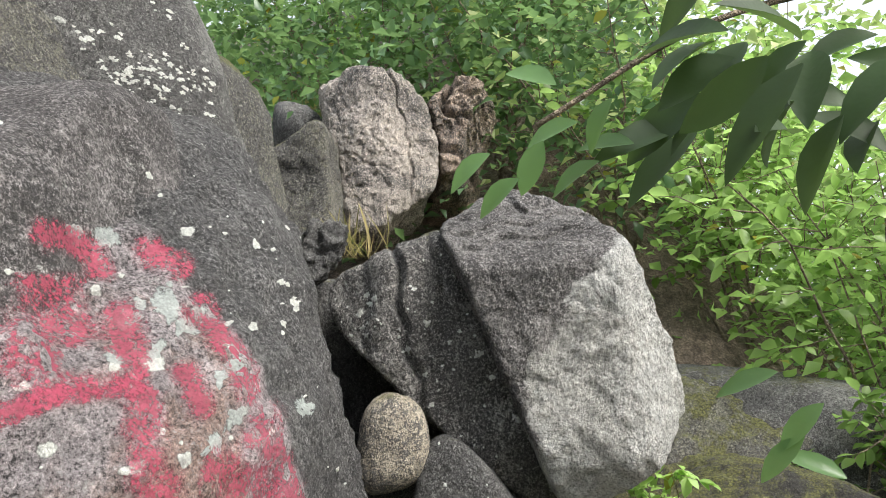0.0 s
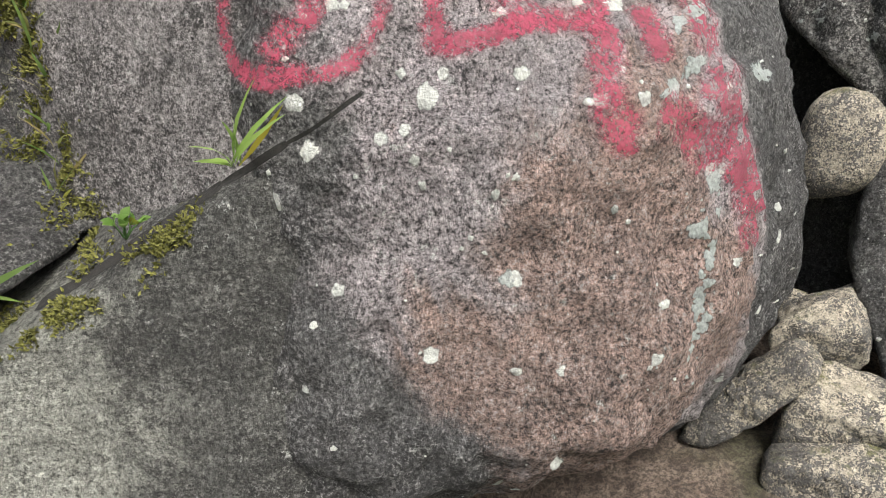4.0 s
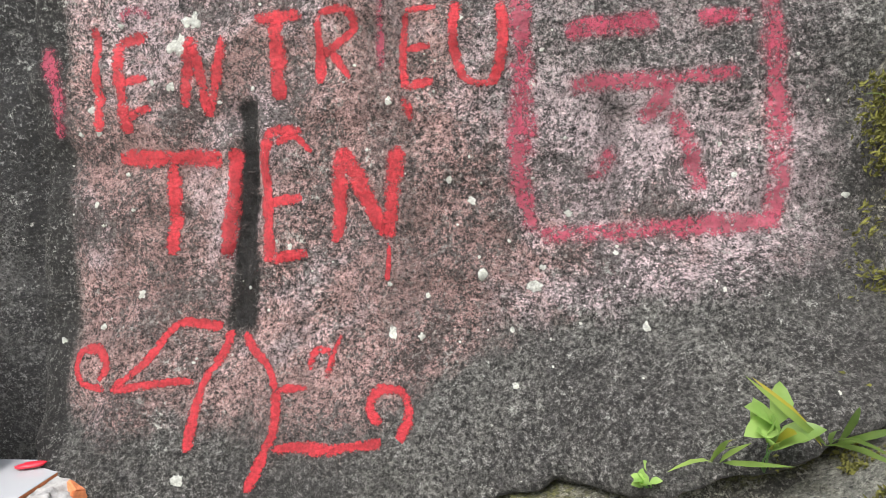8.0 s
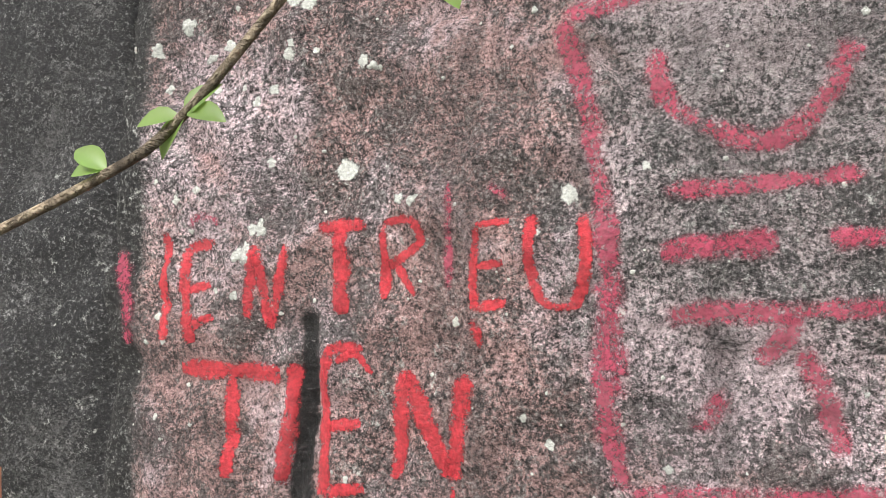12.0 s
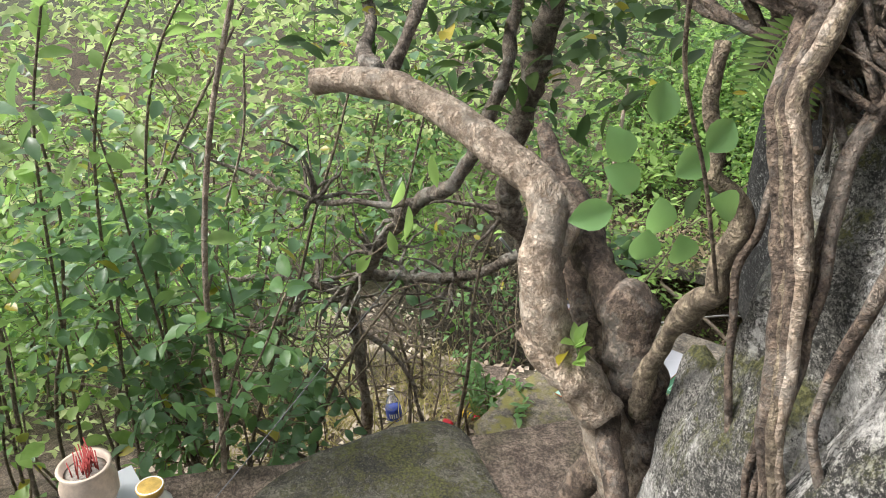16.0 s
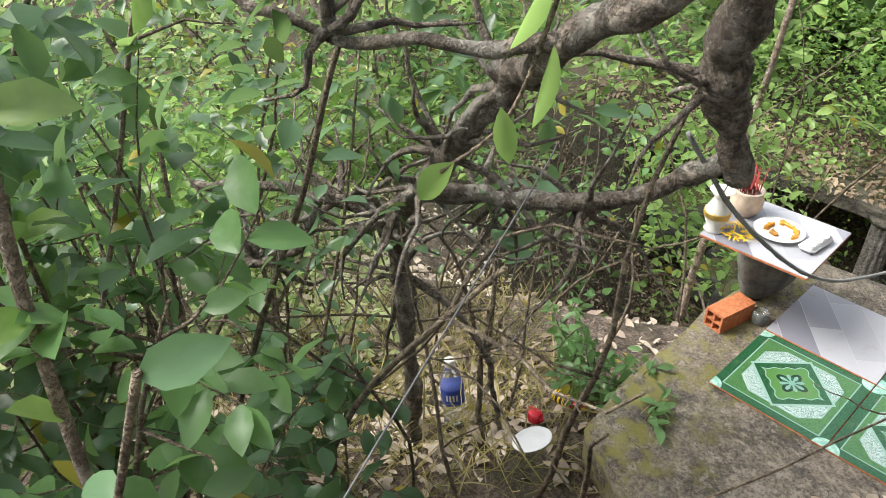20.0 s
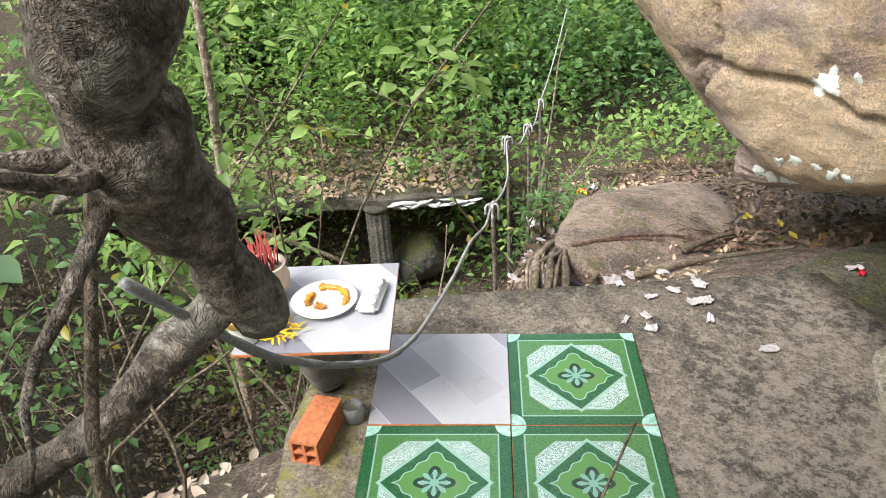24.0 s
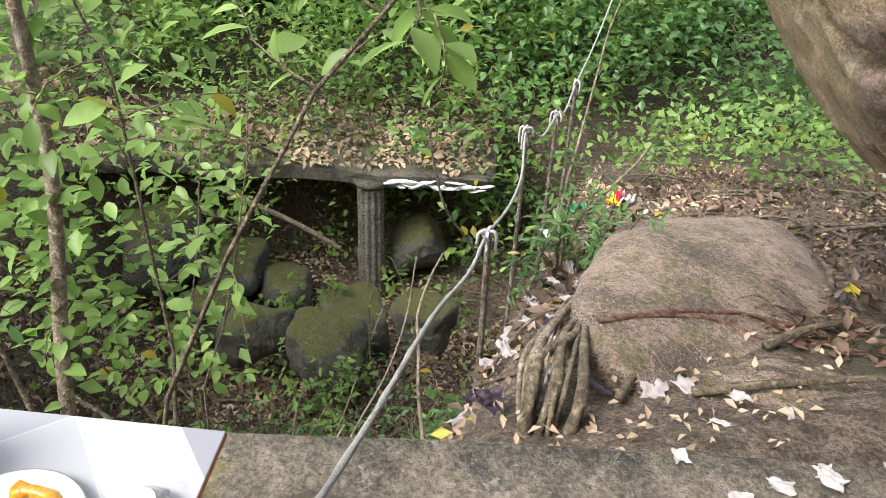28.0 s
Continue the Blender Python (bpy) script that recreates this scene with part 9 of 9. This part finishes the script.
stroke("painted_frame", [wall_rock], WALL_SHEET, [
    (0.029, [(0.43, 0.583), (0.615, 0.615), (0.849, 0.629), (0.928, 0.567)]),
], 0.02, PINK_RED, parent=wall_rock)
stroke("painted_frame", [wall_rock], WALL_SHEET, [
    (0.027, [(0.924, 0.567), (0.92, 0.439), (0.909, 0.293), (0.905, 0.133)]),
], 0.02, PINK_RED, parent=wall_rock)
stroke("painted_frame", [wall_rock], WALL_SHEET, [
    (0.03, [(0.912, 0.181), (0.92, 0.051), (0.915, -0.125)]),
], 0.02, PINK_RED, parent=wall_rock)
stroke("painted_sign", [wall_rock], WALL_SHEET, [
    (0.027, [(0.568, 0.516), (0.587, 0.432), (0.655, 0.38), (0.723, 0.361), (0.783, 0.396), (0.845, 0.501)]),
], 0.02, PINK_RED, parent=wall_rock)
stroke("painted_sign", [wall_rock], WALL_SHEET, [
    (0.023, [(0.569, 0.291), (0.683, 0.298), (0.844, 0.307)]),
], 0.02, PINK_RED, parent=wall_rock)
stroke("painted_sign", [wall_rock], WALL_SHEET, [
    (0.022, [(0.566, 0.208), (0.647, 0.216), (0.726, 0.222)]),
], 0.02, PINK_RED, parent=wall_rock)
stroke("painted_sign", [wall_rock], WALL_SHEET, [
    (0.021, [(0.787, 0.223), (0.867, 0.219)]),
], 0.02, PINK_RED, parent=wall_rock)
stroke("painted_sign", [wall_rock], WALL_SHEET, [
    (0.027, [(0.569, 0.203), (0.637, 0.21), (0.728, 0.215)]),
], 0.02, PINK_RED, parent=wall_rock)
stroke("painted_sign", [wall_rock], WALL_SHEET, [
    (0.026, [(0.794, 0.214), (0.887, 0.217)]),
], 0.02, PINK_RED, parent=wall_rock)
stroke("painted_sign", [wall_rock], WALL_SHEET, [
    (0.027, [(0.573, 0.11), (0.711, 0.118), (0.859, 0.121)]),
], 0.02, PINK_RED, parent=wall_rock)
stroke("painted_sign", [wall_rock], WALL_SHEET, [
    (0.025, [(0.749, 0.116), (0.722, 0.07), (0.693, 0.047)]),
], 0.02, PINK_RED, parent=wall_rock)
stroke("painted_sign", [wall_rock], WALL_SHEET, [
    (0.027, [(0.755, 0.068), (0.78, -0.0), (0.796, -0.079)]),
], 0.02, PINK_RED, parent=wall_rock)
stroke("painted_sign", [wall_rock], WALL_SHEET, [
    (0.023, [(0.655, 0.004), (0.609, -0.054)]),
], 0.02, PINK_RED, parent=wall_rock)
stroke("painted_scroll", [wall_rock], WALL_SHEET, [
    (0.015, [(-0.309, -0.42), (-0.353, -0.411), (-0.371, -0.376), (-0.36, -0.35), (-0.321, -0.352), (-0.309, -0.381), (-0.326, -0.404)]),
], 0.02, RED, parent=wall_rock)
stroke("painted_scroll", [wall_rock], WALL_SHEET, [
    (0.016, [(-0.297, -0.42), (-0.227, -0.369), (-0.173, -0.305), (-0.09, -0.314)]),
], 0.02, RED, parent=wall_rock)
stroke("painted_scroll", [wall_rock], WALL_SHEET, [
    (0.016, [(-0.292, -0.42), (-0.21, -0.408), (-0.129, -0.404)]),
], 0.02, RED, parent=wall_rock)
stroke("painted_scroll", [wall_rock], WALL_SHEET, [
    (0.018, [(-0.075, -0.321), (-0.075, -0.352), (-0.107, -0.399), (-0.125, -0.457), (-0.133, -0.521)]),
], 0.02, RED, parent=wall_rock)
stroke("painted_scroll", [wall_rock], WALL_SHEET, [
    (0.015, [(-0.044, -0.325), (0.006, -0.371), (0.032, -0.417)]),
], 0.02, RED, parent=wall_rock)
stroke("painted_scroll", [wall_rock], WALL_SHEET, [
    (0.013, [(0.032, -0.417), (0.09, -0.412)]),
], 0.02, RED, parent=wall_rock)
stroke("painted_scroll", [wall_rock], WALL_SHEET, [
    (0.015, [(0.094, -0.384), (0.098, -0.355), (0.126, -0.348), (0.135, -0.368), (0.122, -0.395)]),
], 0.02, RED, parent=wall_rock)
stroke("painted_scroll", [wall_rock], WALL_SHEET, [
    (0.011, [(0.132, -0.369), (0.151, -0.323)]),
], 0.02, RED, parent=wall_rock)
stroke("painted_scroll", [wall_rock], WALL_SHEET, [
    (0.017, [(0.032, -0.417), (0.031, -0.481), (-0.014, -0.581)]),
], 0.02, RED, parent=wall_rock)
stroke("painted_scroll", [wall_rock], WALL_SHEET, [
    (0.017, [(0.029, -0.512), (0.134, -0.508), (0.232, -0.492)]),
], 0.02, RED, parent=wall_rock)
stroke("painted_scroll", [wall_rock], WALL_SHEET, [
    (0.018, [(0.231, -0.462), (0.21, -0.438), (0.226, -0.412), (0.267, -0.416), (0.281, -0.45), (0.263, -0.486)]),
], 0.02, RED, parent=wall_rock)
# The fissure's shade is laid on the face as two black strokes.
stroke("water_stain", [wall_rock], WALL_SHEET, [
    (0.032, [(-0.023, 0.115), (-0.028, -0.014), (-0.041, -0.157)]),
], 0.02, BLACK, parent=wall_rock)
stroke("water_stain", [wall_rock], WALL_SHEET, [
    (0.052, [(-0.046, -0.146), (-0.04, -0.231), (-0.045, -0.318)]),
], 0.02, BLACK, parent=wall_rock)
stroke("paint_blob", [red_boulder, yin_rock], BOULDER_SHEET, [
    (0.086, [(-0.132, 0.223), (-0.125, 0.163), (-0.127, 0.101)]),
], 0.02, PINK_RED, parent=red_boulder)
stroke("paint_blob", [red_boulder, yin_rock], BOULDER_SHEET, [
    (0.054, [(-0.154, 0.096), (-0.136, 0.088)]),
], 0.02, PINK_RED, parent=red_boulder)
stroke("paint_arch", [red_boulder, yin_rock], BOULDER_SHEET, [
    (0.041, [(-0.156, 0.269), (-0.114, 0.285), (-0.071, 0.265), (-0.049, 0.21)]),
], 0.02, PINK_RED, parent=red_boulder)
stroke("paint_blob", [red_boulder, yin_rock], BOULDER_SHEET, [
    (0.051, [(-0.01, 0.284), (0.044, 0.26), (0.101, 0.237)]),
], 0.02, PINK_RED, parent=red_boulder)
stroke("paint_band", [red_boulder, yin_rock], BOULDER_SHEET, [
    (0.036, [(-0.154, 0.035), (-0.09, 0.049), (0.005, 0.046)]),
], 0.02, PINK_RED, parent=red_boulder)
stroke("paint_band", [red_boulder, yin_rock], BOULDER_SHEET, [
    (0.043, [(-0.038, 0.179), (-0.018, 0.101), (-0.007, 0.038)]),
], 0.02, PINK_RED, parent=red_boulder)
stroke("paint_band", [red_boulder, yin_rock], BOULDER_SHEET, [
    (0.054, [(-0.007, 0.038), (-0.002, -0.037), (0.017, -0.112), (0.024, -0.155)]),
], 0.02, PINK_RED, parent=red_boulder)
stroke("paint_band", [red_boulder, yin_rock], BOULDER_SHEET, [
    (0.046, [(0.084, 0.186), (0.121, 0.132), (0.159, 0.063), (0.184, -0.013)]),
], 0.02, PINK_RED, parent=red_boulder)
stroke("paint_band", [red_boulder, yin_rock], BOULDER_SHEET, [
    (0.064, [(0.184, -0.013), (0.214, -0.124), (0.266, -0.24), (0.298, -0.34)]),
], 0.02, PINK_RED, parent=red_boulder)
stroke("paint_band", [red_boulder, yin_rock], BOULDER_SHEET, [
    (0.068, [(0.073, -0.097), (0.137, -0.123), (0.21, -0.184)]),
], 0.02, PINK_RED, parent=red_boulder)
stroke("paint_band", [red_boulder, yin_rock], BOULDER_SHEET, [
    (0.039, [(0.059, 0.071), (0.092, -0.023)]),
], 0.02, PINK_RED, parent=red_boulder)
stroke("circle_sign", [red_boulder, yin_rock], BOULDER_SHEET, [
    (0.022, [(-0.45, 0.148), (-0.517, 0.117), (-0.543, 0.061), (-0.534, 0.011), (-0.491, -0.028), (-0.411, -0.027), (-0.342, 0.001), (-0.308, 0.062), (-0.301, 0.117), (-0.318, 0.147)]),
    (0.034, [(-0.393, 0.148), (-0.42, 0.117), (-0.408, 0.069), (-0.447, 0.027), (-0.472, -0.0)]),
    (0.022, [(-0.487, 0.066), (-0.463, 0.061)]),
    (0.019, [(-0.394, 0.122), (-0.369, 0.118)]),
    (0.025, [(-0.517, -0.01), (-0.463, -0.021), (-0.403, -0.015)]),
], 0.02, PINK_RED, parent=yin_rock)
stroke("paint_band", [red_boulder, yin_rock], BOULDER_SHEET, [
    (0.028, [(-0.237, 0.122), (-0.242, 0.059), (-0.236, -0.004)]),
], 0.02, PINK_RED, parent=red_boulder)
stroke("paint_band", [red_boulder, yin_rock], BOULDER_SHEET, [
    (0.026, [(-0.239, 0.004), (-0.153, 0.027), (-0.079, 0.04), (0.003, 0.034)]),
], 0.02, PINK_RED, parent=red_boulder)
stroke("paint_blob", [red_boulder, yin_rock], BOULDER_SHEET, [
    (0.053, [(-0.177, 0.112), (-0.147, 0.087), (-0.109, 0.097)]),
], 0.02, PINK_RED, parent=red_boulder)

rng = random.Random(71)
lichen_spots("lichen", [wall_rock], WALL_SHEET, scatter(rng, 150, -0.42, 1.05, -0.4, 0.75, 0.002, 0.008), LICHEN, "small white lichen crusts", 1)
lichen_spots("lichen", [wall_rock], WALL_SHEET, [(0.05, 0.362, 0.020), (0.438, 0.30, 0.015), (0.155, 0.306, 0.010), (0.085, 0.554, 0.011), (0.508, -0.235, 0.015), (0.415, -0.215, 0.010), (0.25, -0.316, 0.010), (-0.145, -0.565, 0.014), (-0.132, 0.266, 0.012), (-0.158, 0.22, 0.013), (-0.2, 0.62, 0.016), (-0.06, 0.70, 0.02), (-0.03, 0.68, 0.016), (-0.24, 0.60, 0.014), (-0.29, 0.66, 0.012)], LICHEN, "white lichen rosettes", 2)
lichen_spots("lichen", [wall_rock], WALL_SHEET, [(-0.292, 0.67, 0.0166), (-0.372, 0.632, 0.013), (-0.221, 0.579, 0.009), (-0.22, 0.532, 0.0081), (-0.069, 0.584, 0.0114), (0.103, 0.542, 0.0118), (-0.135, 0.502, 0.0097), (-0.1, 0.387, 0.0103), (0.179, 0.302, 0.0105), (-0.116, 0.266, 0.0119), (-0.143, 0.216, 0.0128), (-0.142, 0.235, 0.0086), (-0.172, 0.147, 0.0077), (-0.338, 0.109, 0.0088), (-0.431, 0.642, 0.0075), (-0.339, 0.55, 0.0092), (-0.303, 0.328, 0.009), (-0.354, 0.366, 0.0073), (-0.27, 0.268, 0.0071), (-0.097, 0.523, 0.0105), (0.251, 0.101, 0.007), (-0.212, 0.158, 0.006), (-0.36, 0.064, 0.0062), (0.008, 0.399, 0.0042), (0.553, 0.334, 0.0067)], LICHEN, "white lichen rosettes over the lettering", 16, ragged=0.6)
lichen_spots("lichen", [red_boulder, yin_rock], BOULDER_SHEET, scatter(rng, 170, -0.6, 0.75, -0.75, 0.5, 0.002, 0.013), LICHEN, "small white lichen crusts", 3)
lichen_spots("lichen", [red_boulder, yin_rock], BOULDER_SHEET, [(-0.10 + 0.05 * i, 0.30 - 0.04 * i + 0.05 * math.sin(i * 2.3), 0.014 + 0.008 * math.sin(i * 1.7)) for i in range(9)], LICHEN_GREEN, "pale green lichen patches", 4, ragged=0.6)
lichen_spots("lichen", [red_boulder], BOULDER_SHEET, [(0.197 - 0.0022 * i + rng.gauss(0, 0.010), -0.19 - 0.015 * i, rng.uniform(0.005, 0.024) * (1 - 0.02 * i)) for i in range(24)], LICHEN_GREEN, "long grey-green lichen streak", 5, ragged=0.7)
lichen_spots("lichen", [red_boulder], EAST_SHEET, scatter(rng, 110, -0.95, -0.2, -0.7, 0.5, 0.003, 0.013), LICHEN, "white lichen dots on the dark flank", 6)
lichen_spots("lichen", [red_boulder], EAST_SHEET, [(-0.488, 0.031, 0.012), (-0.50, 0.016, 0.010), (-0.481, -0.042, 0.012), (-0.478, -0.232, 0.013), (-0.468, -0.27, 0.016), (-0.466, -0.30, 0.018), (-0.469, -0.332, 0.015), (-0.486, -0.422, 0.013), (-0.51, 0.1, 0.010), (-0.478, -0.028, 0.009), (-0.486, -0.331, 0.012), (-0.475, -0.169, 0.011), (-0.477, -0.099, 0.010), (-0.49, -0.487, 0.010), (-0.519, -0.463, 0.012), (-0.481, -0.36, 0.010)] + scatter(rng, 170, -0.58, -0.40, -0.65, 0.45, 0.003, 0.012), LICHEN, "white lichen dots down the dark flank", 14, ragged=0.6)
lichen_spots("lichen", [red_boulder, yin_rock], BOULDER_SHEET, [(0.021, 0.09, 0.016), (-0.039, 0.084, 0.014), (0.121, 0.039, 0.014), (0.144, -0.024, 0.020), (0.173, -0.067, 0.016), (0.10, -0.06, 0.018), (-0.145, -0.323, 0.014), (-0.02, 0.14, 0.022), (0.05, 0.17, 0.026), (0.07, 0.13, 0.018)], LICHEN_GREEN, "pale lichen patches over the paint", 15, ragged=0.7)
lichen_spots("lichen", [upper_rock], EAST_SHEET, scatter(rng, 150, -1.2, -0.4, 0.4, 1.4, 0.003, 0.014), LICHEN, "white lichen dots on the dark rock", 7)
lichen_spots("lichen", [upper_rock], EAST_SHEET, [(-1.01 + 0.06 * rng.gauss(0, 1), 0.95 + 0.08 * rng.gauss(0, 1), rng.uniform(0.003, 0.008)) for _ in range(130)], LICHEN, "dense patch of white lichen specks", 17, ragged=0.8)
lichen_spots("lichen", [slab_left], EAST_SHEET, scatter(rng, 120, -0.55, 0.1, -0.3, 0.5, 0.003, 0.014), LICHEN, "white lichen flecks on the grooved slab", 8, ragged=0.8)
lichen_spots("lichen", [wedge], EAST_SHEET, [(-0.09, -0.34, 0.018), (-0.07, -0.36, 0.012)] + scatter(rng, 60, -0.3, 0.15, -0.7, -0.1, 0.002, 0.008), LICHEN, "white lichen spot on the wedge boulder", 9)
OCHRE_SHEET = plane_frame((-2.75, 3.35, -0.6), (0.05, 1, -0.1))
CHALK = plain("chalky_crust", (0.78, 0.82, 0.78), 0.95, 0.15, 60, bump=0.6)
lichen_spots("lichen", [orange_boulder], OCHRE_SHEET, [(0.06, 0.19, 0.036), (0.075, 0.225, 0.034), (0.15, 0.24, 0.016), (0.0, -0.10, 0.022), (-0.05, -0.12, 0.018), (0.14, -0.115, 0.026), (0.18, -0.12, 0.016), (0.08, -0.10, 0.014)], CHALK, "white crust patches on the ochre boulder", 11, lift=0.004, ragged=0.7)
lichen_spots("lichen", [ochre_ledge], OCHRE_SHEET, [(-0.16, -0.25, 0.03), (-0.12, -0.26, 0.028), (-0.05, -0.25, 0.034), (0.08, -0.245, 0.032), (0.115, -0.25, 0.028), (0.05, -0.20, 0.010)], CHALK, "white crust patches on the ochre ledge", 12, lift=0.004, ragged=0.7)
lichen_spots("lichen", [red_boulder, yin_rock], BOULDER_SHEET, [(-0.433, -0.059, 0.0151), (-0.419, -0.127, 0.015), (-0.479, -0.2, 0.0134), (-0.253, -0.057, 0.015), (-0.316, -0.112, 0.01), (-0.283, -0.102, 0.0083), (-0.39, -0.327, 0.011), (-0.136, -0.325, 0.0128), (-0.261, -0.432, 0.012), (-0.04, 0.07, 0.0122), (0.015, 0.071, 0.0195), (-0.23, -0.026, 0.0092), (-0.27, -0.141, 0.0083), (-0.45, -0.48, 0.0088)], LICHEN, "round white lichen rosettes by the crack", 13, ragged=0.3)

# ---- the crack under the painted boulder, its shade laid on as a dark strip, and the moss along it ----
CRACK_SHADE = plain("crack_shade_black", (0.014, 0.013, 0.011), 0.98, 0.5, 90, bump=0.9)
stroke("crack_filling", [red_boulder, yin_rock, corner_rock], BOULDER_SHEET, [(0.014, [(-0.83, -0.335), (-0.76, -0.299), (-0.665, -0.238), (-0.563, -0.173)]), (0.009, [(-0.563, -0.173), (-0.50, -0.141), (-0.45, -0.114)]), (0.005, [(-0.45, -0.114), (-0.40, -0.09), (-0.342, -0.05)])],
       0.012, CRACK_SHADE, 0.0035, seed=61, parent=red_boulder, label="black strip standing in for the diagonal crack's shadow")
rng = random.Random(63)
base, way = [], []
joint = spline([(-0.915, 0.14), (-0.905, 0.0), (-0.884, -0.095), (-0.836, -0.218), (-0.77, -0.285)], 0.01)
shelf = spline([(-0.93, -0.372), (-0.83, -0.352), (-0.745, -0.316), (-0.66, -0.262), (-0.60, -0.215)], 0.01)
o, right, up, f = BOULDER_SHEET
for i in range(5200):
    line, wide = (joint, 0.016) if i % 2 else (shelf, 0.013)
    a, b = line[rng.randrange(len(line))]
    a, b = a + rng.gauss(0, wide), b + rng.gauss(0, wide) - (0 if i % 2 else 0.008)
    if noise.noise((a * 22, b * 22, 5.0)) < (-0.12 if i % 2 else 0.0):
        continue
    place = o + right * a + up * b - f
    hits = [h for h in (onto(r, place, f)[0] for r in (yin_rock, corner_rock, lower_rock, wall_rock)) if h]
    if hits:
        base.append(min(hits, key=lambda h: (h - place).length)[:])
        way.append((rng.gauss(0, 0.6) - 0.4, -0.6 + rng.gauss(0, 0.4), 0.6 + rng.gauss(0, 0.4)))
tufts = Soup()
tufts.leaves(base, way, [(rng.gauss(0, 1), rng.gauss(0, 1), 0.3) for _ in base], 0.011, 0.005, simple=True)
tagged(part("moss", tufts, MOSS), "yellow-green moss on the rock joint and shelf", "moss", kind="stuff")
